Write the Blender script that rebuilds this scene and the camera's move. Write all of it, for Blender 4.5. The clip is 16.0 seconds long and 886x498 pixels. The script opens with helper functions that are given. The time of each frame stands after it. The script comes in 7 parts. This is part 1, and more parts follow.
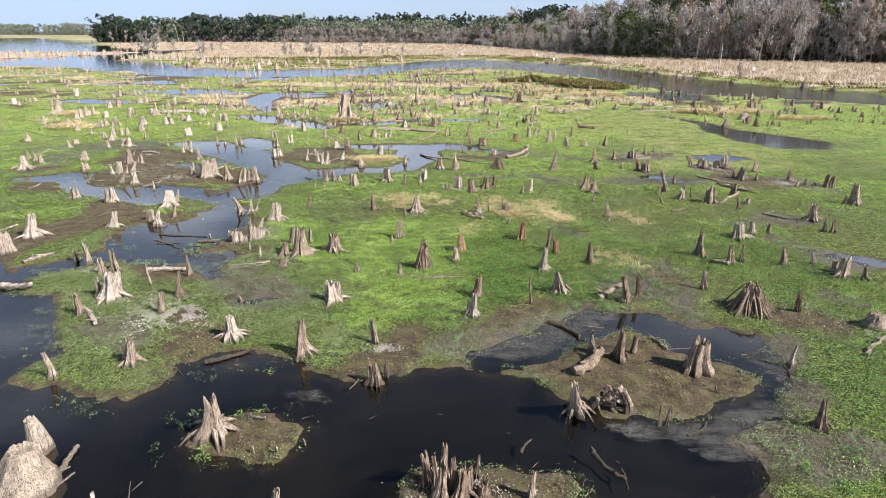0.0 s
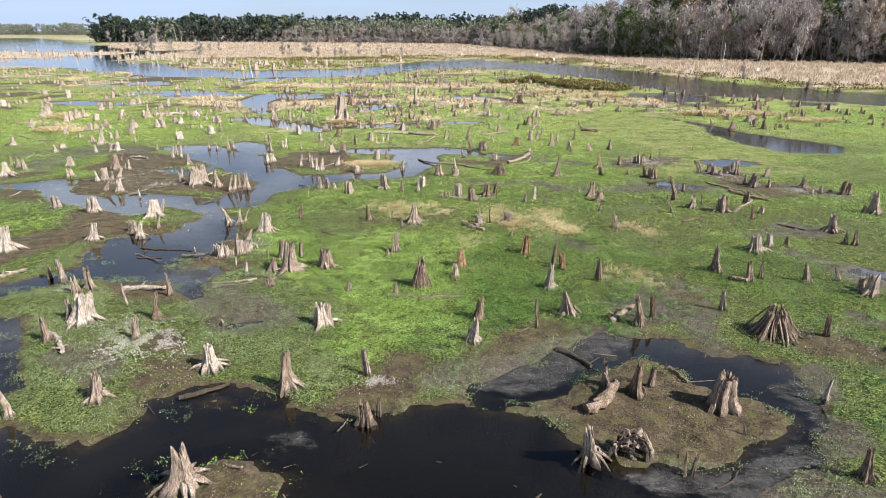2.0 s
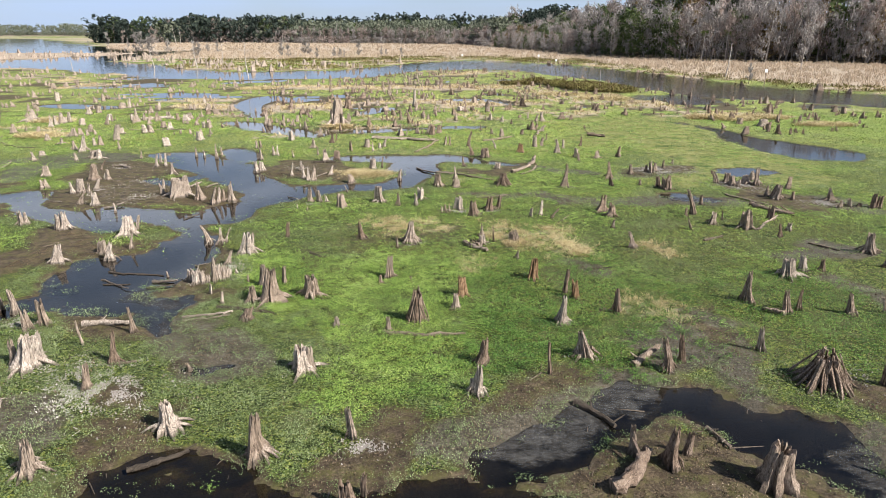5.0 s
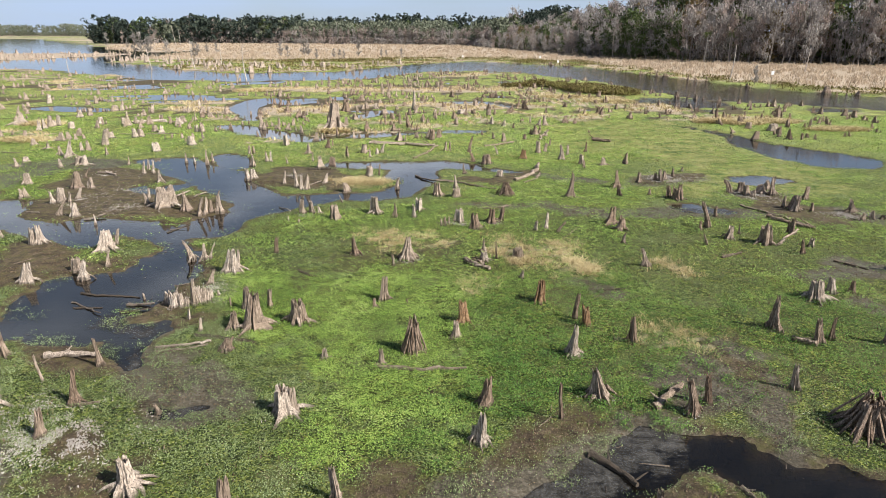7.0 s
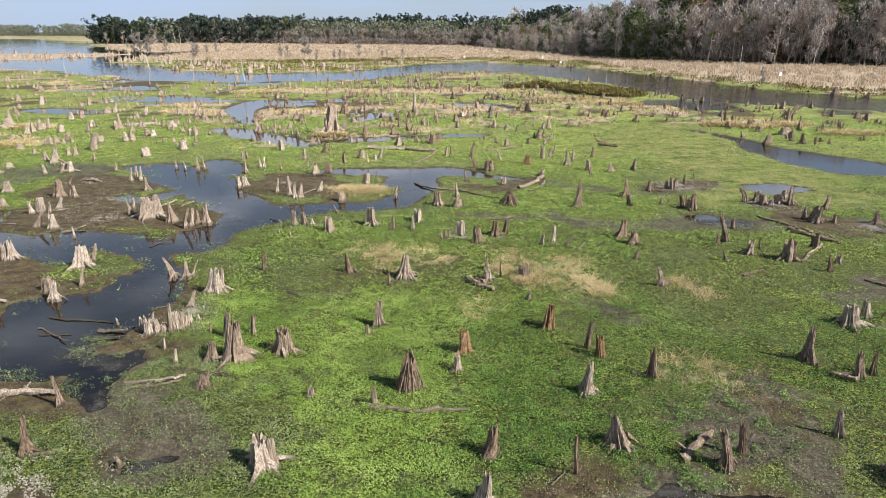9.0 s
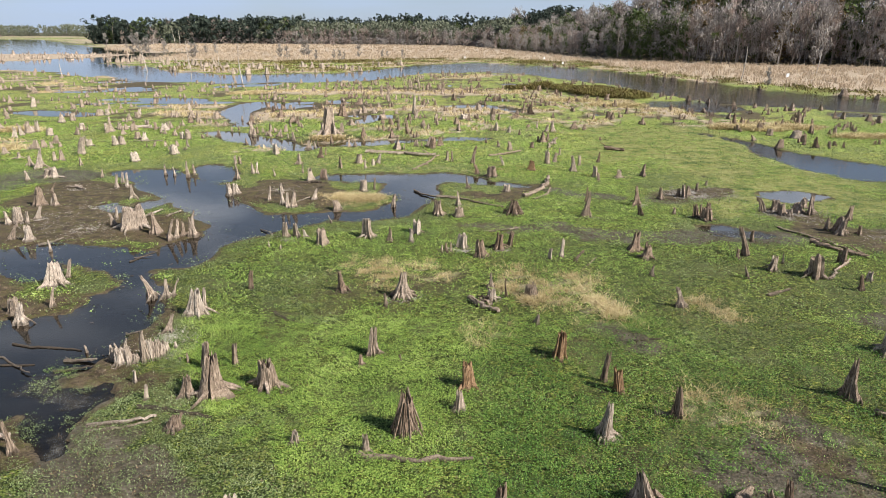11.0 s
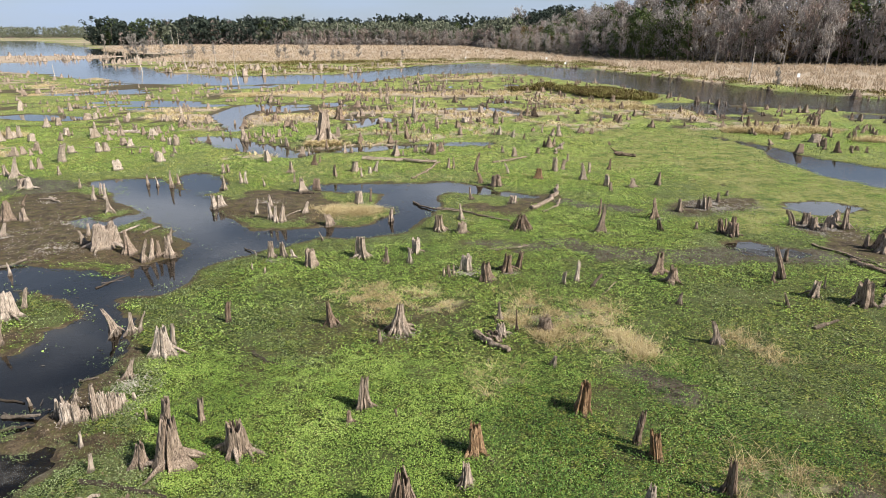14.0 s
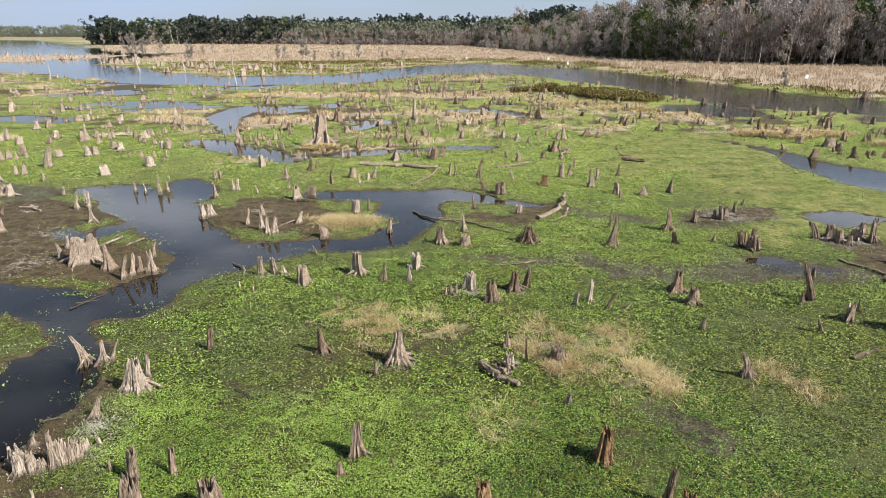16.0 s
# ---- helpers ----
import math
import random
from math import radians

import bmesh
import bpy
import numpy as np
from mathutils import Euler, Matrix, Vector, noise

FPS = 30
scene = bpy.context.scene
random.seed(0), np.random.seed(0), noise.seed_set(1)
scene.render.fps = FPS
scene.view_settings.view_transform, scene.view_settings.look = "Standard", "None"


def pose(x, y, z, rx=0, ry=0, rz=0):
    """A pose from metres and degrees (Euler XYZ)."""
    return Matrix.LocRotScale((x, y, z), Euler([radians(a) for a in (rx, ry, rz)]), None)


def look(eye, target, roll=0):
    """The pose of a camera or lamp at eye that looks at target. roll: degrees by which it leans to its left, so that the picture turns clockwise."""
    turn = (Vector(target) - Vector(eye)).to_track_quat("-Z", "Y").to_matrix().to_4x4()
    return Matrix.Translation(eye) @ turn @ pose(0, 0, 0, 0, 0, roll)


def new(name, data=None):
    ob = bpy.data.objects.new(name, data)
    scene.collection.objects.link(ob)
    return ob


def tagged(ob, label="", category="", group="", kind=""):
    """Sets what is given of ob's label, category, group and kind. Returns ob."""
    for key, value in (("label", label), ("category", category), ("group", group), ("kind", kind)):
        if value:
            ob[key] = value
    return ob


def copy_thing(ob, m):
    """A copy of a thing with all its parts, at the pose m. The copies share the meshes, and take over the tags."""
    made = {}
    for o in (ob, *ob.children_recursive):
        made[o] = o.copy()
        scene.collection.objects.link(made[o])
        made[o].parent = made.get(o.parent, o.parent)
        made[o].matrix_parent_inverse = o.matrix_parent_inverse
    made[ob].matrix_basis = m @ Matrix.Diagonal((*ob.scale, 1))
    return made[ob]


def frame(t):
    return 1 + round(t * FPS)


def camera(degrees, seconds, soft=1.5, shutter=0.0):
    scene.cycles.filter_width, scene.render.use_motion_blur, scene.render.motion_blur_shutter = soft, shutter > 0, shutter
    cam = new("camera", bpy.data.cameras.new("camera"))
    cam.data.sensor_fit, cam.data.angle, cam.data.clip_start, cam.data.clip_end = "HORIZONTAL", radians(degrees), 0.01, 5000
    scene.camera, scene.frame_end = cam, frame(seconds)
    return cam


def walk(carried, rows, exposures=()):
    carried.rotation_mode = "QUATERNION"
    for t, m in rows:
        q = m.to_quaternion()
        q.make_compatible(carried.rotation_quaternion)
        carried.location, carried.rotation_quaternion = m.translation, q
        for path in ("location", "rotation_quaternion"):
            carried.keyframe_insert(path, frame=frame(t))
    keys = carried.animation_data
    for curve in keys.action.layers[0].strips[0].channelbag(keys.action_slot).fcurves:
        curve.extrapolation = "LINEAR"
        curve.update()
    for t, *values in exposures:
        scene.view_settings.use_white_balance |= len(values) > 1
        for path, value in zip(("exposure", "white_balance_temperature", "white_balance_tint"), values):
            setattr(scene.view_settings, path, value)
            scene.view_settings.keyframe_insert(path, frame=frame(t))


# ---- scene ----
cam = camera(70.0, 16.0, 0.55)
PATH = [
    (0, (0.273, 1.455, 13.329), (0.262, 3.345, 12.677), 0.1),
    (1.5, (0.282, 3.44, 13.391), (0.273, 5.331, 12.738), 0.1),
    (3.5, (0.322, 6.109, 13.421), (0.311, 7.999, 12.768), 0.0),
    (7, (0.393, 11.22, 13.543), (0.381, 13.111, 12.893), 0.1),
    (9, (0.437, 14.196, 13.61), (0.421, 16.087, 12.96), 0.1),
    (12.5, (0.343, 19.241, 13.535), (0.325, 21.133, 12.887), 0.1),
    (14.5, (0.268, 22.068, 13.51), (0.248, 23.959, 12.862), -0.1),
    (16, (0.168, 24.203, 13.548), (0.147, 26.095, 12.899), 0.0),
]
walk(cam, [(t, look(e, g, r)) for t, e, g, r in PATH], [(0.0, 0.46, 6080, 12), (3.5, 0.36, 6120, 12), (7.0, 0.21, 6300, 11), (12.0, 0.14, 6400, 11), (16.0, 0.11, 6450, 11)])

# ---- world, sun, exposure ----
SUN_TO = Vector((0.86, -0.45, 0.80)).normalized()
world = bpy.data.worlds.new("world")
scene.world = world
world.use_nodes = True
wn, wl = world.node_tree.nodes, world.node_tree.links
sky = wn.new("ShaderNodeTexSky")
sky.sky_type = "NISHITA"
sky.sun_disc = False
sky.sun_elevation = math.asin(SUN_TO.z)
sky.sun_rotation = math.atan2(SUN_TO.x, SUN_TO.y)
sky.air_density, sky.dust_density, sky.ozone_density = 1.0, 0.6, 3.0
# thin high cloud over the whole sky
coord = wn.new("ShaderNodeTexCoord")
stretch = wn.new("ShaderNodeMapping")
stretch.inputs["Scale"].default_value = (1.0, 1.0, 4.5)
cloud = wn.new("ShaderNodeTexNoise")
cloud.inputs["Scale"].default_value = 2.2
cloud.inputs["Detail"].default_value = 5.0
cloud_ramp = wn.new("ShaderNodeMapRange")
for key, value in (("From Min", 0.36), ("From Max", 0.58), ("To Min", 0.6), ("To Max", 1.0)):
    cloud_ramp.inputs[key].default_value = value
veil = wn.new("ShaderNodeMixRGB")
veil.inputs[2].default_value = (5.7, 7.1, 9.4, 1)
wl.new(coord.outputs["Generated"], stretch.inputs[0])
wl.new(stretch.outputs[0], cloud.inputs["Vector"])
wl.new(cloud.outputs["Fac"], cloud_ramp.inputs["Value"])
# the cloud lies in banks low over the horizon and thins out overhead
height = wn.new("ShaderNodeSeparateXYZ")
thin = wn.new("ShaderNodeMapRange")
for key, value in (("From Min", 0.34), ("From Max", 0.52), ("To Min", 1.0), ("To Max", 0.04)):
    thin.inputs[key].default_value = value
banks = wn.new("ShaderNodeMath")
banks.operation = "MULTIPLY"
wl.new(coord.outputs["Generated"], height.inputs[0])
wl.new(height.outputs[2], thin.inputs["Value"])
wl.new(cloud_ramp.outputs[0], banks.inputs[0])
wl.new(thin.outputs[0], banks.inputs[1])
wl.new(banks.outputs[0], veil.inputs[0])
wl.new(sky.outputs[0], veil.inputs[1])
# brighter heaps of cloud stand above the haze
heap = wn.new("ShaderNodeTexNoise")
heap.inputs["Scale"].default_value, heap.inputs["Detail"].default_value = 3.4, 6.0
heap_edge, heap_low, heap_both = wn.new("ShaderNodeMapRange"), wn.new("ShaderNodeMapRange"), wn.new("ShaderNodeMath")
for node, values in ((heap_edge, (0.46, 0.60, 0.0, 0.9)), (heap_low, (0.05, 0.15, 0.0, 1.0))):
    for key, value in zip(("From Min", "From Max", "To Min", "To Max"), values):
        node.inputs[key].default_value = value
heap_both.operation = "MULTIPLY"
heaped, heap_thin = wn.new("ShaderNodeMixRGB"), wn.new("ShaderNodeMath")
heap_thin.operation = "MULTIPLY"
heaped.inputs[2].default_value = (12.5, 13.6, 15.5, 1)
wl.new(stretch.outputs[0], heap.inputs["Vector"])
wl.new(heap.outputs["Fac"], heap_edge.inputs["Value"])
wl.new(height.outputs[2], heap_low.inputs["Value"])
wl.new(heap_edge.outputs[0], heap_both.inputs[0])
wl.new(heap_low.outputs[0], heap_both.inputs[1])
wl.new(heap_both.outputs[0], heap_thin.inputs[0])
wl.new(thin.outputs[0], heap_thin.inputs[1])
wl.new(heap_thin.outputs[0], heaped.inputs[0])
wl.new(veil.outputs[0], heaped.inputs[1])
wl.new(heaped.outputs[0], wn["Background"].inputs[0])
wn["Background"].inputs[1].default_value = 0.079
sun = new("sun", bpy.data.lights.new("sun", "SUN"))
sun.data.energy, sun.data.angle, sun.data.color = 8.5, radians(0.6), (1.0, 0.95, 0.87)
sun.matrix_world = look(SUN_TO * 100, (0, 0, 0))

# ---- materials ----
class Mat:
    """A small writer of node materials."""

    def __init__(self, name, rough=0.8, spec=0.3):
        self.m = bpy.data.materials.new(name)
        self.m.use_nodes = True
        self.n, self.l = self.m.node_tree.nodes, self.m.node_tree.links
        self.b = self.n["Principled BSDF"]
        self.b.inputs["Roughness"].default_value = rough
        self.b.inputs["Specular IOR Level"].default_value = spec

    def put(self, value, socket):
        if hasattr(value, "is_output"):
            self.l.new(value, socket)
        elif isinstance(value, tuple) and len(value) == 3 and socket.type == "RGBA":
            socket.default_value = (*value, 1)
        else:
            socket.default_value = value

    def space(self, kind="Object", scale=(1, 1, 1)):
        c, s = self.n.new("ShaderNodeTexCoord"), self.n.new("ShaderNodeMapping")
        s.inputs["Scale"].default_value = scale
        self.l.new(c.outputs[kind], s.inputs[0])
        return s.outputs[0]

    def world(self, scale=(1, 1, 1)):
        c, s = self.n.new("ShaderNodeNewGeometry"), self.n.new("ShaderNodeMapping")
        s.inputs["Scale"].default_value = scale
        self.l.new(c.outputs["Position"], s.inputs[0])
        return s.outputs[0]

    def noise(self, vector, scale, detail=4.0, rough=0.6, out="Fac"):
        t = self.n.new("ShaderNodeTexNoise")
        t.inputs["Scale"].default_value, t.inputs["Detail"].default_value, t.inputs["Roughness"].default_value = scale, detail, rough
        self.l.new(vector, t.inputs["Vector"])
        return t.outputs[out]

    def cells(self, vector, scale, out="Color"):
        t = self.n.new("ShaderNodeTexVoronoi")
        t.inputs["Scale"].default_value = scale
        self.l.new(vector, t.inputs["Vector"])
        return t.outputs[out]

    def span(self, value, a, b, c=0.0, d=1.0):
        t = self.n.new("ShaderNodeMapRange")
        self.put(value, t.inputs["Value"])
        for key, v in (("From Min", a), ("From Max", b), ("To Min", c), ("To Max", d)):
            t.inputs[key].default_value = v
        return t.outputs[0]

    def mix(self, fac, a, b, kind="MIX"):
        t = self.n.new("ShaderNodeMixRGB")
        t.blend_type = kind
        self.put(fac, t.inputs[0])
        self.put(a, t.inputs[1])
        self.put(b, t.inputs[2])
        return t.outputs[0]

    def calc(self, kind, a, b=0.0):
        t = self.n.new("ShaderNodeMath")
        t.operation = kind
        self.put(a, t.inputs[0])
        self.put(b, t.inputs[1])
        return t.outputs[0]

    def attr(self, name):
        t = self.n.new("ShaderNodeAttribute")
        t.attribute_name = name
        return t.outputs["Fac"]

    def random(self):
        return self.n.new("ShaderNodeObjectInfo").outputs["Random"]

    def island(self):
        return self.n.new("ShaderNodeNewGeometry").outputs["Random Per Island"]

    def ramp(self, fac, *stops):
        t = self.n.new("ShaderNodeValToRGB")
        el = t.color_ramp.elements
        el[0].position, el[0].color = stops[0][0], (*stops[0][1], 1)
        el[1].position, el[1].color = stops[-1][0], (*stops[-1][1], 1)
        for p, c in stops[1:-1]:
            el.new(p).color = (*c, 1)
        self.put(fac, t.inputs[0])
        return t.outputs[0]

    def bump(self, height, strength=0.5, distance=0.05):
        t = self.n.new("ShaderNodeBump")
        t.inputs["Strength"].default_value, t.inputs["Distance"].default_value = strength, distance
        self.l.new(height, t.inputs["Height"])
        self.l.new(t.outputs[0], self.b.inputs["Normal"])

    def color(self, value):
        self.put(value, self.b.inputs["Base Color"])
        return self


def wood_material(name, dark, mid, light, stain=(0.07, 0.055, 0.04), wet=0.3):
    k = Mat(name, 0.85, 0.2)
    grain = k.noise(k.space("Object", (14, 14, 1.0)), 1.6, 6, 0.7)
    crack = k.noise(k.space("Object", (26, 26, 1.1)), 1.5, 2, 0.5)
    patch = k.noise(k.space("Object"), 2.6, 3)
    col = k.ramp(k.calc("ADD", k.calc("MULTIPLY", grain, 0.72), k.calc("MULTIPLY", patch, 0.28)), (0.33, dark), (0.5, mid), (0.66, light))
    col = k.mix(k.span(crack, 0.33, 0.43, 0.85, 0.0), col, k.mix(0.6, dark, (0.012, 0.009, 0.007)))
    col = k.mix(1.0, col, k.mix(k.random(), (0.78, 0.72, 0.66), (1.12, 1.1, 1.08)), "MULTIPLY")
    # damp tide mark near the water
    split = k.n.new("ShaderNodeSeparateXYZ")
    k.l.new(k.world(), split.inputs[0])
    edge = k.calc("ADD", split.outputs[2], k.calc("MULTIPLY", k.noise(k.world(), 5.0, 3), 0.25))
    col = k.mix(k.span(edge, wet * 0.5 + 0.12, wet + 0.12, 0.75, 0.0), col, stain)
    k.color(col)
    k.bump(k.calc("ADD", grain, k.calc("MULTIPLY", k.span(crack, 0.33, 0.45), 0.6)), 1.0, 0.04)
    return k.m


# PALE also holds left stumps' painted sunlight, BROWN the right ones' painted shade
PALE = wood_material("sun_bleached_wood", (0.09, 0.070, 0.053), (0.37, 0.312, 0.255), (0.60, 0.525, 0.45))
GREY = wood_material("weathered_grey_wood", (0.060, 0.045, 0.033), (0.285, 0.228, 0.178), (0.53, 0.445, 0.365))
BROWN = wood_material("brown_rotten_wood", (0.035, 0.024, 0.016), (0.20, 0.147, 0.108), (0.45, 0.36, 0.285))
RUST = wood_material("reddish_rotten_wood", (0.045, 0.026, 0.014), (0.25, 0.158, 0.088), (0.50, 0.37, 0.235))
DARK = wood_material("wet_dark_wood", (0.015, 0.012, 0.009), (0.055, 0.042, 0.032), (0.15, 0.12, 0.095), wet=0.5)


def ground_material():
    k = Mat("marsh_ground", 0.9, 0.25)
    p = k.world()
    fine, mid, wide = k.noise(p, 9.0, 5, 0.7), k.noise(p, 1.3, 5, 0.65), k.noise(p, 0.14, 4)
    leaf = k.n.new("ShaderNodeSeparateColor")
    k.l.new(k.cells(p, 17.0), leaf.inputs[0])

    def cover(name, soft=0.18):
        ragged = k.calc("ADD", k.attr(name), k.calc("MULTIPLY", k.calc("SUBTRACT", mid, 0.5), 1.1))
        ragged = k.calc("ADD", ragged, k.calc("MULTIPLY", k.calc("SUBTRACT", fine, 0.5), 0.7))
        return k.span(ragged, 0.5 - soft, 0.5 + soft)

    mud = k.ramp(k.calc("ADD", k.calc("MULTIPLY", fine, 0.5), k.calc("MULTIPLY", mid, 0.5)), (0.37, (0.018, 0.012, 0.007)), (0.5, (0.058, 0.041, 0.024)), (0.62, (0.14, 0.105, 0.064)))
    moss = k.mix(k.span(k.noise(p, 1.7, 7, 0.75), 0.46, 0.64, 0.0, 0.8), mud, (0.085, 0.080, 0.022))
    weed = k.ramp(leaf.outputs[0], (0.0, (0.020, 0.032, 0.007)), (0.4, (0.085, 0.130, 0.022)), (0.75, (0.215, 0.275, 0.055)), (1.0, (0.46, 0.48, 0.20)))
    tuft = k.noise(p, 2.2, 8, 0.75)
    weed = k.mix(1.0, weed, k.ramp(tuft, (0.36, (0.45, 0.45, 0.5)), (0.5, (1.0, 1.0, 1.0)), (0.62, (1.6, 1.5, 1.35))), "MULTIPLY")
    # under the dense near leaves: bare wet litter, darkened further with painted leaf-gap shade
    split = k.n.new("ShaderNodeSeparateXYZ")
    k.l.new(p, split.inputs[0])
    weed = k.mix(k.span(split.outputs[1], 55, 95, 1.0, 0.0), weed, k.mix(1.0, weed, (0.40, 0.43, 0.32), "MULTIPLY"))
    weed = k.mix(k.span(wide, 0.40, 0.62), weed, k.mix(1.0, weed, (1.18, 1.06, 0.95), "MULTIPLY"))
    weed = k.mix(k.span(k.noise(p, 0.35, 5, 0.7), 0.52, 0.70), weed, (0.085, 0.095, 0.035))
    lawn = k.ramp(k.noise(p, 0.45, 10, 0.8), (0.40, (0.055, 0.095, 0.015)), (0.49, (0.165, 0.178, 0.046)), (0.64, (0.27, 0.25, 0.10)))
    lawn = k.mix(1.0, lawn, k.ramp(k.noise(p, 2.6, 6, 0.8), (0.36, (0.55, 0.58, 0.55)), (0.5, (1.0, 1.0, 1.0)), (0.63, (1.4, 1.35, 1.3))), "MULTIPLY")
    silt = k.ramp(k.calc("ADD", k.calc("MULTIPLY", fine, 0.6), k.calc("MULTIPLY", mid, 0.4)), (0.36, (0.026, 0.021, 0.013)), (0.5, (0.070, 0.058, 0.038)), (0.64, (0.16, 0.138, 0.102)))
    straw = k.ramp(k.noise(k.world((1, 1, 1)), 3.5, 6, 0.75), (0.34, (0.15, 0.11, 0.065)), (0.5, (0.33, 0.262, 0.185)), (0.66, (0.50, 0.42, 0.32)))
    brush = k.ramp(k.noise(p, 0.6, 6, 0.75), (0.35, (0.055, 0.035, 0.018)), (0.5, (0.10, 0.095, 0.025)), (0.65, (0.15, 0.155, 0.045)))
    floor = k.ramp(mid, (0.3, (0.04, 0.032, 0.02)), (0.7, (0.10, 0.08, 0.05)))
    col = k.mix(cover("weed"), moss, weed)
    col = k.mix(cover("lawn"), col, lawn)
    col = k.mix(cover("silt"), col, silt)
    col = k.mix(cover("brush"), col, brush)
    straw = k.mix(k.span(split.outputs[1], 60, 90, 0.55, 0.0), straw, weed)
    col = k.mix(cover("dry"), col, straw)
    col = k.mix(k.attr("forest"), col, floor)
    col = k.mix(k.attr("bed"), col, (0.020, 0.019, 0.018))
    k.color(col)
    wetness = k.calc("MAXIMUM", k.attr("silt"), k.attr("bed"))
    k.put(k.span(wetness, 0.0, 1.0, 0.9, 0.62), k.b.inputs["Roughness"])
    k.bump(k.calc("ADD", k.calc("MULTIPLY", fine, 1.6), k.calc("MULTIPLY", leaf.outputs[0], k.attr("weed"))), 0.8, 0.06)
    return k.m


def water_material():
    k = Mat("dark_marsh_water")
    for node in list(k.n):
        if node.type == "BSDF_PRINCIPLED":
            k.n.remove(node)
    out = k.n["Material Output"]
    ripple = k.noise(k.world((1.0, 2.2, 1.0)), 3.0, 3)
    swell = k.noise(k.world((0.06, 0.35, 1.0)), 1.0, 4, 0.6)
    bump = k.n.new("ShaderNodeBump")
    bump.inputs["Strength"].default_value, bump.inputs["Distance"].default_value = 0.10, 0.04
    split = k.n.new("ShaderNodeSeparateXYZ")
    k.l.new(k.world(), split.inputs[0])
    breeze = k.span(split.outputs[1], 80, 130, 0.0, 1.0)
    chop = k.calc("MULTIPLY", k.noise(k.world((0.8, 2.0, 1.0)), 1.1, 3, 0.7), k.calc("MULTIPLY", breeze, k.span(split.outputs[0], -10, 60, 1.6, 14.0)))
    k.l.new(k.calc("ADD", k.calc("ADD", k.calc("MULTIPLY", ripple, 0.25), swell), chop), bump.inputs["Height"])
    clear, gloss, fres, mixed = (k.n.new("ShaderNode" + s) for s in ("BsdfTransparent", "BsdfGlossy", "Fresnel", "MixShader"))
    clear.inputs[0].default_value = (0.24, 0.22, 0.19, 1)
    gloss.inputs["Roughness"].default_value = 0.025
    gloss.inputs[0].default_value = (1, 1, 1, 1)
    fres.inputs[0].default_value = 1.33
    k.l.new(bump.outputs[0], gloss.inputs["Normal"])
    k.l.new(bump.outputs[0], fres.inputs["Normal"])
    k.l.new(fres.outputs[0], mixed.inputs[0])
    k.l.new(clear.outputs[0], mixed.inputs[1])
    k.l.new(gloss.outputs[0], mixed.inputs[2])
    k.l.new(mixed.outputs[0], out.inputs[0])
    return k.m


def leaf_material(name, stops, rough=0.5, spec=0.35, through_light=0.16, patch=0.3):
    """Foliage: colour by leaf, drifting over the plants."""
    k = Mat(name, rough, spec)
    drift = k.noise(k.world(), patch, 4)
    fac = k.calc("ADD", k.calc("MULTIPLY", k.island(), 0.62), k.calc("MULTIPLY", k.span(drift, 0.3, 0.7), 0.38))
    col = k.ramp(fac, *stops)
    k.color(col)
    thin, both = k.n.new("ShaderNodeBsdfTranslucent"), k.n.new("ShaderNodeMixShader")
    k.l.new(col, thin.inputs[0])
    both.inputs[0].default_value = through_light
    k.l.new(k.b.outputs[0], both.inputs[1])
    k.l.new(thin.outputs[0], both.inputs[2])
    k.l.new(both.outputs[0], k.n["Material Output"].inputs[0])
    return k.m


def bark_material(name, dark, light):
    k = Mat(name, 0.9, 0.15)
    k.color(k.ramp(k.noise(k.space("Object", (3, 3, 0.6)), 2.0, 5), (0.35, dark), (0.65, light)))
    return k.m


GROUND, WATER = ground_material(), water_material()
WEED = leaf_material("pennywort_leaves", [(0.0, (0.014, 0.030, 0.007)), (0.25, (0.075, 0.140, 0.022)), (0.5, (0.215, 0.335, 0.056)), (0.8, (0.36, 0.47, 0.105)), (1.0, (0.60, 0.65, 0.28))], 0.55, 0.3)
DEEP = leaf_material("deep_green_pennywort", [(0.0, (0.011, 0.025, 0.005)), (0.3, (0.040, 0.092, 0.014)), (0.6, (0.106, 0.210, 0.029)), (0.85, (0.23, 0.345, 0.072)), (1.0, (0.50, 0.56, 0.24))], 0.55, 0.3)
SEDGE = leaf_material("grey_green_weed", [(0.0, (0.035, 0.045, 0.016)), (0.35, (0.110, 0.145, 0.050)), (0.7, (0.215, 0.270, 0.110)), (1.0, (0.44, 0.49, 0.28))], 0.6, 0.25)
STRAW = leaf_material("dry_straw", [(0.0, (0.20, 0.145, 0.06)), (0.5, (0.46, 0.365, 0.185)), (1.0, (0.72, 0.62, 0.38))], 0.8, 0.2)
REED = leaf_material("winter_reeds", [(0.0, (0.29, 0.218, 0.150)), (0.5, (0.41, 0.322, 0.225)), (1.0, (0.54, 0.44, 0.325))], 0.85, 0.15, 0.2, 0.05)
TWIG = leaf_material("bare_twigs_and_moss", [(0.0, (0.095, 0.082, 0.074)), (0.5, (0.30, 0.268, 0.242)), (1.0, (0.53, 0.49, 0.445))], 0.9, 0.1, 0.15, 0.06)
TWIG_WARM = leaf_material("reddish_bare_twigs", [(0.0, (0.10, 0.072, 0.06)), (0.5, (0.30, 0.235, 0.20)), (1.0, (0.51, 0.42, 0.365))], 0.9, 0.1, 0.15, 0.06)
OAK = leaf_material("evergreen_leaves", [(0.0, (0.028, 0.040, 0.015)), (0.5, (0.062, 0.086, 0.028)), (1.0, (0.145, 0.175, 0.056))], 0.7, 0.15, 0.2, 0.05)
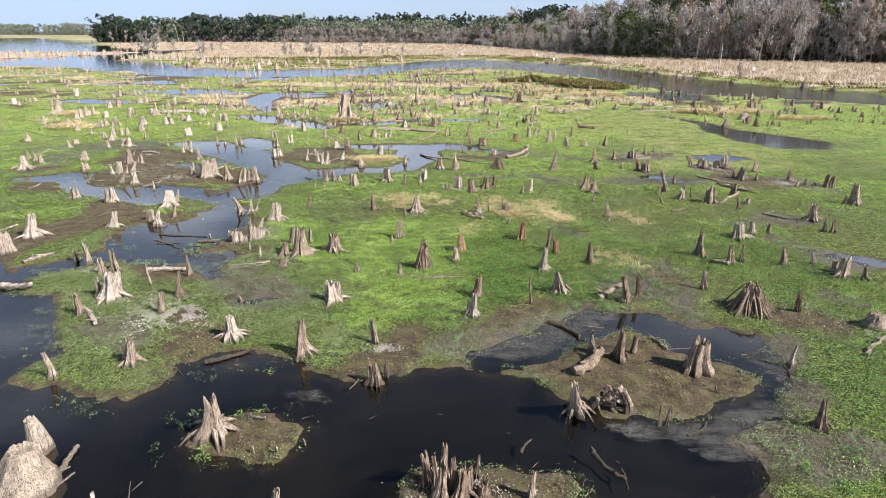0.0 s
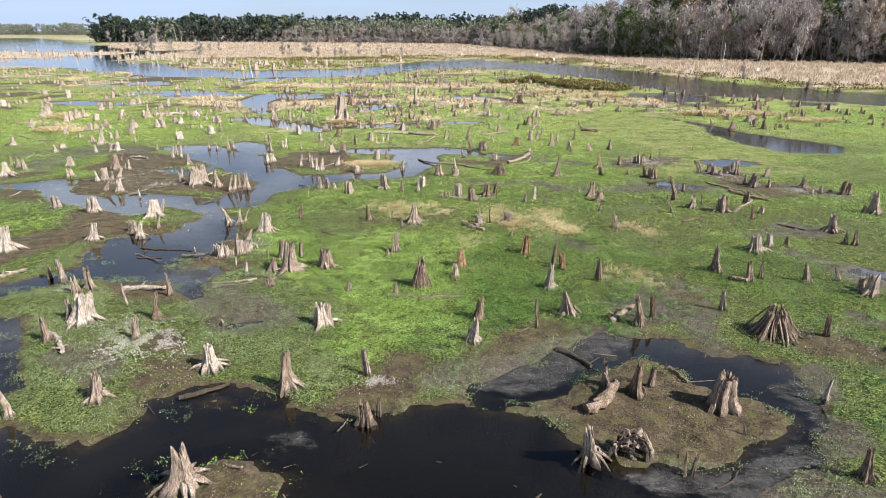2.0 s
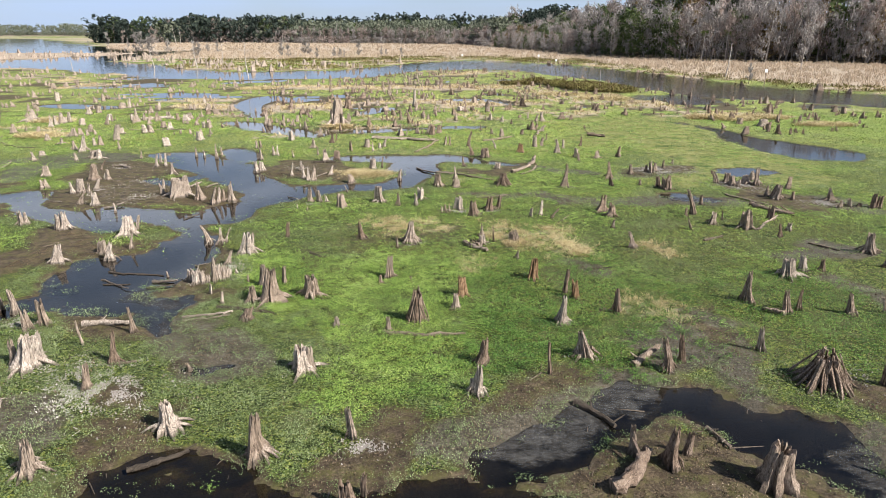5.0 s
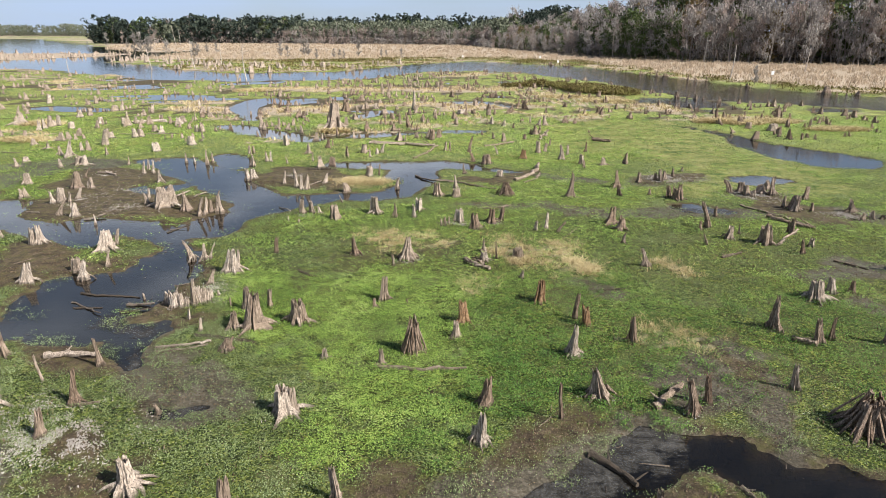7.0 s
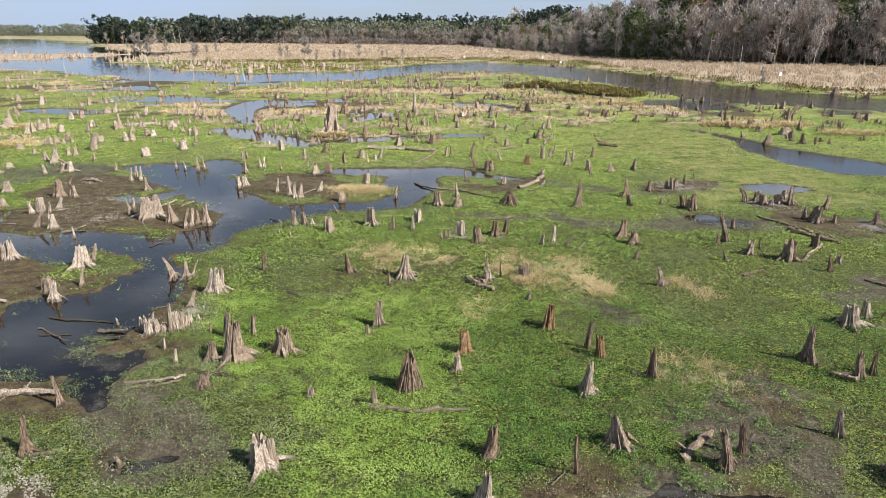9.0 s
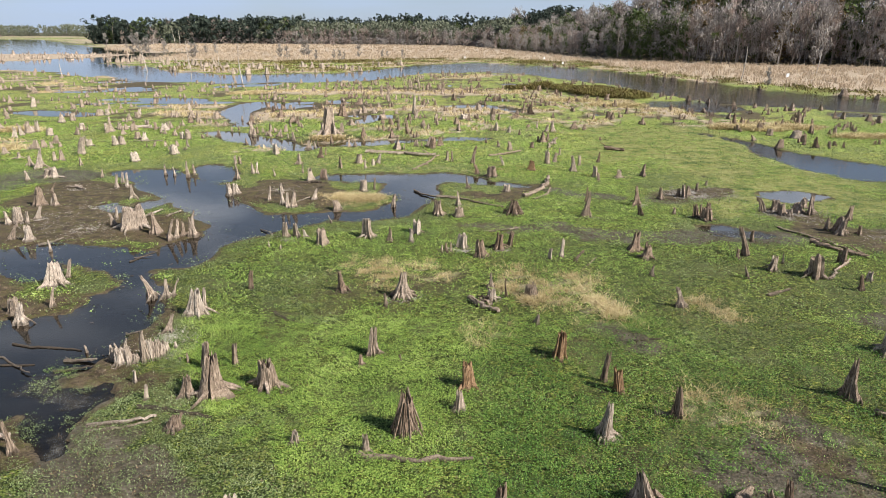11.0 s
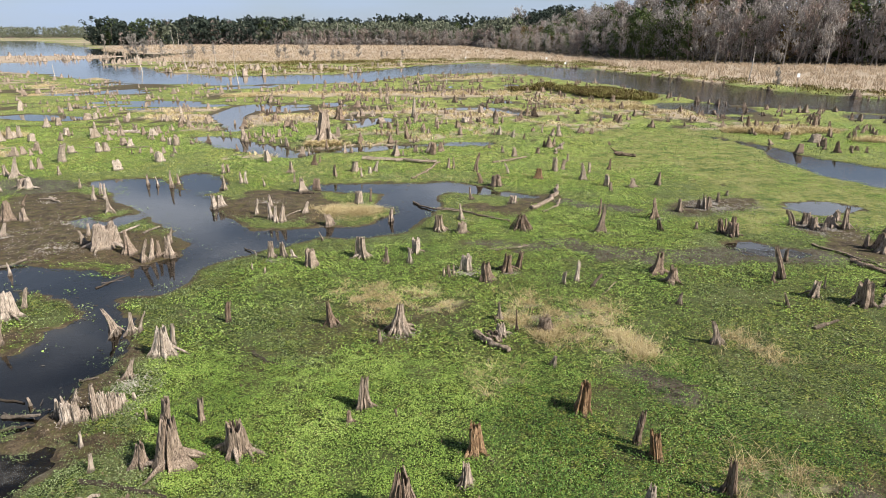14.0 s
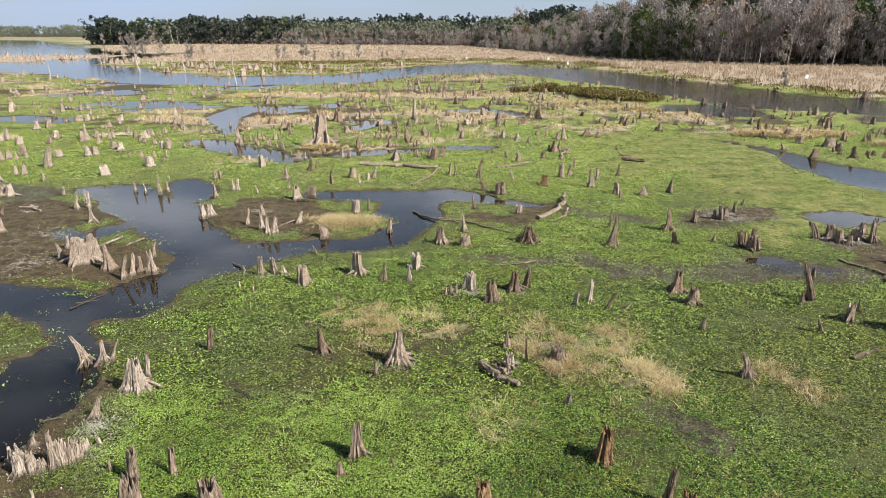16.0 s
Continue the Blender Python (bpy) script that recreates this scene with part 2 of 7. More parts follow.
# distance haze is mixed into this olive: paler and greyer than near leaves
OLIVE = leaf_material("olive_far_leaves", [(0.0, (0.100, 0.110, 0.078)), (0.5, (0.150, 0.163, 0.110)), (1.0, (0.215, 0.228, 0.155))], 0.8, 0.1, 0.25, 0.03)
OCHRE = leaf_material("ochre_winter_leaves", [(0.0, (0.05, 0.035, 0.015)), (0.5, (0.13, 0.09, 0.035)), (1.0, (0.26, 0.19, 0.08))], 0.7, 0.15, 0.15, 0.05)
PINE = leaf_material("pine_needles", [(0.0, (0.026, 0.034, 0.028)), (0.6, (0.038, 0.050, 0.038)), (1.0, (0.056, 0.070, 0.050))], 0.8, 0.1, 0.2, 0.05)
PALM = leaf_material("palm_fronds", [(0.0, (0.06, 0.09, 0.02)), (1.0, (0.20, 0.24, 0.06))], 0.5, 0.4, 0.2)
BRUSH = leaf_material("rusty_brush", [(0.0, (0.075, 0.040, 0.022)), (0.45, (0.125, 0.100, 0.032)), (1.0, (0.22, 0.215, 0.065))], 0.8, 0.15, 0.15, 0.12)
CHIP = leaf_material("shell_and_wood_chips", [(0.0, (0.18, 0.155, 0.13)), (0.6, (0.31, 0.28, 0.245)), (1.0, (0.55, 0.51, 0.46))], 0.85, 0.2, 0.0)
MOSS = leaf_material("grey_hanging_moss", [(0.0, (0.08, 0.075, 0.064)), (0.5, (0.22, 0.20, 0.175)), (1.0, (0.40, 0.37, 0.33))], 0.9, 0.1, 0.1, 0.06)
BARK = bark_material("grey_bark", (0.09, 0.075, 0.062), (0.28, 0.24, 0.205))
SNAG = bark_material("bleached_snag", (0.28, 0.24, 0.20), (0.55, 0.50, 0.44))
SILT = Mat("grey_silt_film", 0.6, 0.3)
SILT.color(SILT.ramp(SILT.calc("ADD", SILT.calc("MULTIPLY", SILT.noise(SILT.world(), 7.0, 6, 0.7), 0.6), SILT.calc("MULTIPLY", SILT.noise(SILT.world(), 0.9, 4), 0.4)), (0.36, (0.024, 0.022, 0.019)), (0.5, (0.058, 0.054, 0.047)), (0.64, (0.13, 0.123, 0.108))))
torn = SILT.calc("ADD", SILT.calc("MULTIPLY", SILT.noise(SILT.world((1.0, 1.6, 1.0)), 1.1, 9, 0.74), 2.4), SILT.calc("MULTIPLY", SILT.noise(SILT.world(), 11.0, 3), 0.6))
torn = SILT.span(SILT.calc("ADD", torn, SILT.attr("cover")), 2.1, 2.6, 0.0, 0.7)
SILT.put(SILT.calc("MULTIPLY", torn, SILT.span(SILT.attr("cover"), 0.02, 0.2)), SILT.b.inputs["Alpha"])
SILT = SILT.m
LITTER = leaf_material("dead_leaf_litter", [(0.0, (0.03, 0.02, 0.012)), (0.5, (0.10, 0.07, 0.04)), (0.85, (0.22, 0.165, 0.105)), (1.0, (0.42, 0.37, 0.30))], 0.85, 0.2, 0.05)
WHITE = Mat("white_paint", 0.5).color((0.8, 0.8, 0.78)).m

# ---- the lie of the land ----
def lattice(ix, iy, seed):
    h = (ix.astype(np.int64) * 374761393 + iy.astype(np.int64) * 668265263 + seed * 974711) & 0x7FFFFFFF
    h = ((h ^ (h >> 13)) * 1274126177) & 0x7FFFFFFF
    return ((h ^ (h >> 16)) & 0xFFFF) / 65535.0


def value_noise(x, y, seed=0):
    ix, iy = np.floor(x), np.floor(y)
    fx, fy = x - ix, y - iy
    fx, fy = fx * fx * (3 - 2 * fx), fy * fy * (3 - 2 * fy)
    a, b = lattice(ix, iy, seed), lattice(ix + 1, iy, seed)
    c, d = lattice(ix, iy + 1, seed), lattice(ix + 1, iy + 1, seed)
    return (a * (1 - fx) + b * fx) * (1 - fy) + (c * (1 - fx) + d * fx) * fy


def fbm(x, y, seed=0, octaves=4):
    total, size, norm = 0.0, 1.0, 0.0
    for k in range(octaves):
        total = total + size * value_noise(x * 2 ** k + 13.7 * k, y * 2 ** k - 7.1 * k, seed + k)
        norm += size
        size *= 0.55
    return total / norm * 2 - 1


CHAINS = {}


def chain(kind, *beads):
    """A winding patch of the marsh: beads of x, y and half width."""
    CHAINS.setdefault(kind, []).append(beads)


chain('water', (-17.3, 19.0, 5), (-13.4, 20.3, 3.2), (-10.8, 20.4, 3.5), (-9.5, 22.2, 2.6), (-6.2, 21.9, 2.6), (-3.4, 20.8, 3.2), (-0.6, 21.2, 3.2), (1.7, 21.6, 3), (3.5, 21.7, 2.6), (4.4, 19.3, 2.6), (6.9, 19.4, 2.2), (8.4, 18.5, 2.2))
chain('water', (-14.4, 16.4, 4), (-9.6, 17.0, 4), (-4.5, 17.0, 4), (-0.2, 16.6, 3), (3.9, 16.7, 3), (7.3, 16.7, 2.5))
chain('water', (2.5, 25.4, 1.22), (4.7, 27.0, 1.34), (7.5, 29.7, 1.1), (9.4, 29.4, 1.1), (10.9, 28.2, 1.46), (12.8, 26.6, 1.59), (12.8, 24.2, 1.46), (11.4, 22.1, 1.22), (9.3, 21.0, 1.22), (8.5, 19.7, 1.22))
chain('water', (-27.9, 35.7, 2.44), (-22.0, 30.9, 1.95), (-19.8, 27.8, 1.83), (-19.1, 25.1, 2.44))
chain('water', (-10.4, 24.5, 0.8), (-8.5, 25.3, 0.6), (-6.5, 24.8, 0.8))
chain('water', (-17.2, 22.3, 0.8), (-14.9, 22.1, 0.9), (-12.1, 21.8, 1))
chain('water', (-26.0, 32.4, 2.44), (-25.3, 34.8, 1.22), (-23.1, 36.7, 0.98), (-20.9, 38.3, 1.46), (-19.0, 38.8, 1.83), (-16.6, 40.0, 2.2))
chain('water', (-18.0, 42.7, 4.88), (-17.0, 44.1, 2.93), (-16.7, 46.0, 2.32), (-16.7, 48.3, 1.83), (-18.8, 51.3, 1.71), (-19.3, 53.6, 1.95), (-17.0, 54.4, 1.95), (-16.0, 57.6, 2.2), (-15.1, 60.4, 2.44), (-13.3, 62.5, 2.32), (-11.1, 63.6, 1.83), (-7.5, 64.3, 1.34), (-3.8, 65.6, 1.59), (-2.9, 69.7, 2.2), (-3.2, 75.5, 2.68), (-0.4, 78.5, 1.95), (2.5, 77.5, 1.46))
chain('water', (-16.0, 63.6, 2.44), (-19.0, 67.3, 2.68), (-22.1, 71.7, 2.93), (-25.9, 75.1, 2.93), (-28.8, 79.0, 2.2), (-31.9, 80.0, 1.95))
chain('water', (-21.9, 77.1, 1.71), (-24.3, 82.4, 1.83))
chain('water', (-19.5, 54.0, 1.83), (-23.1, 55.4, 1.83), (-25.8, 55.7, 2.2))
chain('water', (-27.9, 67.1, 1), (-25.1, 65.8, 1), (-23.8, 67.9, 1))
chain('water', (3.0, 76.6, 0.7), (5.7, 75.3, 0.8), (7.9, 74.3, 0.6))
chain('water', (-11.4, 78.3, 1.22), (-8.8, 77.7, 1.59), (-5.4, 78.4, 1.95), (-1.9, 77.5, 1.95))
chain('water', (-32.4, 107.0, 1.6), (-27.3, 101.9, 2.2), (-21.7, 97.1, 1.8), (-17.6, 93.7, 1.3), (-15.9, 96.1, 1))
chain('water', (-13.2, 97.2, 1.5), (-10.0, 98.4, 1.6), (-5.5, 100.0, 1), (2.0, 102.5, 1.2), (4.8, 102.1, 1))
chain('water', (-30.8, 114.5, 1.5), (-38.2, 131.4, 3), (-37.5, 144.9, 3.5), (-29.8, 139.6, 2.6), (-26.3, 142.3, 1.2))
chain('water', (-16.5, 126.9, 1.6), (-10.9, 125.0, 2.2), (-14.2, 117.5, 1.5))
chain('water', (-74.3, 130.7, 2.6), (-65.5, 127.3, 3), (-61.0, 126.0, 2))
chain('water', (-80.5, 178.7, 3.5), (-71.6, 171.6, 2))
chain('water', (-57.1, 140.8, 2.2), (-51.3, 141.8, 1.5))
chain('water', (-57.5, 187.2, 3), (-47.5, 192.6, 3))
chain('water', (1.8, 141.1, 2), (6.9, 141.2, 2.5), (12.2, 133.2, 2))
chain('water', (36.0, 107.4, 0.4), (37.6, 102.8, 0.6), (39.5, 98.2, 1.2), (39.2, 91.7, 2.4), (40.5, 88.8, 3.2), (41.5, 84.9, 4.2), (43.4, 81.5, 5))
chain('water', (28.9, 71.1, 1.6), (30.8, 71.4, 1.6), (32.4, 71.1, 1))
chain('water', (19.3, 61.2, 0.8), (20.6, 61.3, 1.3), (21.5, 60.1, 0.6))
chain('water', (24.6, 39.0, 1), (26.1, 38.0, 1.2))
chain('silt', (2.3, 61.7, 0.7), (5.4, 61.2, 0.8), (8.1, 62.3, 0.9), (9.5, 60.8, 1), (11.7, 59.9, 1.1), (12.9, 58.5, 0.9))
chain('silt', (9.2, 73.6, 0.8), (12.2, 71.1, 1), (14.5, 70.0, 0.8))
chain('silt', (0.6, 26.2, 1), (2.7, 27.3, 1.2), (4.9, 29.1, 1), (7.7, 30.7, 0.8))
chain('silt', (13.0, 36.8, 1), (12.7, 33.8, 1), (12.5, 31.5, 0.9), (12.4, 29.5, 0.7))
chain('silt', (9.0, 23.3, 0.8), (11.3, 22.9, 0.7), (12.2, 22.9, 0.7))
chain('silt', (13.4, 25.6, 0.7), (15.6, 27.2, 0.8), (13.3, 24.4, 0.8), (13.7, 23.0, 1.2))
chain('silt', (23.8, 39.5, 1.2), (24.4, 37.5, 1.2), (22.4, 41.8, 0.8))
chain('silt', (20.8, 32.3, 0.8), (21.8, 31.6, 0.8))
chain('silt', (-10.5, 33.4, 1.1), (-8.4, 32.3, 0.9), (-10.4, 31.1, 0.6))
chain('silt', (9.8, 19.7, 0.8), (13.9, 19.5, 1.2), (12.4, 18.6, 1.2))
chain('silt', (9.1, 43.5, 0.7), (9.5, 42.6, 0.7), (8.2, 44.5, 0.8))
chain('silt', (11.9, 35.4, 1.6), (12.6, 33.8, 1.5), (10.6, 32.7, 1.3), (9.1, 34.6, 1))
chain('mud', (-26.2, 60.1, 2.8), (-29.0, 63.3, 2.5), (-25.7, 62.2, 2.4), (-22.4, 60.2, 1.8), (-19.1, 59.3, 1.6))
chain('mud', (-33.8, 73.1, 3.2), (-30.5, 72.3, 2.6), (-27.0, 70.8, 2), (-33.0, 69.1, 3))
chain('mud', (-17.2, 71.8, 2), (-14.8, 72.6, 2.2), (-12.1, 71.1, 2), (-16.5, 75.3, 1.6), (-12.2, 75.3, 1.4), (-9.5, 68.9, 1.2))
chain('mud', (-15.0, 42.1, 1.6), (-14.8, 43.4, 0.9), (-14.5, 44.9, 0.8))
chain('mud', (-27.9, 42.1, 2), (-26.3, 44.8, 2), (-27.9, 39.8, 2))
chain('mud', (-11.6, 26.3, 0.9), (-10.2, 26.6, 0.8))
chain('mud', (-12.2, 27.6, 0.6), (-10.6, 27.9, 0.7), (-9.6, 28.3, 0.5))
chain('mud', (-12.8, 29.5, 0.7), (-11.8, 29.2, 0.6))
chain('mud', (12.2, 36.6, 0.35), (12.9, 35.2, 0.45), (12.9, 33.8, 0.4))
chain('mud', (13.6, 38.8, 0.35), (14.2, 37.4, 0.4))
chain('water', (-10.9, 31.8, 0.3), (-9.8, 31.5, 0.5), (-8.6, 32.2, 0.3))
chain('mud', (-1.5, 27.5, 1), (-1.8, 25.4, 1), (-3.2, 24.9, 0.8))
chain('mud', (5.0, 23.2, 1.7), (7.0, 23.9, 2.5), (9.1, 24.2, 2.8), (10.8, 24.4, 2.3))
chain('mud', (7.0, 27.1, 1), (8.6, 26.6, 1))
chain('mud', (-7.7, 19.9, 1.4), (-6.7, 20.3, 1.9), (-5.5, 20.0, 1.7))
chain('mud', (0.4, 17.2, 1.2), (2.0, 17.4, 1.6), (3.4, 17.7, 1.4), (4.7, 18.2, 0.9))
chain('mud', (17.0, 29.6, 1.4), (18.6, 29.0, 1.2))
chain('mud', (27.9, 61.8, 1.6), (30.1, 59.4, 1.6), (31.8, 57.9, 1.4))
chain('mud', (21.5, 71.7, 1.7), (23.3, 71.7, 1.6), (18.9, 70.6, 1))
chain('mud', (26.2, 65.5, 1.6), (28.2, 65.0, 1.6))
chain('mud', (2.3, 71.3, 1.2), (5.2, 69.9, 1.2), (7.3, 73.1, 1), (9.4, 74.8, 0.7))
chain('mud', (5.2, 31.0, 0.8), (2.2, 28.7, 0.7))
chain('dry', (-5.0, 53.5, 1.2), (-3.7, 52.6, 1.5), (-2.0, 52.3, 1.6), (-0.7, 52.6, 1.4), (-3.0, 50.7, 1))
chain('dry', (4.4, 52.7, 0.8), (4.9, 48.7, 1.4), (7.6, 50.9, 1.2), (7.8, 48.8, 1), (8.8, 46.5, 1.2))
chain('dry', (-16.4, 100.6, 1.3), (-14.8, 100.4, 1.5))
chain('dry', (14.0, 47.9, 0.8), (14.2, 46.6, 0.6))
chain('dry', (2.4, 43.9, 0.8))
chain('dry', (10.9, 38.3, 1.3), (11.2, 37.3, 1))
chain('dry', (-8.3, 68.9, 1.3), (-6.7, 69.6, 1.6), (-9.7, 69.6, 1))
chain('dry', (-48.7, 169.3, 4), (-32.8, 172.4, 5), (-19.5, 169.9, 4), (-43.0, 176.4, 3))
chain('dry', (6.2, 177.5, 5), (18.7, 170.7, 6), (25.9, 139.1, 5), (33.8, 135.2, 4))
chain('dry', (43.9, 118.7, 4), (45.4, 113.3, 3), (53.3, 113.5, 3.5))
chain('dry', (-17.9, 107.3, 2.5), (-15.7, 107.3, 2))
chain('dry', (-94.5, 168.4, 4), (-85.6, 175.6, 4), (-126.5, 210.8, 6))
chain('dry', (2.5, 123.9, 3), (5.4, 112.5, 2.5), (-23.4, 92.0, 2))
chain('brush', (31.6, 178.0, 6), (36.2, 164.6, 7), (39.4, 158.8, 5), (26.1, 185.6, 5), (16.9, 177.7, 3))
chain('lawn', (25.5, 69.0, 1.5), (27.5, 76.5, 2.5), (33.5, 72.5, 2.5), (36.5, 76.0, 2.5), (31.5, 66.5, 2.0), (35.5, 67.5, 2.0))
chain('lawn', (17.7, 89.8, 4), (25.7, 96.2, 6), (28.4, 87.2, 5), (29.4, 80.1, 4), (33.4, 108.3, 6), (25.9, 108.1, 6), (30.8, 76.2, 3), (22.6, 66.7, 2), (36.8, 82.5, 3))
chain('isle', (-8.4, 69.6, 2.2), (-9.5, 68.9, 1.8), (-6.3, 69.6, 2.2), (-12.1, 71.1, 2))
chain('isle', (-16.6, 24.2, 1), (-14.3, 24.2, 1.2), (-12.0, 23.8, 1.3))
chain('isle', (-20.8, 48.9, 1), (-19.5, 49.9, 1.2), (-21.4, 47.0, 0.9), (-24.7, 46.9, 1), (-23.1, 46.5, 0.8))
chain('isle', (-20.4, 50.4, 1.5), (-19.0, 49.9, 1))
chain('isle', (-7.8, 20.1, 0.7), (-6.7, 20.1, 1.1), (-5.5, 20.0, 0.9))
chain('isle', (5.8, 23.7, 1.5), (7.5, 24.1, 2), (9.1, 24.2, 2.3), (10.7, 24.4, 1.8))
chain('isle', (0.4, 17.1, 1.3), (2.0, 17.1, 1.6), (3.4, 17.4, 1))
chain('isle', (-19.1, 58.8, 0.8), (-17.9, 59.5, 0.8), (-20.8, 59.8, 0.9), (-22.7, 60.7, 1.5))
chain('mud', (-22.4, 60.2, 2.4), (-18.9, 58.6, 1.7), (-17.8, 59.3, 1.6), (-21.7, 62.3, 2))
chain('mud', (-27.5, 63.3, 3), (-23.5, 59.2, 1.5))
chain('mud', (-20.3, 47.9, 0.9), (-20.8, 45.3, 1), (-27.3, 50.9, 1.6), (-23.4, 44.4, 1.3))
chain('mud', (-21.4, 73.4, 1.4), (-17.8, 71.0, 1.8), (-12.4, 68.8, 1.8), (-10.4, 71.1, 1.6), (-9.6, 67.4, 1.2))
chain('water', (-17.3, 39.1, 1.9), (-14.3, 38.5, 1.5), (-14.1, 36.5, 1), (-12.9, 34.7, 0.6))
chain('silt', (-12.5, 34.7, 1.2), (-10.5, 32.8, 1.2), (-8.7, 31.4, 1))
chain('silt', (-10.1, 34.4, 0.8), (-7.5, 32.1, 0.8))
chain('mud', (-14.7, 34.7, 1.2), (-17.5, 37.0, 1.2))
chain('mud', (-15.4, 45.6, 1), (-14.3, 46.1, 0.8))
chain('mud', (-13.9, 44.2, 0.5), (-14.3, 43.1, 0.6), (-13.7, 40.9, 0.8), (-13.8, 39.8, 0.9), (-14.6, 39.8, 0.7))
chain('isle', (-14.2, 44.2, 0.3), (-14.6, 43.4, 0.4), (-13.9, 40.7, 0.6), (-14.2, 39.8, 0.6), (-15.1, 39.8, 0.4))
chain('silt', (-16.2, 39.8, 0.8), (-14.9, 39.2, 0.9), (-13.7, 38.6, 0.8))
chain('silt', (-10.8, 36.2, 0.7), (-12.0, 35.9, 0.8), (-13.3, 35.5, 0.9), (-11.3, 34.6, 0.8))
chain('mud', (-11.3, 39.4, 0.5), (-12.4, 39.4, 0.5))
chain('silt', (-0.9, 26.3, 1), (1.3, 26.8, 1.6), (3.8, 27.8, 1.8), (5.8, 28.9, 1.5), (8.6, 30.7, 1))
chain('silt', (7.3, 21.3, 1.2), (9.2, 21.0, 1.5), (11.6, 22.0, 1.2))
chain('silt', (-13.9, 26.7, 1), (-16.0, 28.7, 1))
chain('silt', (-6.3, 20.6, 1), (-5.1, 21.9, 0.9))
chain('water', (-39.1, 60.0, 1.2), (-37.1, 60.0, 1.8), (-35.7, 61.1, 1.6), (-33.7, 56.9, 1.2), (-31.2, 55.9, 1.4), (-27.3, 53.8, 1.6), (-24.2, 52.1, 1.6))
chain('mud', (-31.1, 62.3, 3), (-30.7, 67.5, 3), (-33.5, 73.5, 2.5), (-35.3, 67.4, 1.5))
chain('mud', (-37.1, 56.8, 2), (-34.3, 55.5, 1.5), (-31.9, 59.0, 2), (-27.9, 59.0, 2.5))
chain('mud', (-40.0, 64.7, 1.5), (-41.4, 63.4, 1.5))
chain('silt', (-41.6, 67.3, 2), (-43.1, 71.7, 2), (-40.4, 73.4, 2), (-40.6, 78.7, 3), (-36.7, 77.6, 3))
chain('silt', (-44.8, 76.8, 2), (-47.6, 75.0, 1.5))
chain('dry', (-62.5, 101.1, 1.5), (-58.4, 99.9, 1.5), (-52.5, 95.4, 1.8), (-49.7, 91.7, 1.5))
chain('dry', (-61.9, 109.9, 2), (-65.6, 109.9, 1.5))
chain('mud', (19.0, 70.9, 1.2), (23.1, 72.5, 1.8), (24.9, 72.6, 1.2))
chain('silt', (18.8, 70.3, 1.5), (22.9, 71.9, 2), (24.6, 71.6, 1.5))
chain('mud', (26.2, 64.9, 1.5), (28.3, 63.5, 1.5), (25.6, 60.7, 1.2), (27.7, 58.5, 1.2), (29.6, 56.6, 1))
chain('water', (19.8, 60.1, 0.9), (22.2, 60.0, 1))
chain('water', (29.2, 70.2, 0.9), (31.7, 70.5, 1))
chain('silt', (25.4, 47.6, 1.5), (26.7, 46.9, 1.2), (22.1, 45.6, 1))
chain('silt', (34.0, 56.6, 1.5), (32.7, 59.6, 1.5), (10.9, 59.4, 1.5))


def distance(kind, x, y):
    """How far outside the patches of that kind, in metres; inside it is negative."""
    best = np.full(x.shape, 1e3)
    for beads in CHAINS.get(kind, ()):
        for a, b in zip(beads, beads[1:] if len(beads) > 1 else beads):
            reach = max(a[2], b[2]) + 6
            near = (x > min(a[0], b[0]) - reach) & (x < max(a[0], b[0]) + reach) & (y > min(a[1], b[1]) - reach) & (y < max(a[1], b[1]) + reach)
            if not near.any():
                continue
            px, py = x[near] - a[0], y[near] - a[1]
            dx, dy = b[0] - a[0], b[1] - a[1]
            s = np.clip((px * dx + py * dy) / max(dx * dx + dy * dy, 1e-6), 0, 1)
            best[near] = np.minimum(best[near], np.hypot(px - s * dx, py - s * dy) - (a[2] + s * (b[2] - a[2])))
    return best


# the river's two banks, the front of the reeds and the edge of the woods, as y over x
NEAR_BANK = ((-400, 250), (-186, 249), (-161, 256), (-132, 241), (-100, 215), (-83, 201), (-61, 199), (-43, 201), (-25, 208), (-17, 224), (-8, 243), (12, 253), (28, 238), (34, 220), (44, 199), (50, 168), (54, 148), (62, 142), (67, 142), (74, 134), (86, 122), (140, 90))
FAR_BANK = ((-400, 312), (-300, 312), (-212, 325), (-198, 345), (-190, 480), (-175, 490), (-158, 310), (-127, 287), (-98, 251), (-72, 231), (-52, 239), (-38, 243), (-29, 262), (-14, 299), (13, 324), (35, 300), (54, 275), (65, 239), (72, 210), (77, 186), (81, 169), (90, 159), (101, 140), (160, 110))
REED_FRONT = ((-180, 420), (-152, 345), (-110, 335), (-50, 330), (-23, 362), (29, 366), (60, 330), (74, 262), (80, 215), (88, 194), (98, 178), (160, 140))
WOOD_EDGE = ((-900, 1850), (-425, 1850), (-412, 756), (-330, 750), (-323, 800), (-196, 780), (-94, 753), (-1, 721), (28, 690), (45, 564), (59, 494), (70, 439), (88, 369), (107, 339), (126, 320), (176, 294), (199, 285), (300, 255), (500, 200))


def along(line, x):
    return np.interp(x, [p[0] for p in line], [p[1] for p in line])


def smooth(v, a, b):
    s = np.clip((v - a) / (b - a), 0, 1)
    return s * s * (3 - 2 * s)


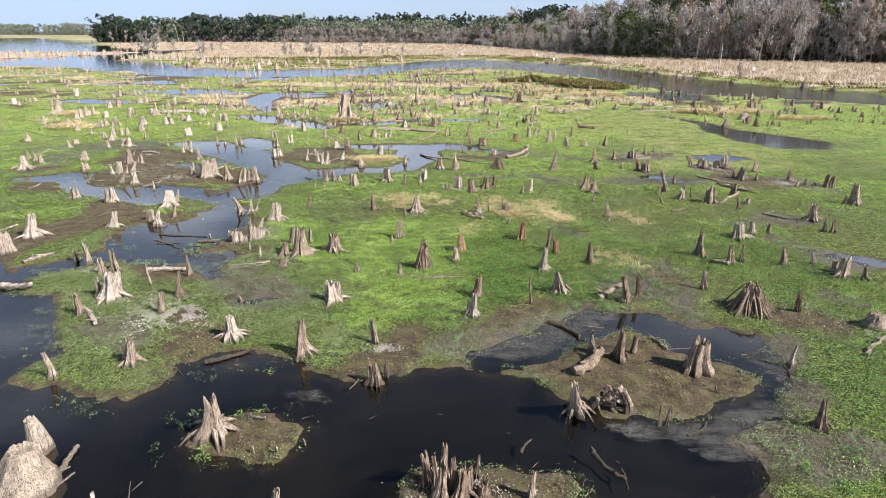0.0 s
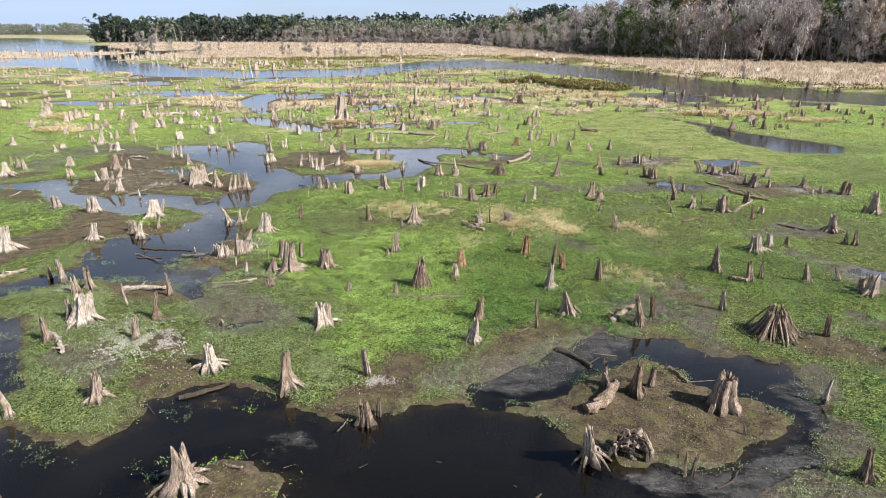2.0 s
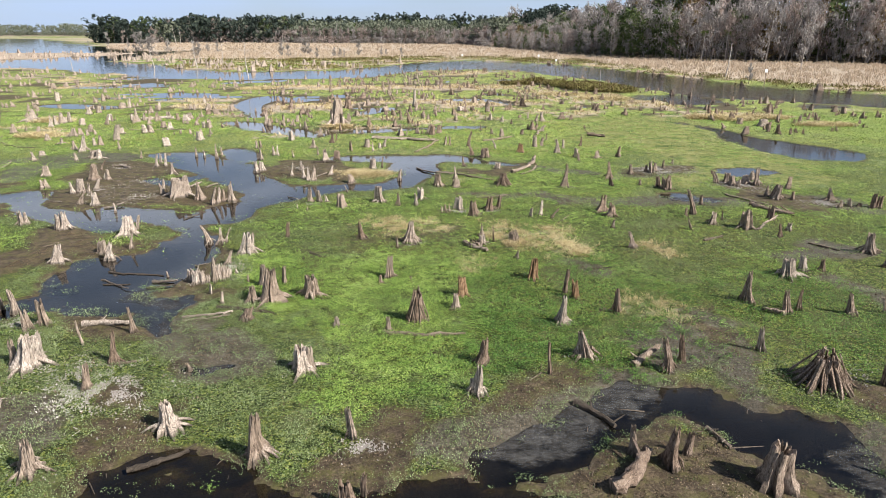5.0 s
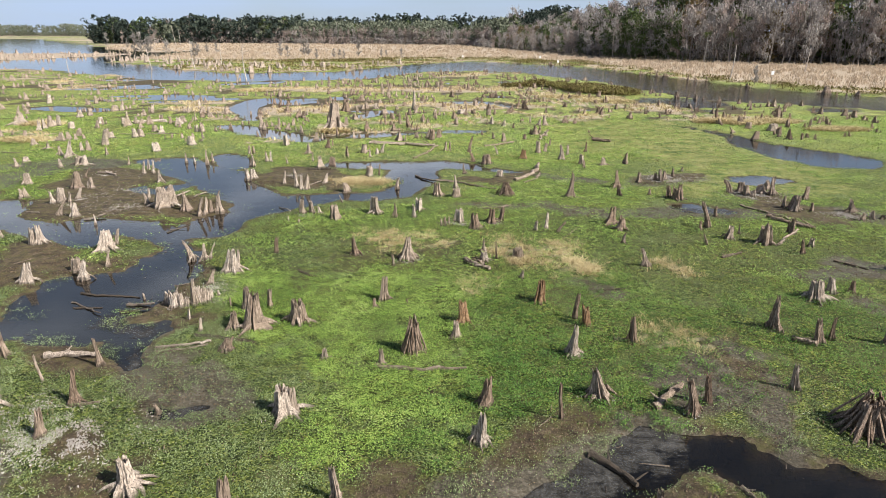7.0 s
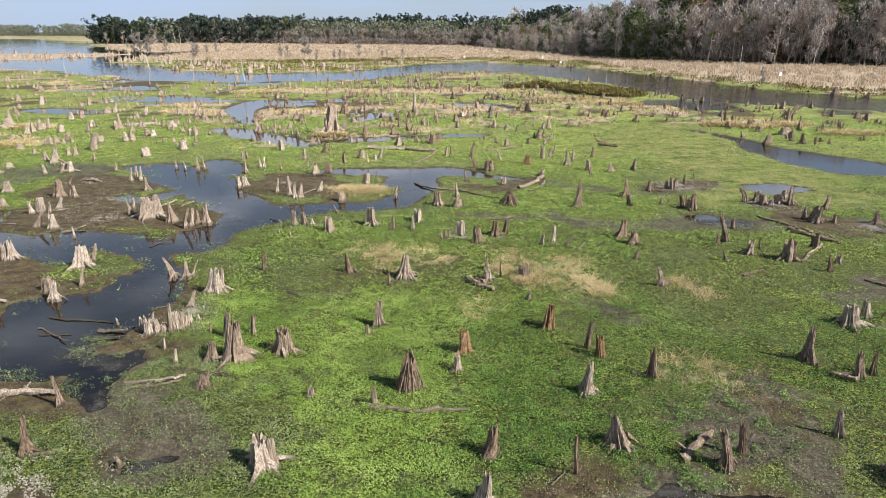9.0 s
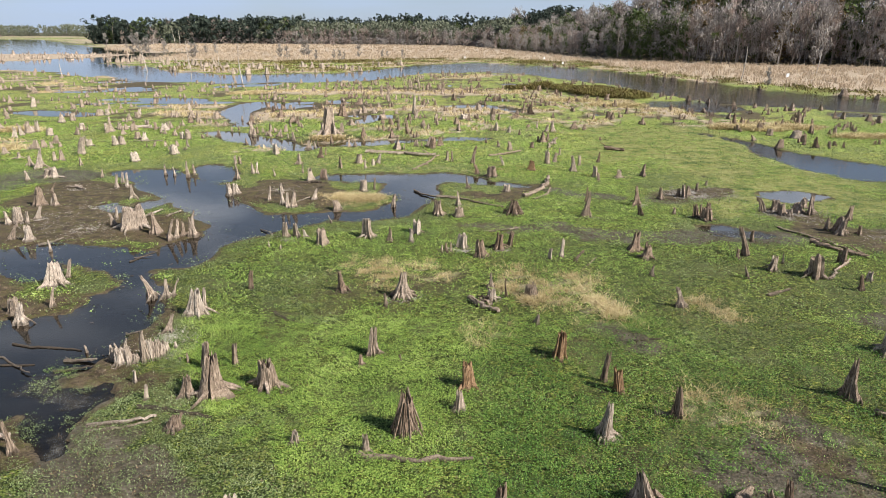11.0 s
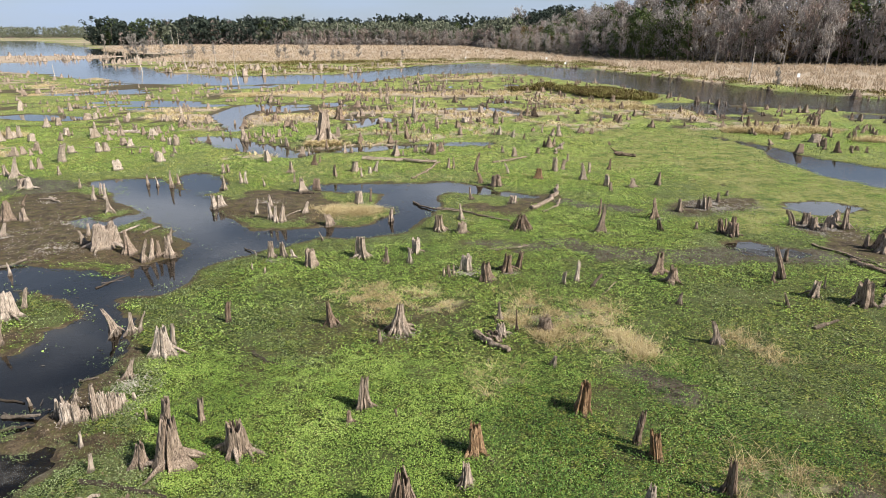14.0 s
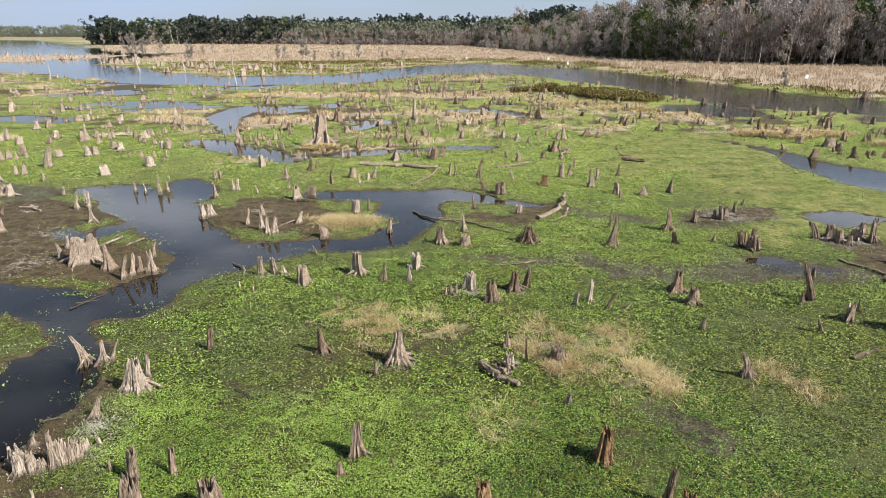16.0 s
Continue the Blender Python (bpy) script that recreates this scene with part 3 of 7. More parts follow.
def survey(x, y):
    """Height of the ground and the cover on it, for arrays of places."""
    wx = x + 0.9 * fbm(x * 0.35, y * 0.35, 3) + 0.4 * fbm(x * 1.5, y * 1.5, 11, 5)
    wy = y + 0.9 * fbm(x * 0.35, y * 0.35, 7) + 0.4 * fbm(x * 1.5, y * 1.5, 17, 5)
    d = distance("water", wx, wy)
    far = smooth(y, 75, 125)
    rough = far * (4.0 * fbm(x * 0.05, y * 0.05, 21) + 1.5 * fbm(x * 0.3, y * 0.3, 5))
    river = np.maximum(along(NEAR_BANK, x) - y, y - along(FAR_BANK, x)) + rough
    lake = np.maximum(np.maximum(435 - y, y - 1150), x + 215 + (y - 470) * 0.75) + rough * 3
    # open pools scattered over the far marsh
    pools = (0.36 - fbm(x * 0.035, y * 0.075, 31) - 0.3 * fbm(x * 0.2, y * 0.3, 33)) * 14 + (1 - smooth(y, 95, 125)) * 40
    pools = np.where(y < along(NEAR_BANK, x) - 6, pools, 40)
    d = np.minimum(np.minimum(d, river), np.minimum(lake, pools))
    isle = distance("isle", wx, wy)
    d = np.maximum(d, -isle)
    out = {"d": d}
    edge = lambda kind, soft: 1 - smooth(distance(kind, wx, wy) + 0.5 * soft * fbm(x * 1.1, y * 1.1, 43), -soft, soft)
    land = smooth(d, -0.05, 0.25)
    beyond = smooth(y - along(FAR_BANK, x), -4, 8)
    reed = smooth(y - along(REED_FRONT, x) + 6 * fbm(x * 0.05, y * 0.05, 41), -6, 6) * land * smooth(x + (y - 345) * 0.5, -190, -160)
    forest = smooth(y - along(WOOD_EDGE, x), -12, 6) * smooth(y, 180, 220)
    mud, silt, dry = edge("mud", 0.9), edge("silt", 0.9), edge("dry", 1.2) * smooth(fbm(x * 1.5, y * 2.0, 47), -0.3, 0.3)
    brush, lawn = edge("brush", 2.0), edge("lawn", 3.5)
    silt = silt * (1 - mud)
    bank = 1 - smooth(d, 0.15, 0.75)
    far_dry = far * smooth(fbm(x * 0.03, y * 0.06, 51) - 0.08 + 0.45 * fbm(x * 0.25, y * 0.3, 53), 0.0, 0.4)
    far_dry = np.maximum(far_dry, beyond * smooth(-x, 150, 190) * (y < 480))
    mud = np.maximum(mud, far * (1 - beyond) * smooth(fbm(x * 0.06, y * 0.11, 57) + 0.5 * fbm(x * 0.35, y * 0.4, 59), 0.15, 0.5))
    mud = np.maximum(mud, 0.85 * far * (1 - beyond) * (1 - lawn) * smooth(fbm(x * 0.45, y * 0.6, 58), 0.2, 0.5))
    dry = np.maximum(np.maximum(dry, far_dry * 0.9), reed)
    brush = np.maximum(brush, beyond * smooth(fbm(x * 0.03, y * 0.1, 61), 0.15, 0.5) * (1 - reed))
    # between the river and the reeds: a green lip, then straw and rusty brush
    strip = y - along(REED_FRONT, x)
    brush = np.maximum(brush, beyond * smooth(strip, -26, -12) * (1 - reed) * smooth(fbm(x * 0.05, y * 0.12, 63), -0.3, 0.1) * smooth(x, -110, -90))
    dry = np.maximum(dry, beyond * (1 - brush) * (1 - reed) * smooth(fbm(x * 0.06, y * 0.1, 67), -0.25, 0.2) * smooth(d, 3, 9) * 0.9)
    sparse = smooth(fbm(x * 0.16, y * 0.16, 71) + 0.5 * fbm(x * 0.9, y * 1.3, 73), 0.3, 0.7) * 0.5
    weed = land * (1 - 0.95 * mud) * (1 - 0.55 * silt) * (1 - 0.55 * bank) * (1 - 0.75 * dry) * (1 - sparse)
    out.update(weed=weed, mud=mud * land, silt=silt, dry=dry * land, brush=brush * land, lawn=lawn * land * (1 - mud), forest=forest, reed=reed * (1 - forest), bed=1 - smooth(d, -0.6, -0.05))
    lift = 0.035 + 0.05 * smooth(d, 0, 1.2) + 0.035 * fbm(x * 0.8, y * 0.8, 81) * smooth(d, 0, 0.6)
    z = np.where(d > 0, lift, np.maximum(-0.6, 0.035 + d * 0.30))
    z = z + 0.02 * mud * (d > 0) + 0.5 * brush * land * far * (0.6 + 0.4 * fbm(x * 0.3, y * 0.3, 91)) + 0.35 * far_dry * land * (1 - beyond)
    # the land rises gently under the woods
    z = z + forest * smooth(y - along(WOOD_EDGE, x), 0, 120) * (3 + 9 * smooth(x, 78, 100)) * smooth(y, 200, 260)
    out["z"] = z
    return out


def steps(lo, hi, first, last, size, growth):
    """Coordinates with even steps from first to last, which grow outside."""
    mid = list(np.arange(first, last, size))
    up, v, s = [], mid[-1], size
    while v < hi:
        s *= growth
        v += s
        up.append(v)
    down, v, s = [], mid[0], size
    while v > lo:
        s *= growth
        v -= s
        down.append(v)
    return np.array(down[::-1] + mid + up)


GX = steps(-3200, 3200, -25, 25, 0.3, 1.055)
GY = steps(-80, 4600, 13, 70, 0.3, 1.035)
gx, gy = np.meshgrid(GX, GY)
LAND = survey(gx, gy)


def at(name, x, y):
    """Reads a map of the land at places."""
    i = np.clip(np.searchsorted(GX, x) - 1, 0, len(GX) - 2)
    j = np.clip(np.searchsorted(GY, y) - 1, 0, len(GY) - 2)
    m = LAND[name]
    u = (x - GX[i]) / (GX[i + 1] - GX[i])
    v = (y - GY[j]) / (GY[j + 1] - GY[j])
    return (m[j, i] * (1 - u) + m[j, i + 1] * u) * (1 - v) + (m[j + 1, i] * (1 - u) + m[j + 1, i + 1] * u) * v


def at1(name, x, y):
    return float(at(name, np.array([x], float), np.array([y], float))[0])


def mesh_of(name, verts, faces, material, smooth_shade=False):
    """A mesh from arrays of corners and of equal-sided faces."""
    verts, faces = np.asarray(verts, np.float32), np.asarray(faces, np.int32)
    me = bpy.data.meshes.new(name)
    n, k = faces.shape
    me.vertices.add(len(verts))
    me.vertices.foreach_set("co", verts.ravel())
    me.loops.add(n * k)
    me.loops.foreach_set("vertex_index", faces.ravel())
    me.polygons.add(n)
    me.polygons.foreach_set("loop_start", np.arange(0, n * k, k, dtype=np.int32))
    me.polygons.foreach_set("loop_total", np.full(n, k, np.int32))
    me.polygons.foreach_set("use_smooth", np.full(n, smooth_shade))
    me.materials.append(material)
    me.update(calc_edges=True)
    return me


def grid_faces(rows, cols):
    a = np.arange(rows * cols).reshape(rows, cols)
    return np.stack([a[:-1, :-1], a[:-1, 1:], a[1:, 1:], a[1:, :-1]], -1).reshape(-1, 4)


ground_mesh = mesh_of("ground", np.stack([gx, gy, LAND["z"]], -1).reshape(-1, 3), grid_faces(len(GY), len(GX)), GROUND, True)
for key in ("weed", "silt", "dry", "brush", "lawn", "forest", "bed"):
    layer = ground_mesh.attributes.new(key, "FLOAT", "POINT")
    layer.data.foreach_set("value", LAND[key].astype(np.float32).ravel())
ground = tagged(new("ground", ground_mesh), "low marsh ground of mud, silt and green weed", "ground", kind="structure")

wxs, wys = np.meshgrid(np.linspace(-3200, 3200, 33), np.linspace(-80, 4600, 33))
water = new("water", mesh_of("water", np.stack([wxs, wys, wxs * 0], -1).reshape(-1, 3), grid_faces(33, 33), WATER, True))
tagged(water, "dark still water in pools and a river", "water", kind="structure")
water.visible_shadow = False

# a broken film of silt and dead leaves floats on the shallows
FX, FY = np.arange(-26, 26, 0.2), np.arange(15, 75, 0.2)
fx, fy = np.meshgrid(FX, FY)
cover = np.clip(at("silt", fx, fy) * 1.2, 0, 1) * smooth(-at("d", fx, fy), -0.1, 0.15) * (1 - smooth(-at("d", fx, fy), 1.6, 2.6))
cover = np.maximum(cover, 0.2 * smooth(fbm(fx * 0.25, fy * 0.3, 305), -0.1, 0.4) * smooth(-at("d", fx, fy), -0.1, 0.1))
faces = grid_faces(len(FY), len(FX))
faces = faces[cover.ravel()[faces].max(1) > 0.05]
used = np.unique(faces)
order = np.zeros(cover.size, np.int32)
order[used] = np.arange(len(used))
flat = np.stack([fx.ravel(), fy.ravel(), 0.006 + 0 * fx.ravel()], -1)[used]
film_mesh = mesh_of("silt_film", flat, order[faces], SILT)
film_mesh.attributes.new("cover", "FLOAT", "POINT").data.foreach_set("value", cover.ravel()[used].astype(np.float32))
film = new("silt_film", film_mesh)
tagged(film, "grey film of silt floating on the shallows", "silt", kind="stuff")
# ---- stumps and logs ----
rng = np.random.default_rng(5)


def part(name, me, parent, label=""):
    ob = new(name, me)
    ob.parent = parent
    if label:
        ob["label"] = label
    return ob


def shell(h, wb, wt, lean, sides=18, rings=10, seed=0, sink=0.35, origin=(0.0, 0.0), worn=False):
    """The fluted, broken shell of a cypress trunk: corners and faces. It flares to the ground and is hollow at the top."""
    g = np.random.default_rng(seed)
    th = np.linspace(0, 2 * np.pi, sides, endpoint=False)
    flutes = int(g.integers(5, 9))
    ridge = lambda n: 1 - 2 * np.abs(np.sin(n * th / 2 + g.uniform(0, 6))) ** 0.7
    wave = 0.55 * ridge(flutes) + 0.4 * ridge(flutes * 2 + 1) + 0.5 * g.normal(size=sides)
    wave /= max(np.abs(wave).max(), 1e-3)
    lobes = 1 + (0.16 * np.cos(2 * th + g.uniform(0, 6)) + 0.12 * np.cos(3 * th + g.uniform(0, 6))) * (0.5 if wt > 0.5 else 1)
    jag = np.clip(0.45 + (0.15 if wt > 0.4 else 0.45) * np.cos(th * g.integers(2, 7) + g.uniform(0, 6)) + 0.5 * g.normal(size=sides), 0, 1)
    depth = min(0.24 if wt > 0.4 else 0.34, 0.12 + 0.3 * min(1.0, wt / 0.35)) * g.uniform(0.6, 1.1)
    top = h * (1 - depth * jag)
    # rot has opened notches down the side
    for k in range(int(g.integers(0, 3)) if wt > 0.16 else 0):
        c = g.integers(sides)
        for step in (0, 1) if sides > 12 else (0,):
            top[(c + step) % sides] = min(top[(c + step) % sides], h * g.uniform(0.68, 0.88))
    top[g.integers(sides)] = h
    if worn:
        top, wave, lobes = h * (1 - 0.06 * jag), wave * 0.3, 1 + (lobes - 1) * 0.5
    power = 1.3 if worn else g.uniform(1.7, 2.8)
    lean_y = g.normal() * 0.05 * h
    turn = g.normal() * 0.12
    verts = []
    for k in range(rings + 1):
        s = k / rings
        z = s * top if k else np.full(sides, -sink)
        f = np.clip(z / h, 0, 1)
        r = (wt / 2 + (wb - wt) / 2 * (1 - f) ** power) * lobes * (1 + (0.19 + 0.19 * (1 - f) ** 1.5) * wave + (0.2 if wt > 0.5 else 0.36) * np.clip(1 - f / 0.25, 0, 1) ** 1.5 * (1 + 0.9 * wave) * (not worn) + 0.03 * g.normal(size=sides))
        if k == rings:
            r = r * 0.9
        a = th + turn * f
        sway = 0.04 * h * math.sin(s * 3 + seed)
        verts.append(np.stack([origin[0] + np.cos(a) * r + lean * f ** 1.5 + sway, origin[1] + np.sin(a) * r + lean_y * f, z], -1))
    # inner lip and the hollow
    lip = verts[-1].copy()
    centre = lip.mean(0)
    inner = centre + (lip - centre) * 0.62
    inner[:, 2] = lip[:, 2] - 0.06 * h
    core = centre + (lip - centre) * 0.4
    core[:, 2] = max(top.min(), h * 0.72) - 0.06 * h
    verts += [inner, core]
    n = len(verts)
    verts = np.concatenate(verts + [np.array([[core[:, 0].mean(), core[:, 1].mean(), core[:, 2].mean()]])])
    idx = np.arange(n * sides).reshape(n, sides)
    nxt = np.roll(idx, -1, 1)
    quads = np.stack([idx[:-1], nxt[:-1], nxt[1:], idx[1:]], -1).reshape(-1, 4)
    last = np.full(sides, n * sides)
    cap = np.stack([idx[-1], nxt[-1], last, last], -1)
    faces = [tuple(q) for q in quads] + [tuple(q[:3]) for q in cap]
    return verts, faces


def tube(points, radii, sides=6, seed=0, rough=0.12):
    """A tapered limb through the points."""
    g = np.random.default_rng(seed)
    pts = np.asarray(points, float)
    d = np.gradient(pts, axis=0)
    d /= np.linalg.norm(d, axis=1)[:, None] + 1e-9
    side = np.cross(d, np.where(np.abs(d[:, 2:]) > 0.9, [[1.0, 0, 0]], [[0, 0, 1.0]]))
    side /= np.linalg.norm(side, axis=1)[:, None] + 1e-9
    up = np.cross(side, d)
    th = np.linspace(0, 2 * np.pi, sides, endpoint=False)
    r = np.asarray(radii, float)[:, None] * (1 + rough * g.normal(size=(len(pts), sides)))
    v = pts[:, None] + side[:, None] * (np.cos(th) * r)[..., None] + up[:, None] * (np.sin(th) * r)[..., None]
    idx = np.arange(len(pts) * sides).reshape(len(pts), sides)
    nxt = np.roll(idx, -1, 1)
    quads = np.stack([idx[:-1], nxt[:-1], nxt[1:], idx[1:]], -1).reshape(-1, 4)
    faces = [tuple(q) for q in quads] + [tuple(idx[0][::-1]), tuple(idx[-1])]
    return v.reshape(-1, 3), faces


def solid(name, verts, faces, material):
    me = bpy.data.meshes.new(name)
    me.from_pydata([tuple(v) for v in verts], [], faces)
    me.materials.append(material)
    me.polygons.foreach_set("use_smooth", np.full(len(me.polygons), True))
    me.set_sharp_from_angle(angle=radians(38))
    return me


def root(origin, angle, reach, start, r, seed):
    """One root that leaves the trunk, arches over and dives into the mud."""
    g = np.random.default_rng(seed)
    s = np.linspace(0, 1, 6)
    bend = g.normal() * 0.5
    a = angle + bend * s
    x = origin[0] + np.cumsum(np.r_[0.0, np.cos(a[1:])]) * reach / 5
    y = origin[1] + np.cumsum(np.r_[0.0, np.sin(a[1:])]) * reach / 5
    z = start * (1 - s) ** 1.5 + 0.06 * np.sin(s * 3) - 0.16 * s ** 3
    return tube(np.stack([x, y, z], -1), r * (1 - 0.72 * s), 6, seed)


TALLY = [0]
COLLARS = []  # where shreds of bark and wood lie round a stump


def stump(x, y, prongs, heap=0, worn=False, rotten=False, again=0):
    """A cypress stump of one or more broken spires. A spire: offset x and y, height, width at the foot and top, lean, roots."""
    TALLY[0] += 1
    seed = 100 + TALLY[0] * 37 + again
    g = np.random.default_rng(seed)
    tall = max(p[2] for p in prongs)
    wide = max(p[3] for p in prongs)
    z0 = at1("z", x, y)
    d = at1("d", x, y)
    # tone by side: sunlit paleness left and shaded darkness right are put into colour
    pick = g.uniform() + (0.5 if x < -9 - 0.1 * max(0, y - 30) and y > 38 else -0.05 if x < -9 else -0.22 if x > 7 else -0.06) + (1.2 if tall > 2.6 else 0)
    material, tone = (PALE, "pale bleached") if pick > 0.72 else (GREY, "weathered grey") if pick > 0.22 else (BROWN, "dull brown")
    if heap:
        material, tone = (BROWN, "dull brown") if wide > 1.1 else (GREY, "weathered grey")
    if rotten:
        material, tone = RUST, "reddish brown"
    if y < 75 and wide > 0.5 and d > 0.1 and not worn and at1("mud", x, y) < 0.4:
        COLLARS.append((x, y, wide * g.uniform(0.5, 0.85), int(60 * wide * g.uniform(0.3, 1.6))))
    base = max(z0, 0.0)
    where = "in dark shallow water" if d < 0 else "on wet brown mud" if at1("mud", x, y) > 0.5 else "in dry straw grass" if at1("dry", x, y) > 0.5 else "among green marsh weed"
    shape = "mound of roots" if heap else f"{'two' if len(prongs) == 2 else 'several'} broken spires" if len(prongs) > 1 else "splayed roots" if prongs[0][6] > 2 else "jagged top" if prongs[0][4] > 0.3 else "smooth worn top" if worn else "pointed top"
    size = "tall" if tall > 1.6 else "small" if tall < 0.7 else "broad" if wide > 1.0 else ""
    if worn:
        shape = "smooth worn top"
    label = " ".join(f"{size} {tone} cypress stump, {shape}, {where}".split())
    rich = y < 75
    simple = len(prongs) == 1 and not prongs[0][6] and not heap
    sides, rings = (34, 10) if y < 50 else (22, 8) if y < 75 else (14, 6)
    bodies, roots = [], []
    if worn:
        material = PALE if x < 0 else GREY
    for k, (dx, dy, h, wb, wt, lean, count) in enumerate(prongs):
        if heap:
            bodies.append(shell(h * 0.8, wb * 0.55, wt, lean, sides, rings, seed + k, origin=(dx, dy)))
            for j in range(int(heap * 1.7)):
                a = 2 * np.pi * (j + g.uniform(-0.5, 0.5)) / heap * 0.59 * 1.0
                s = np.linspace(0, 1, 5)
                top, foot = wt * 0.4 * g.uniform(0.3, 1.0), wb * 0.5 * g.uniform(0.7, 1.2)
                rad = top + (foot - top) * s ** g.uniform(0.9, 1.5)
                a2 = a + s * g.normal() * 0.22
                zz = h * g.uniform(0.55, 1.02) * (1 - s) ** g.uniform(0.8, 1.2) - 0.1 * s
                roots.append(tube(np.stack([np.cos(a2) * rad, np.sin(a2) * rad, zz], -1), (0.014 + 0.020 * g.uniform() ** 2) * (0.8 + 0.5 * s) * max(wb, 1.2), 5, seed + j))
            continue
        bodies.append(shell(h, wb, wt, lean, sides if wb > 0.2 else 10, rings, seed + k, origin=(dx, dy), worn=worn))
        for j in range(count + (1 if rich and count else 0)):
            a = 2 * np.pi * (j + g.uniform(-0.3, 0.3)) / max(count, 1)
            reach = wb * g.uniform(0.55, 1.0)
            start = h * g.uniform(0.12, 0.32)
            o = (dx + math.cos(a) * wb * 0.26, dy + math.sin(a) * wb * 0.26)
            roots.append(root(o, a, reach, start, max(0.035, wb * g.uniform(0.07, 0.12)), seed + 7 * j + k))
    if simple:
        thing = new("cypress_stump", solid("stump", *bodies[0], material))
    else:
        thing = new("cypress_stump")
        for v, f in bodies:
            part("spire" if len(bodies) > 1 else "trunk", solid("spire", v, f, material), thing)
        for v, f in roots:
            part("root", solid("root", v, f, material), thing)
    thing.location = (x, y, base)
    tagged(thing, label, "tree stump", "cypress stumps in the marsh")
    return thing


def tangle(x, y, reach, height, count):
    """A knot of bare roots, left standing where the soil has washed out."""
    TALLY[0] += 1
    seed = 500 + TALLY[0] * 41
    g = np.random.default_rng(seed)
    thing = new("root_tangle")
    for k in range(count):
        a, b = g.uniform(0, 6.3), g.uniform(0, 6.3)
        s = np.linspace(0, 1, 9)
        p, q = np.array([math.cos(a), math.sin(a) * 0.6]) * reach * g.uniform(0.2, 1), np.array([math.cos(b), math.sin(b) * 0.6]) * reach * g.uniform(0.1, 0.8)
        xy = p + (q - p) * s[:, None] + np.cumsum(g.normal(size=(9, 2)) * 0.06 * reach, 0)
        z = height * g.uniform(0.4, 1.0) * np.sin(s * g.uniform(1.7, 3.0)) ** 0.8 + 0.04 * g.normal(size=9) - 0.06
        part("root", solid("root", *tube(np.column_stack([xy, z]), g.uniform(0.045, 0.10) * (1.1 - 0.7 * s), 7, seed + k, 0.2), GREY if k % 3 else DARK), thing)
    thing.location = (x, y, max(at1("z", x, y), 0.0))
    return tagged(thing, f"tangle of bare grey roots {'standing on wet mud' if at1('mud', x, y) > 0.4 else 'lying among green weed'}", "roots", "root tangles")


def log(x0, y0, x1, y1, r, lift):
    """A fallen trunk or branch between two places; its far end is lifted."""
    TALLY[0] += 1
    seed = 900 + TALLY[0] * 31
    g = np.random.default_rng(seed)
    n = 14
    s = np.linspace(0, 1, n)
    length = math.hypot(x1 - x0, y1 - y0)
    nx, ny = -(y1 - y0) / length, (x1 - x0) / length
    bow = length * 0.05 * g.normal() * np.sin(s * np.pi) + length * 0.015 * g.normal(size=n)
    lie = np.maximum(at("z", x0 + (x1 - x0) * s, y0 + (y1 - y0) * s), 0.0)
    z = lie.max() * 0.5 + lie * 0.5 + r * 0.35 + lift * s ** 1.5
    px, py = x0 + (x1 - x0) * s + nx * bow, y0 + (y1 - y0) * s + ny * bow
    wet = lift < 0.04 or (at1("d", (x0 + x1) / 2, (y0 + y1) / 2) < 0 and lift < 0.1)
    material, tone = (DARK, "dark wet") if wet else (PALE, "pale bleached") if x0 < -4 else (BROWN, "dull brown") if r > 0.2 else (GREY, "weathered grey")
    cx, cy = px.mean(), py.mean()
    taper = r * (1.05 - 0.45 * s)
    if r > 0.07:
        thing = new("fallen_log")
        part("trunk", solid("log", *tube(np.stack([px - cx, py - cy, z], -1), taper, 11, seed, 0.20), material), thing)
        for j in range(int(g.integers(1, 3))):
            k = int(g.integers(2, n - 1))
            a = g.uniform(0, 6.3)
            q = np.linspace(0, 1, 4)
            reach = r * g.uniform(2.0, 4.5)
            part("branch_stub", solid("stub", *tube(np.stack([px[k] - cx + np.cos(a) * reach * q, py[k] - cy + np.sin(a) * reach * q, z[k] + r * 0.4 + reach * 0.35 * q], -1), r * 0.35 * (1 - 0.6 * q), 5, seed + j), material), thing)
        tagged(thing, f"{tone} fallen log lying {'on wet ground' if wet else 'across the marsh'}", "log", "fallen logs")
    else:
        thing = new("fallen_branch", solid("branch", *tube(np.stack([px - cx, py - cy, z], -1), taper, 6, seed, 0.15), material))
        tagged(thing, f"{tone} thin branch lying {'on wet ground' if wet else 'on the marsh'}", "branch", "fallen branches")
    thing.location = (cx, cy, 0)
    return thing


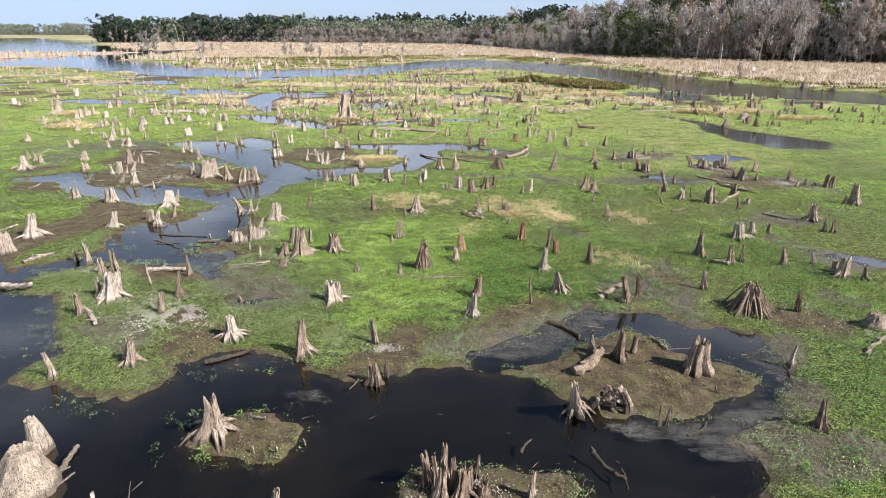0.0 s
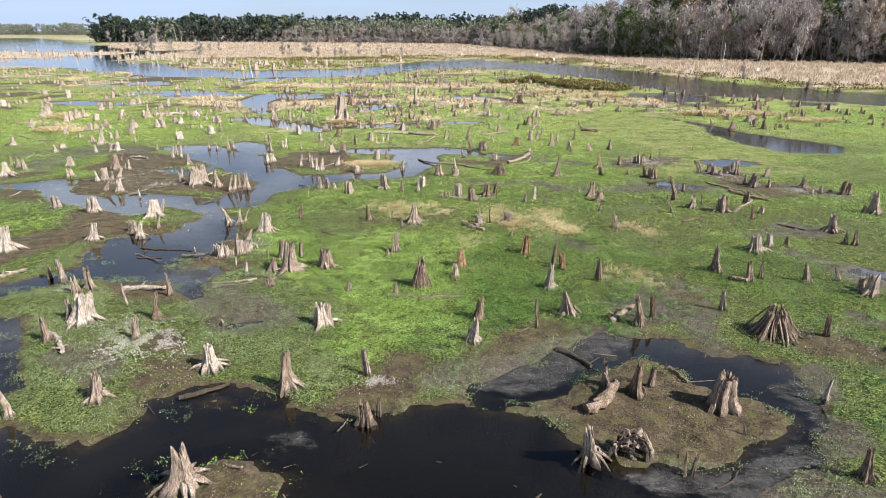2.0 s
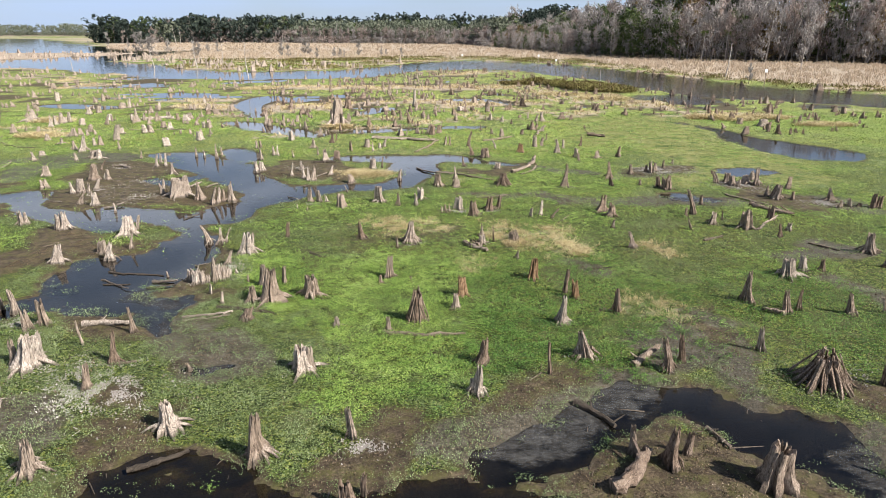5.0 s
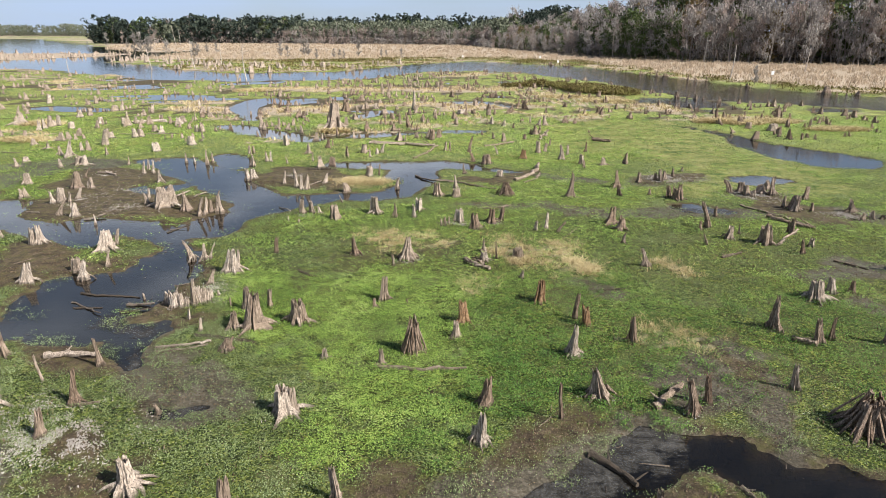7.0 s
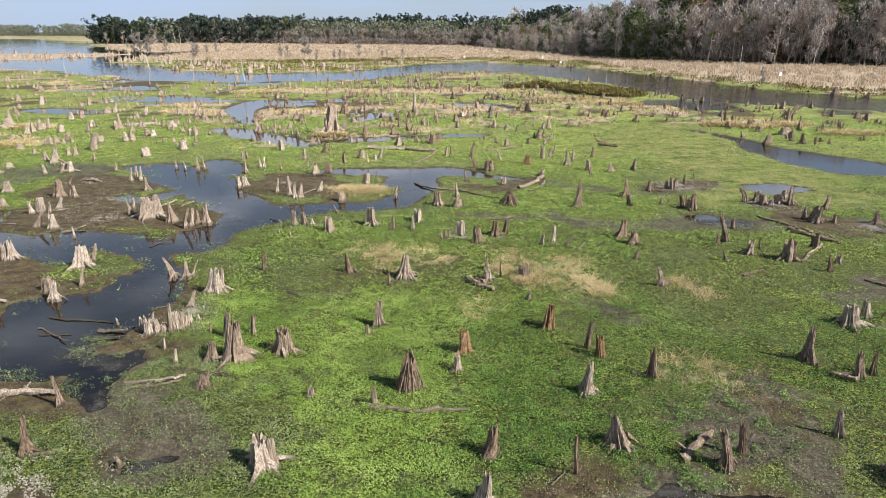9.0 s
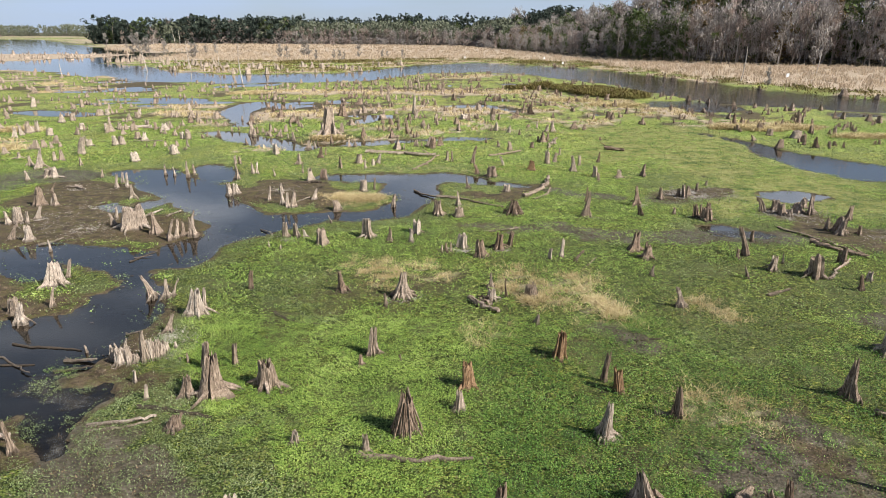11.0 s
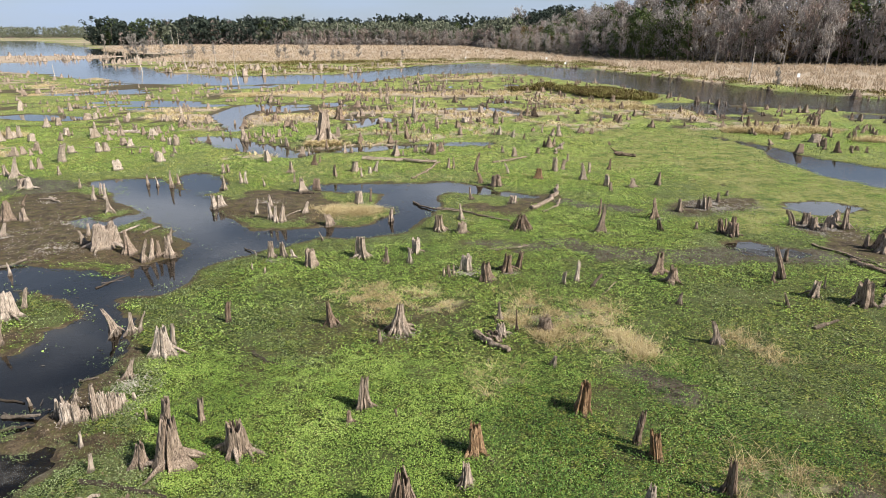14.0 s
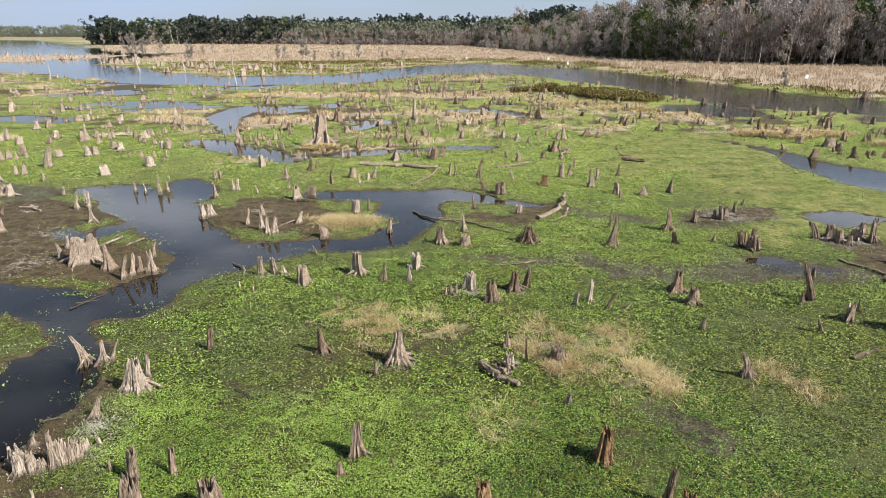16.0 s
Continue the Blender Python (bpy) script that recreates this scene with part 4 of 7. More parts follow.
stump(-10.13, 16.60, [(0, 0, 0.5, 0.2, 0.13, 0, 0)])
stump(-4.74, 16.73, [(0, 0, 0.56, 0.37, 0.23, 0, 0)])
stump(2.89, 16.99, [(0, 0, 0.99, 0.3, 0.13, 0, 0)])
stump(-12.60, 17.40, [(0, 0, 1.37, 2.05, 0.77, 0, 0)], worn=True)
stump(-0.23, 17.64, [(0, 0, 1.22, 0.31, 0.1, -0.06, 2), (0.49, -0.22, 1.49, 0.41, 0.14, 0, 0), (1.51, 0.25, 0.88, 0.21, 0.07, 0, 0), (1.04, -0.62, 1.1, 0.67, 0.34, 0, 3), (-0.15, -0.13, 1.2, 0.21, 0.09, -0.09, 0), (0.19, -0.36, 1.25, 0.27, 0.1, 0, 0), (0.79, -0.33, 1.28, 0.34, 0.14, 0, 0), (1.29, -0.24, 0.77, 0.28, 0.1, 0, 0), (1.73, -0.41, 0.53, 0.38, 0.17, 0, 0), (0.37, -0.72, 1.05, 0.47, 0.2, 0, 0), (1.59, -0.69, 0.52, 0.5, 0.24, 0, 0)])
stump(-6.11, 19.07, [(0, 0, 0.31, 0.11, 0.08, 0, 0)])
stump(-5.34, 19.08, [(0, 0, 0.31, 0.11, 0.08, 0, 0)])
stump(-13.34, 19.19, [(0, 0, 1.35, 0.95, 0.38, 0, 0)], worn=True)
stump(-4.52, 19.60, [(0, 0, 0.27, 0.1, 0.06, -0.06, 0)])
stump(-7.76, 20.19, [(0, 0, 1.5, 1.1, 0.4, -0.1, 9)])
stump(13.53, 20.57, [(0, 0, 1.21, 0.51, 0.18, -0.12, 3)])
stump(7.94, 20.82, [(0, 0, 0.88, 0.16, 0.08, -0.02, 0), (0.26, 0, 0.83, 0.16, 0.08, 0.02, 0)])
stump(5.13, 21.67, [(0, 0, 1.31, 0.75, 0.3, -0.17, 6)])
tangle(6.35, 21.75, 0.85, 0.95, 13)
stump(10.73, 22.94, [(0, 0, 0.43, 0.09, 0.07, 0, 0)])
stump(-2.60, 23.58, [(0, 0, 0.99, 0.58, 0.31, 0, 0), (0.4, 0.56, 0.82, 0.23, 0.18, 0.14, 0)])
stump(-15.55, 23.78, [(0, 0, 1.22, 0.32, 0.14, -0.16, 0)])
stump(10.68, 24.64, [(0, 0, 1.42, 1.35, 0.75, 0, 0)], again=29)
stump(-13.00, 24.97, [(0, 0, 1.24, 0.86, 0.33, 0.08, 4)])
stump(14.71, 25.00, [(0, 0, 1.09, 0.28, 0.09, 0.08, 4)])
stump(7.73, 25.45, [(0, 0, 1.45, 0.57, 0.21, 0, 3), (0.7, 0.57, 0.88, 0.29, 0.19, 0, 0)])
stump(-5.91, 25.93, [(0, 0, 1.69, 0.78, 0.29, 0.05, 7)])
stump(6.64, 26.13, [(0, 0, 1.02, 0.44, 0.2, 0, 0)])
stump(-2.94, 26.88, [(0, 0, 1.24, 0.3, 0.18, -0.03, 2)])
stump(-9.51, 27.35, [(0, 0, 1.08, 0.98, 0.41, 0, 7)])
stump(20.54, 28.76, [(0, 0, 0.75, 1.31, 0.58, 0, 0)], worn=True)
stump(-17.79, 29.76, [(0, 0, 1.22, 0.39, 0.25, -0.13, 0)])
stump(1.57, 29.80, [(0, 0, 1.27, 0.61, 0.19, 0.04, 4), (-0.24, 0.08, 0.64, 0.22, 0.14, 0, 0)])
stump(-13.76, 29.95, [(0, 0, 1.16, 0.39, 0.2, 0, 0)])
stump(17.88, 30.49, [(0, 0, 1.09, 0.28, 0.2, -0.06, 0)])
stump(15.51, 30.69, [(0, 0, 1.44, 2.32, 0.94, 0, 0)], heap=34)
stump(4.59, 31.19, [(0, 0, 1.57, 0.14, 0.12, 0, 0)])
stump(-5.64, 31.51, [(0, 0, 1.12, 1.1, 0.58, 0, 3), (0.4, -0.01, 1.13, 0.29, 0.2, 0, 0)])
stump(-10.40, 31.57, [(0, 0, 0.38, 0.29, 0.12, -0.08, 0)])
stump(9.56, 31.59, [(0, 0, 1.5, 0.52, 0.23, -0.26, 3), (0.78, 0.67, 1.34, 0.3, 0.18, -0.02, 0)])
stump(-17.23, 31.74, [(0, 0, 1.52, 1.3, 0.77, 0.26, 3), (-0.69, 0.11, 1.16, 0.42, 0.24, 0, 0)])
stump(1.93, 32.08, [(0, 0, 1.2, 0.65, 0.33, 0, 0)])
stump(-13.75, 32.10, [(0, 0, 1.47, 0.54, 0.15, 0.05, 2)])
stump(6.39, 32.74, [(0, 0, 1.28, 0.9, 0.24, -0.32, 6)])
stump(14.28, 33.33, [(0, 0, 1.17, 0.36, 0.15, -0.1, 0)])
stump(-16.01, 33.67, [(0, 0, 1.25, 0.13, 0.09, 0, 0)])
stump(23.80, 34.72, [(0, 0, 0.86, 0.44, 0.12, 0, 0)])
stump(-14.35, 34.91, [(0, 0, 1.34, 0.26, 0.1, 0, 0)])
stump(-2.37, 35.11, [(0, 0, 0.83, 0.26, 0.16, 0, 4)])
stump(22.79, 35.25, [(0, 0, 1.27, 0.89, 0.51, 0, 3), (0.13, 0.9, 0.77, 0.33, 0.26, 0, 0)])
stump(-4.89, 35.65, [(0, 0, 0.51, 0.46, 0.2, 0, 4)])
stump(5.96, 36.06, [(0, 0, 1.46, 0.66, 0.2, 0, 5)])
stump(-1.05, 36.23, [(0, 0, 1.85, 1.25, 0.42, 0, 0)], heap=15)
stump(-9.42, 36.35, [(0, 0, 0.65, 0.6, 0.33, 0.25, 0)])
stump(20.53, 37.19, [(0, 0, 1.16, 0.54, 0.17, -0.07, 2)])
stump(17.34, 37.22, [(0, 0, 1.27, 0.47, 0.23, 0, 3), (0.85, 0.46, 1.16, 0.34, 0.14, 0.02, 0)])
stump(22.32, 37.34, [(0, 0, 0.87, 0.27, 0.13, -0.23, 0)])
stump(8.82, 37.37, [(0, 0, 1.32, 0.47, 0.2, 0.03, 2)])
stump(-22.33, 37.61, [(0, 0, 0.77, 0.31, 0.24, 0, 0), (0.99, -0.48, 1.37, 0.31, 0.21, 0, 0), (2.84, -2.36, 1.09, 0.52, 0.26, 0, 0), (3.31, -1.8, 1.41, 0.53, 0.33, 0, 2)])
stump(-11.24, 38.27, [(0, 0, 0.68, 0.21, 0.11, 0, 0)])
stump(-9.79, 38.62, [(0, 0, 0.87, 0.64, 0.28, 0, 0)])
stump(-8.78, 38.69, [(0, 0, 1.88, 1.2, 0.49, 0, 4), (-1.01, 1.96, 1.27, 0.44, 0.3, 0, 0)])
stump(16.07, 38.73, [(0, 0, 1.78, 0.62, 0.17, 0, 2)])
stump(-27.36, 38.91, [(0, 0, 1.31, 0.79, 0.58, 0, 0)])
stump(7.12, 39.05, [(0, 0, 1.04, 0.42, 0.35, 0, 0)], rotten=True)
stump(1.17, 39.31, [(0, 0, 1.15, 0.75, 0.43, 0, 2)], rotten=True)
stump(0.81, 37.71, [(0, 0, 0.87, 0.5, 0.2, 0, 0)])
stump(-6.86, 39.32, [(0, 0, 1.25, 1.07, 0.57, 0, 4)])
stump(-12.29, 39.53, [(0, 0, 0.55, 0.22, 0.11, 0, 0)])
stump(6.81, 39.85, [(0, 0, 1.38, 0.22, 0.18, 0, 0)])
stump(-8.64, 40.97, [(0, 0, 1.07, 0.26, 0.19, 0, 0)])
stump(-3.28, 40.97, [(0, 0, 0.58, 0.29, 0.14, 0, 4)])
stump(-10.73, 41.06, [(0, 0, 0.58, 0.15, 0.07, 0.04, 0)])
stump(-11.15, 41.26, [(0, 0, 0.24, 0.09, 0.06, 0, 0)])
stump(-12.78, 41.32, [(0, 0, 1.56, 0.37, 0.13, 0.24, 0), (0.13, 0.07, 1, 0.44, 0.33, 0, 0), (0.32, 0.12, 1.01, 0.39, 0.25, 0, 0), (0.5, 0.24, 0.88, 0.39, 0.25, 0, 0), (0.59, 0.48, 0.75, 0.39, 0.25, 0, 0), (0.65, 0.78, 0.49, 0.39, 0.22, -0.03, 0), (-0.25, -0.12, 0.43, 0.37, 0.22, 0, 0)])
stump(-1.68, 41.46, [(0, 0, 0.33, 0.19, 0.11, 0, 0)])
stump(-14.11, 41.47, [(0, 0, 0.7, 0.58, 0.33, 0, 0), (0.48, -0.37, 0.76, 0.51, 0.32, 0, 0), (0.79, -0.38, 0.77, 0.44, 0.28, 0, 0), (-0.03, 0.96, 0.57, 0.41, 0.09, 0.2, 0)])
stump(5.29, 41.85, [(0, 0, 1.23, 0.7, 0.44, 0, 0)], rotten=True)
stump(-27.73, 42.02, [(0, 0, 1.63, 1.31, 0.54, 0.12, 3)])
stump(-2.86, 42.03, [(0, 0, 1.37, 0.53, 0.27, 0, 2)])
stump(-15.75, 42.20, [(0, 0, 0.36, 0.15, 0.12, 0, 0)])
stump(20.06, 42.36, [(0, 0, 1.1, 1.14, 0.57, 0, 6), (1.34, 0.87, 0.96, 0.47, 0.24, -0.14, 0)])
stump(-11.84, 42.47, [(0, 0, 0.35, 0.2, 0.1, 0, 0)])
stump(22.43, 43.22, [(0, 0, 0.75, 0.41, 0.18, 0.07, 0)])
stump(26.64, 43.91, [(0, 0, 1.14, 0.3, 0.15, 0, 0), (0.5, -0.21, 1.02, 0.37, 0.19, 0, 0)])
stump(-12.88, 44.10, [(0, 0, 0.92, 0.46, 0.13, 0.29, 2)])
stump(-23.29, 44.26, [(0, 0, 1.22, 0.8, 0.37, 0.15, 3)])
stump(4.74, 45.25, [(0, 0, 0.53, 0.34, 0.13, 0.05, 0)])
stump(-12.17, 46.11, [(0, 0, 1.48, 0.99, 0.36, 0, 4), (-0.02, 0.86, 1.11, 0.21, 0.14, 0, 0)])
stump(-21.47, 46.13, [(0, 0, 0.85, 0.71, 0.45, 0, 0), (0.99, -1.11, 1.11, 0.57, 0.19, 0.09, 3)])
stump(27.31, 46.52, [(0, 0, 1.36, 0.87, 0.35, -0.04, 3)])
stump(-20.14, 46.91, [(0, 0, 1.08, 0.33, 0.13, 0.33, 0)])
stump(-2.88, 47.33, [(0, 0, 0.7, 0.23, 0.16, 0, 0)])
stump(12.42, 47.36, [(0, 0, 1.15, 0.46, 0.16, -0.27, 4)])
stump(2.72, 48.10, [(0, 0, 0.6, 0.62, 0.33, 0, 4)])
stump(-15.50, 48.30, [(0, 0, 1.3, 0.62, 0.16, -0.55, 3), (0.75, 0.0, 1.15, 0.5, 0.12, 0.05, 2), (0.98, 0.2, 1.1, 0.36, 0.08, 0.5, 0)])
stump(-2.05, 48.49, [(0, 0, 1.5, 0.97, 0.29, 0, 8)])
stump(3.56, 48.53, [(0, 0, 1.19, 0.19, 0.07, -0.15, 0)])
stump(4.84, 48.53, [(0, 0, 0.87, 1.01, 0.58, 0, 0)], heap=16)
stump(-5.42, 49.23, [(0, 0, 1.24, 0.6, 0.23, -0.08, 5)])
stump(-10.57, 49.45, [(0, 0, 1.14, 0.26, 0.2, 0.21, 0)])
stump(23.18, 49.73, [(0, 0, 1, 0.35, 0.17, -0.05, 0)])
stump(2.74, 49.85, [(0, 0, 0.93, 0.41, 0.1, 0, 3)])
stump(-21.64, 49.87, [(0, 0, 1.38, 1.06, 0.49, 0, 3), (0, 1.16, 1.12, 0.29, 0.18, 0.31, 0)])
stump(-27.15, 51.00, [(0, 0, 1.18, 0.44, 0.29, 0, 0), (0.4, 0.11, 1.34, 0.8, 0.29, 0, 3)])
stump(24.57, 51.13, [(0, 0, 0.61, 0.43, 0.29, 0, 0)])
stump(33.39, 51.31, [(0, 0, 1.8, 0.95, 0.43, -0.23, 3), (1.83, 3.5, 0.7, 0.19, 0.14, 0, 0)])
stump(32.63, 51.47, [(0, 0, 0.6, 0.43, 0.22, 0, 0)])
stump(17.76, 51.51, [(0, 0, 0.78, 0.32, 0.11, -0.2, 0)])
stump(12.23, 51.70, [(0, 0, 0.7, 0.32, 0.11, 0.17, 0)])
stump(21.76, 51.82, [(0, 0, 1.36, 1.09, 0.73, 0, 2)])
stump(-30.64, 52.18, [(0, 0, 1.05, 0.58, 0.31, 0, 3), (0.21, 0.32, 0.88, 0.54, 0.23, 0, 0)])
stump(19.82, 52.85, [(0, 0, 0.98, 0.6, 0.38, 0, 2), (1.13, 1.08, 0.73, 0.17, 0.08, 0.01, 0)])
stump(24.72, 54.02, [(0, 0, 1.16, 0.54, 0.23, 0, 2), (-0.22, 0.15, 0.91, 0.19, 0.15, 0, 0)])
stump(8.28, 54.06, [(0, 0, 0.82, 0.26, 0.14, 0.45, 0)])
stump(6.78, 54.53, [(0, 0, 0.76, 0.29, 0.18, 0.04, 0), (0.81, 0.41, 1.23, 0.41, 0.21, -0.01, 0)])
stump(18.58, 54.75, [(0, 0, 0.7, 0.29, 0.17, 0, 2)])
stump(2.40, 54.94, [(0, 0, 1.19, 0.77, 0.41, 0, 0)])
stump(19.27, 55.38, [(0, 0, 2.02, 0.41, 0.21, -0.45, 2), (1.81, 2.95, 0.83, 0.26, 0.16, 0, 0)])
stump(-0.04, 55.72, [(0, 0, 0.53, 0.24, 0.12, 0, 0), (0.3, 0.02, 0.69, 0.3, 0.12, 0, 0), (0.61, 0.17, 0.7, 0.25, 0.09, 0, 0)])
stump(-25.55, 55.83, [(0, 0, 0.82, 0.24, 0.08, -0.01, 0)])
stump(-10.56, 56.04, [(0, 0, 0.38, 0.16, 0.09, 0, 0)])
stump(12.56, 56.28, [(0, 0, 1.32, 0.85, 0.37, 0, 3), (0.32, -1.51, 1.08, 0.76, 0.35, 0, 2)])
stump(3.72, 56.51, [(0, 0, 1.13, 0.86, 0.49, 0, 3), (0.78, 0.54, 1.1, 0.44, 0.31, 0.08, 0)])
stump(1.35, 56.57, [(0, 0, 1.09, 0.68, 0.5, 0, 0)])
stump(-11.46, 56.59, [(0, 0, 0.42, 0.16, 0.09, 0, 0)])
stump(-8.09, 57.27, [(0, 0, 1.09, 0.89, 0.57, 0, 0)])
stump(31.81, 57.33, [(0, 0, 0.62, 0.33, 0.16, 0, 0)])
stump(34.33, 57.33, [(0, 0, 1.21, 0.49, 0.39, 0.14, 0), (0.49, -0.02, 1.02, 0.39, 0.29, 0.17, 0), (-0.75, 0.42, 0.31, 0.59, 0.29, 0, 0)])
stump(32.70, 57.71, [(0, 0, 0.72, 0.49, 0.2, 0, 3), (-1.05, -0.46, 0.43, 0.29, 0.19, 0, 0)])
stump(-3.59, 57.93, [(0, 0, 1.08, 0.52, 0.16, 0, 0)])
stump(-29.43, 57.99, [(0, 0, 1.26, 0.59, 0.17, 0.59, 0), (1.3, -0.28, 1.13, 0.59, 0.34, 0.05, 0)])
stump(-18.64, 58.05, [(0, 0, 1.52, 0.4, 0.2, 0.32, 2), (0.28, 0.45, 1.36, 0.4, 0.2, 0.08, 0), (0.56, 0.9, 1.14, 0.34, 0.14, 0.04, 0), (1.13, 1.02, 1.52, 0.74, 0.27, 0.09, 2), (0.09, 3.65, 1.18, 0.29, 0.07, 0.32, 0)])
stump(-10.83, 58.65, [(0, 0, 1.19, 0.4, 0.27, 0, 5)])
stump(-5.20, 58.88, [(0, 0, 1.42, 0.86, 0.53, 0, 7)])
stump(-10.17, 58.97, [(0, 0, 1.01, 0.54, 0.34, 0, 0), (0.71, -0.21, 0.63, 0.4, 0.13, -0.15, 2)])
stump(-20.33, 59.57, [(0, 0, 1.51, 1.03, 0.24, 0, 0)])
stump(32.32, 59.68, [(0, 0, 1.14, 0.86, 0.22, -0.16, 5)])
stump(29.24, 59.80, [(0, 0, 0.78, 0.34, 0.17, 0, 0)])
stump(-1.88, 59.84, [(0, 0, 1, 0.75, 0.61, 0, 2), (-0.29, -1.92, 0.99, 0.39, 0.13, 0, 0)])
stump(28.21, 60.47, [(0, 0, 1.2, 0.82, 0.51, 0, 5), (2.56, 3.14, 1.17, 0.43, 0.22, 0.02, 0), (1.18, -0.35, 0.55, 0.31, 0.1, 0, 3)])
stump(-22.39, 60.68, [(0, 0, 1.74, 1.68, 1.33, 0, 4), (-1.74, 0.66, 1, 0.5, 0.14, -0.31, 0), (-2.55, 2.56, 0.91, 0.3, 0.15, 0.1, 0), (0.43, 0.7, 1.26, 0.5, 0.22, -0.06, 0)])
stump(27.71, 61.06, [(0, 0, 0.98, 0.35, 0.22, -0.05, 0), (0.35, -1.17, 1.29, 0.69, 0.35, 0, 4)])
stump(-32.05, 61.56, [(0, 0, 0.99, 0.45, 0.18, -0.16, 0), (0.47, 0.43, 1.21, 0.73, 0.55, 0, 0), (1.25, 0.31, 0.92, 0.28, 0.14, 0, 0), (1.34, 1.24, 1.06, 0.47, 0.19, 0.44, 0)])
stump(-8.39, 62.41, [(0, 0, 0.63, 0.18, 0.07, -0.18, 0)])
stump(-35.79, 63.55, [(0, 0, 0.85, 0.85, 0.57, 0, 0)])
stump(19.98, 63.61, [(0, 0, 1.04, 0.86, 0.65, 0, 3), (0.07, 1.31, 0.93, 0.22, 0.11, 0, 0)])
stump(-42.19, 63.87, [(0, 0, 1.38, 1.63, 0.43, 0, 3)])
stump(1.18, 64.11, [(0, 0, 0.79, 0.82, 0.6, 0, 2)])
stump(31.22, 64.27, [(0, 0, 1.02, 0.56, 0.28, -0.01, 0)])
stump(11.13, 64.30, [(0, 0, 2.07, 0.82, 0.19, 0, 0)])
stump(19.58, 64.38, [(0, 0, 1.05, 0.52, 0.3, -0.24, 2), (1.01, 0.61, 1.02, 0.53, 0.3, 0, 2)])
stump(-0.44, 64.67, [(0, 0, 1.19, 0.83, 0.45, 0, 5)])
stump(15.40, 64.84, [(0, 0, 0.84, 0.38, 0.23, -0.18, 0)])
stump(5.55, 65.04, [(0, 0, 1.16, 1.74, 0.61, 0, 0)], heap=30)
stump(26.40, 65.14, [(0, 0, 0.96, 0.77, 0.44, 0, 4), (1.6, 0.56, 0.85, 0.89, 0.44, 0, 3), (2.32, 0, 1.74, 0.66, 0.33, 0, 3), (2.72, 1.8, 0.94, 0.57, 0.34, 0, 0), (0.46, -0.56, 0.63, 0.55, 0.27, 0, 0), (-0.88, 0.88, 1.11, 0.28, 0.17, -0.48, 0)])
stump(18.08, 65.26, [(0, 0, 0.57, 0.38, 0.19, 0, 0)])
stump(25.30, 66.01, [(0, 0, 1.26, 0.38, 0.23, -0.55, 0), (1.23, 0.34, 0.96, 0.62, 0.46, 0, 0)])
stump(-8.52, 66.11, [(0, 0, 0.83, 0.79, 0.47, -0.26, 0)])
stump(-31.96, 66.84, [(0, 0, 0.69, 0.33, 0.12, 0, 0)])
stump(-32.92, 66.90, [(0, 0, 1.6, 1.02, 0.45, 0, 0), (-1.58, 4.12, 1.07, 0.36, 0.12, 0.54, 0), (1.25, -0.11, 1.06, 0.57, 0.23, 0, 0)])
stump(-4.13, 67.42, [(0, 0, 1.05, 0.48, 0.24, 0.15, 0)])
stump(-13.28, 67.49, [(0, 0, 1.31, 0.41, 0.2, 0, 0), (0.66, -0.93, 1.29, 0.4, 0.16, 0.04, 0), (1.14, -0.87, 1.4, 0.56, 0.2, 0.04, 0)])
stump(1.16, 67.54, [(0, 0, 1.21, 0.56, 0.16, 0, 0)])
stump(15.77, 67.86, [(0, 0, 1.7, 0.72, 0.2, 0, 3)])
stump(-44.47, 68.27, [(0, 0, 1.2, 0.47, 0.17, 0.09, 0), (0.82, -0.24, 1.02, 0.58, 0.23, 0, 0), (2.32, -1.61, 1.17, 0.57, 0.28, 0, 0)])
stump(11.85, 68.48, [(0, 0, 1.42, 0.25, 0.16, 0, 0)])
stump(-38.55, 68.50, [(0, 0, 1.06, 1.05, 0.47, 0, 0)])
stump(-14.68, 68.84, [(0, 0, 1.27, 0.29, 0.13, 0.04, 0)])
stump(-10.95, 69.26, [(0, 0, 0.92, 0.51, 0.21, 0.15, 0)])
stump(-26.52, 69.33, [(0, 0, 1.21, 0.77, 0.17, 0, 3)])
stump(18.47, 69.84, [(0, 0, 1.08, 0.58, 0.21, 0, 3)])
stump(20.63, 70.49, [(0, 0, 1.17, 0.48, 0.3, 0, 0), (0.66, 0.61, 0.88, 0.48, 0.24, 0, 0), (1.98, 2.14, 0.91, 0.37, 0.19, 0, 0), (3.69, 4.45, 0.49, 0.38, 0.19, 0, 0), (-0.39, 0.26, 0.76, 0.36, 0.24, 0, 0)])
stump(-18.83, 70.80, [(0, 0, 1.16, 0.61, 0.35, 0, 0), (0.49, 0.35, 1.07, 0.7, 0.35, 0.04, 3)])
stump(-14.37, 71.17, [(0, 0, 1.08, 0.53, 0.26, 0.01, 0)])
stump(-7.23, 72.16, [(0, 0, 1.09, 0.71, 0.58, 0, 0)])
stump(5.57, 72.22, [(0, 0, 0.68, 0.62, 0.44, 0, 0)])
stump(-6.27, 72.87, [(0, 0, 1.14, 0.23, 0.14, 0, 0)])
stump(-29.71, 73.00, [(0, 0, 1.32, 0.46, 0.18, 0.06, 0), (-0.48, 2.11, 1.09, 0.38, 0.19, 0, 0), (0.77, 0.33, 1.38, 0.37, 0.19, 0, 0)])
stump(2.12, 73.42, [(0, 0, 1.13, 0.41, 0.14, -0.11, 3)])
stump(-39.72, 75.90, [(0, 0, 1.07, 0.52, 0.26, 0, 0)])
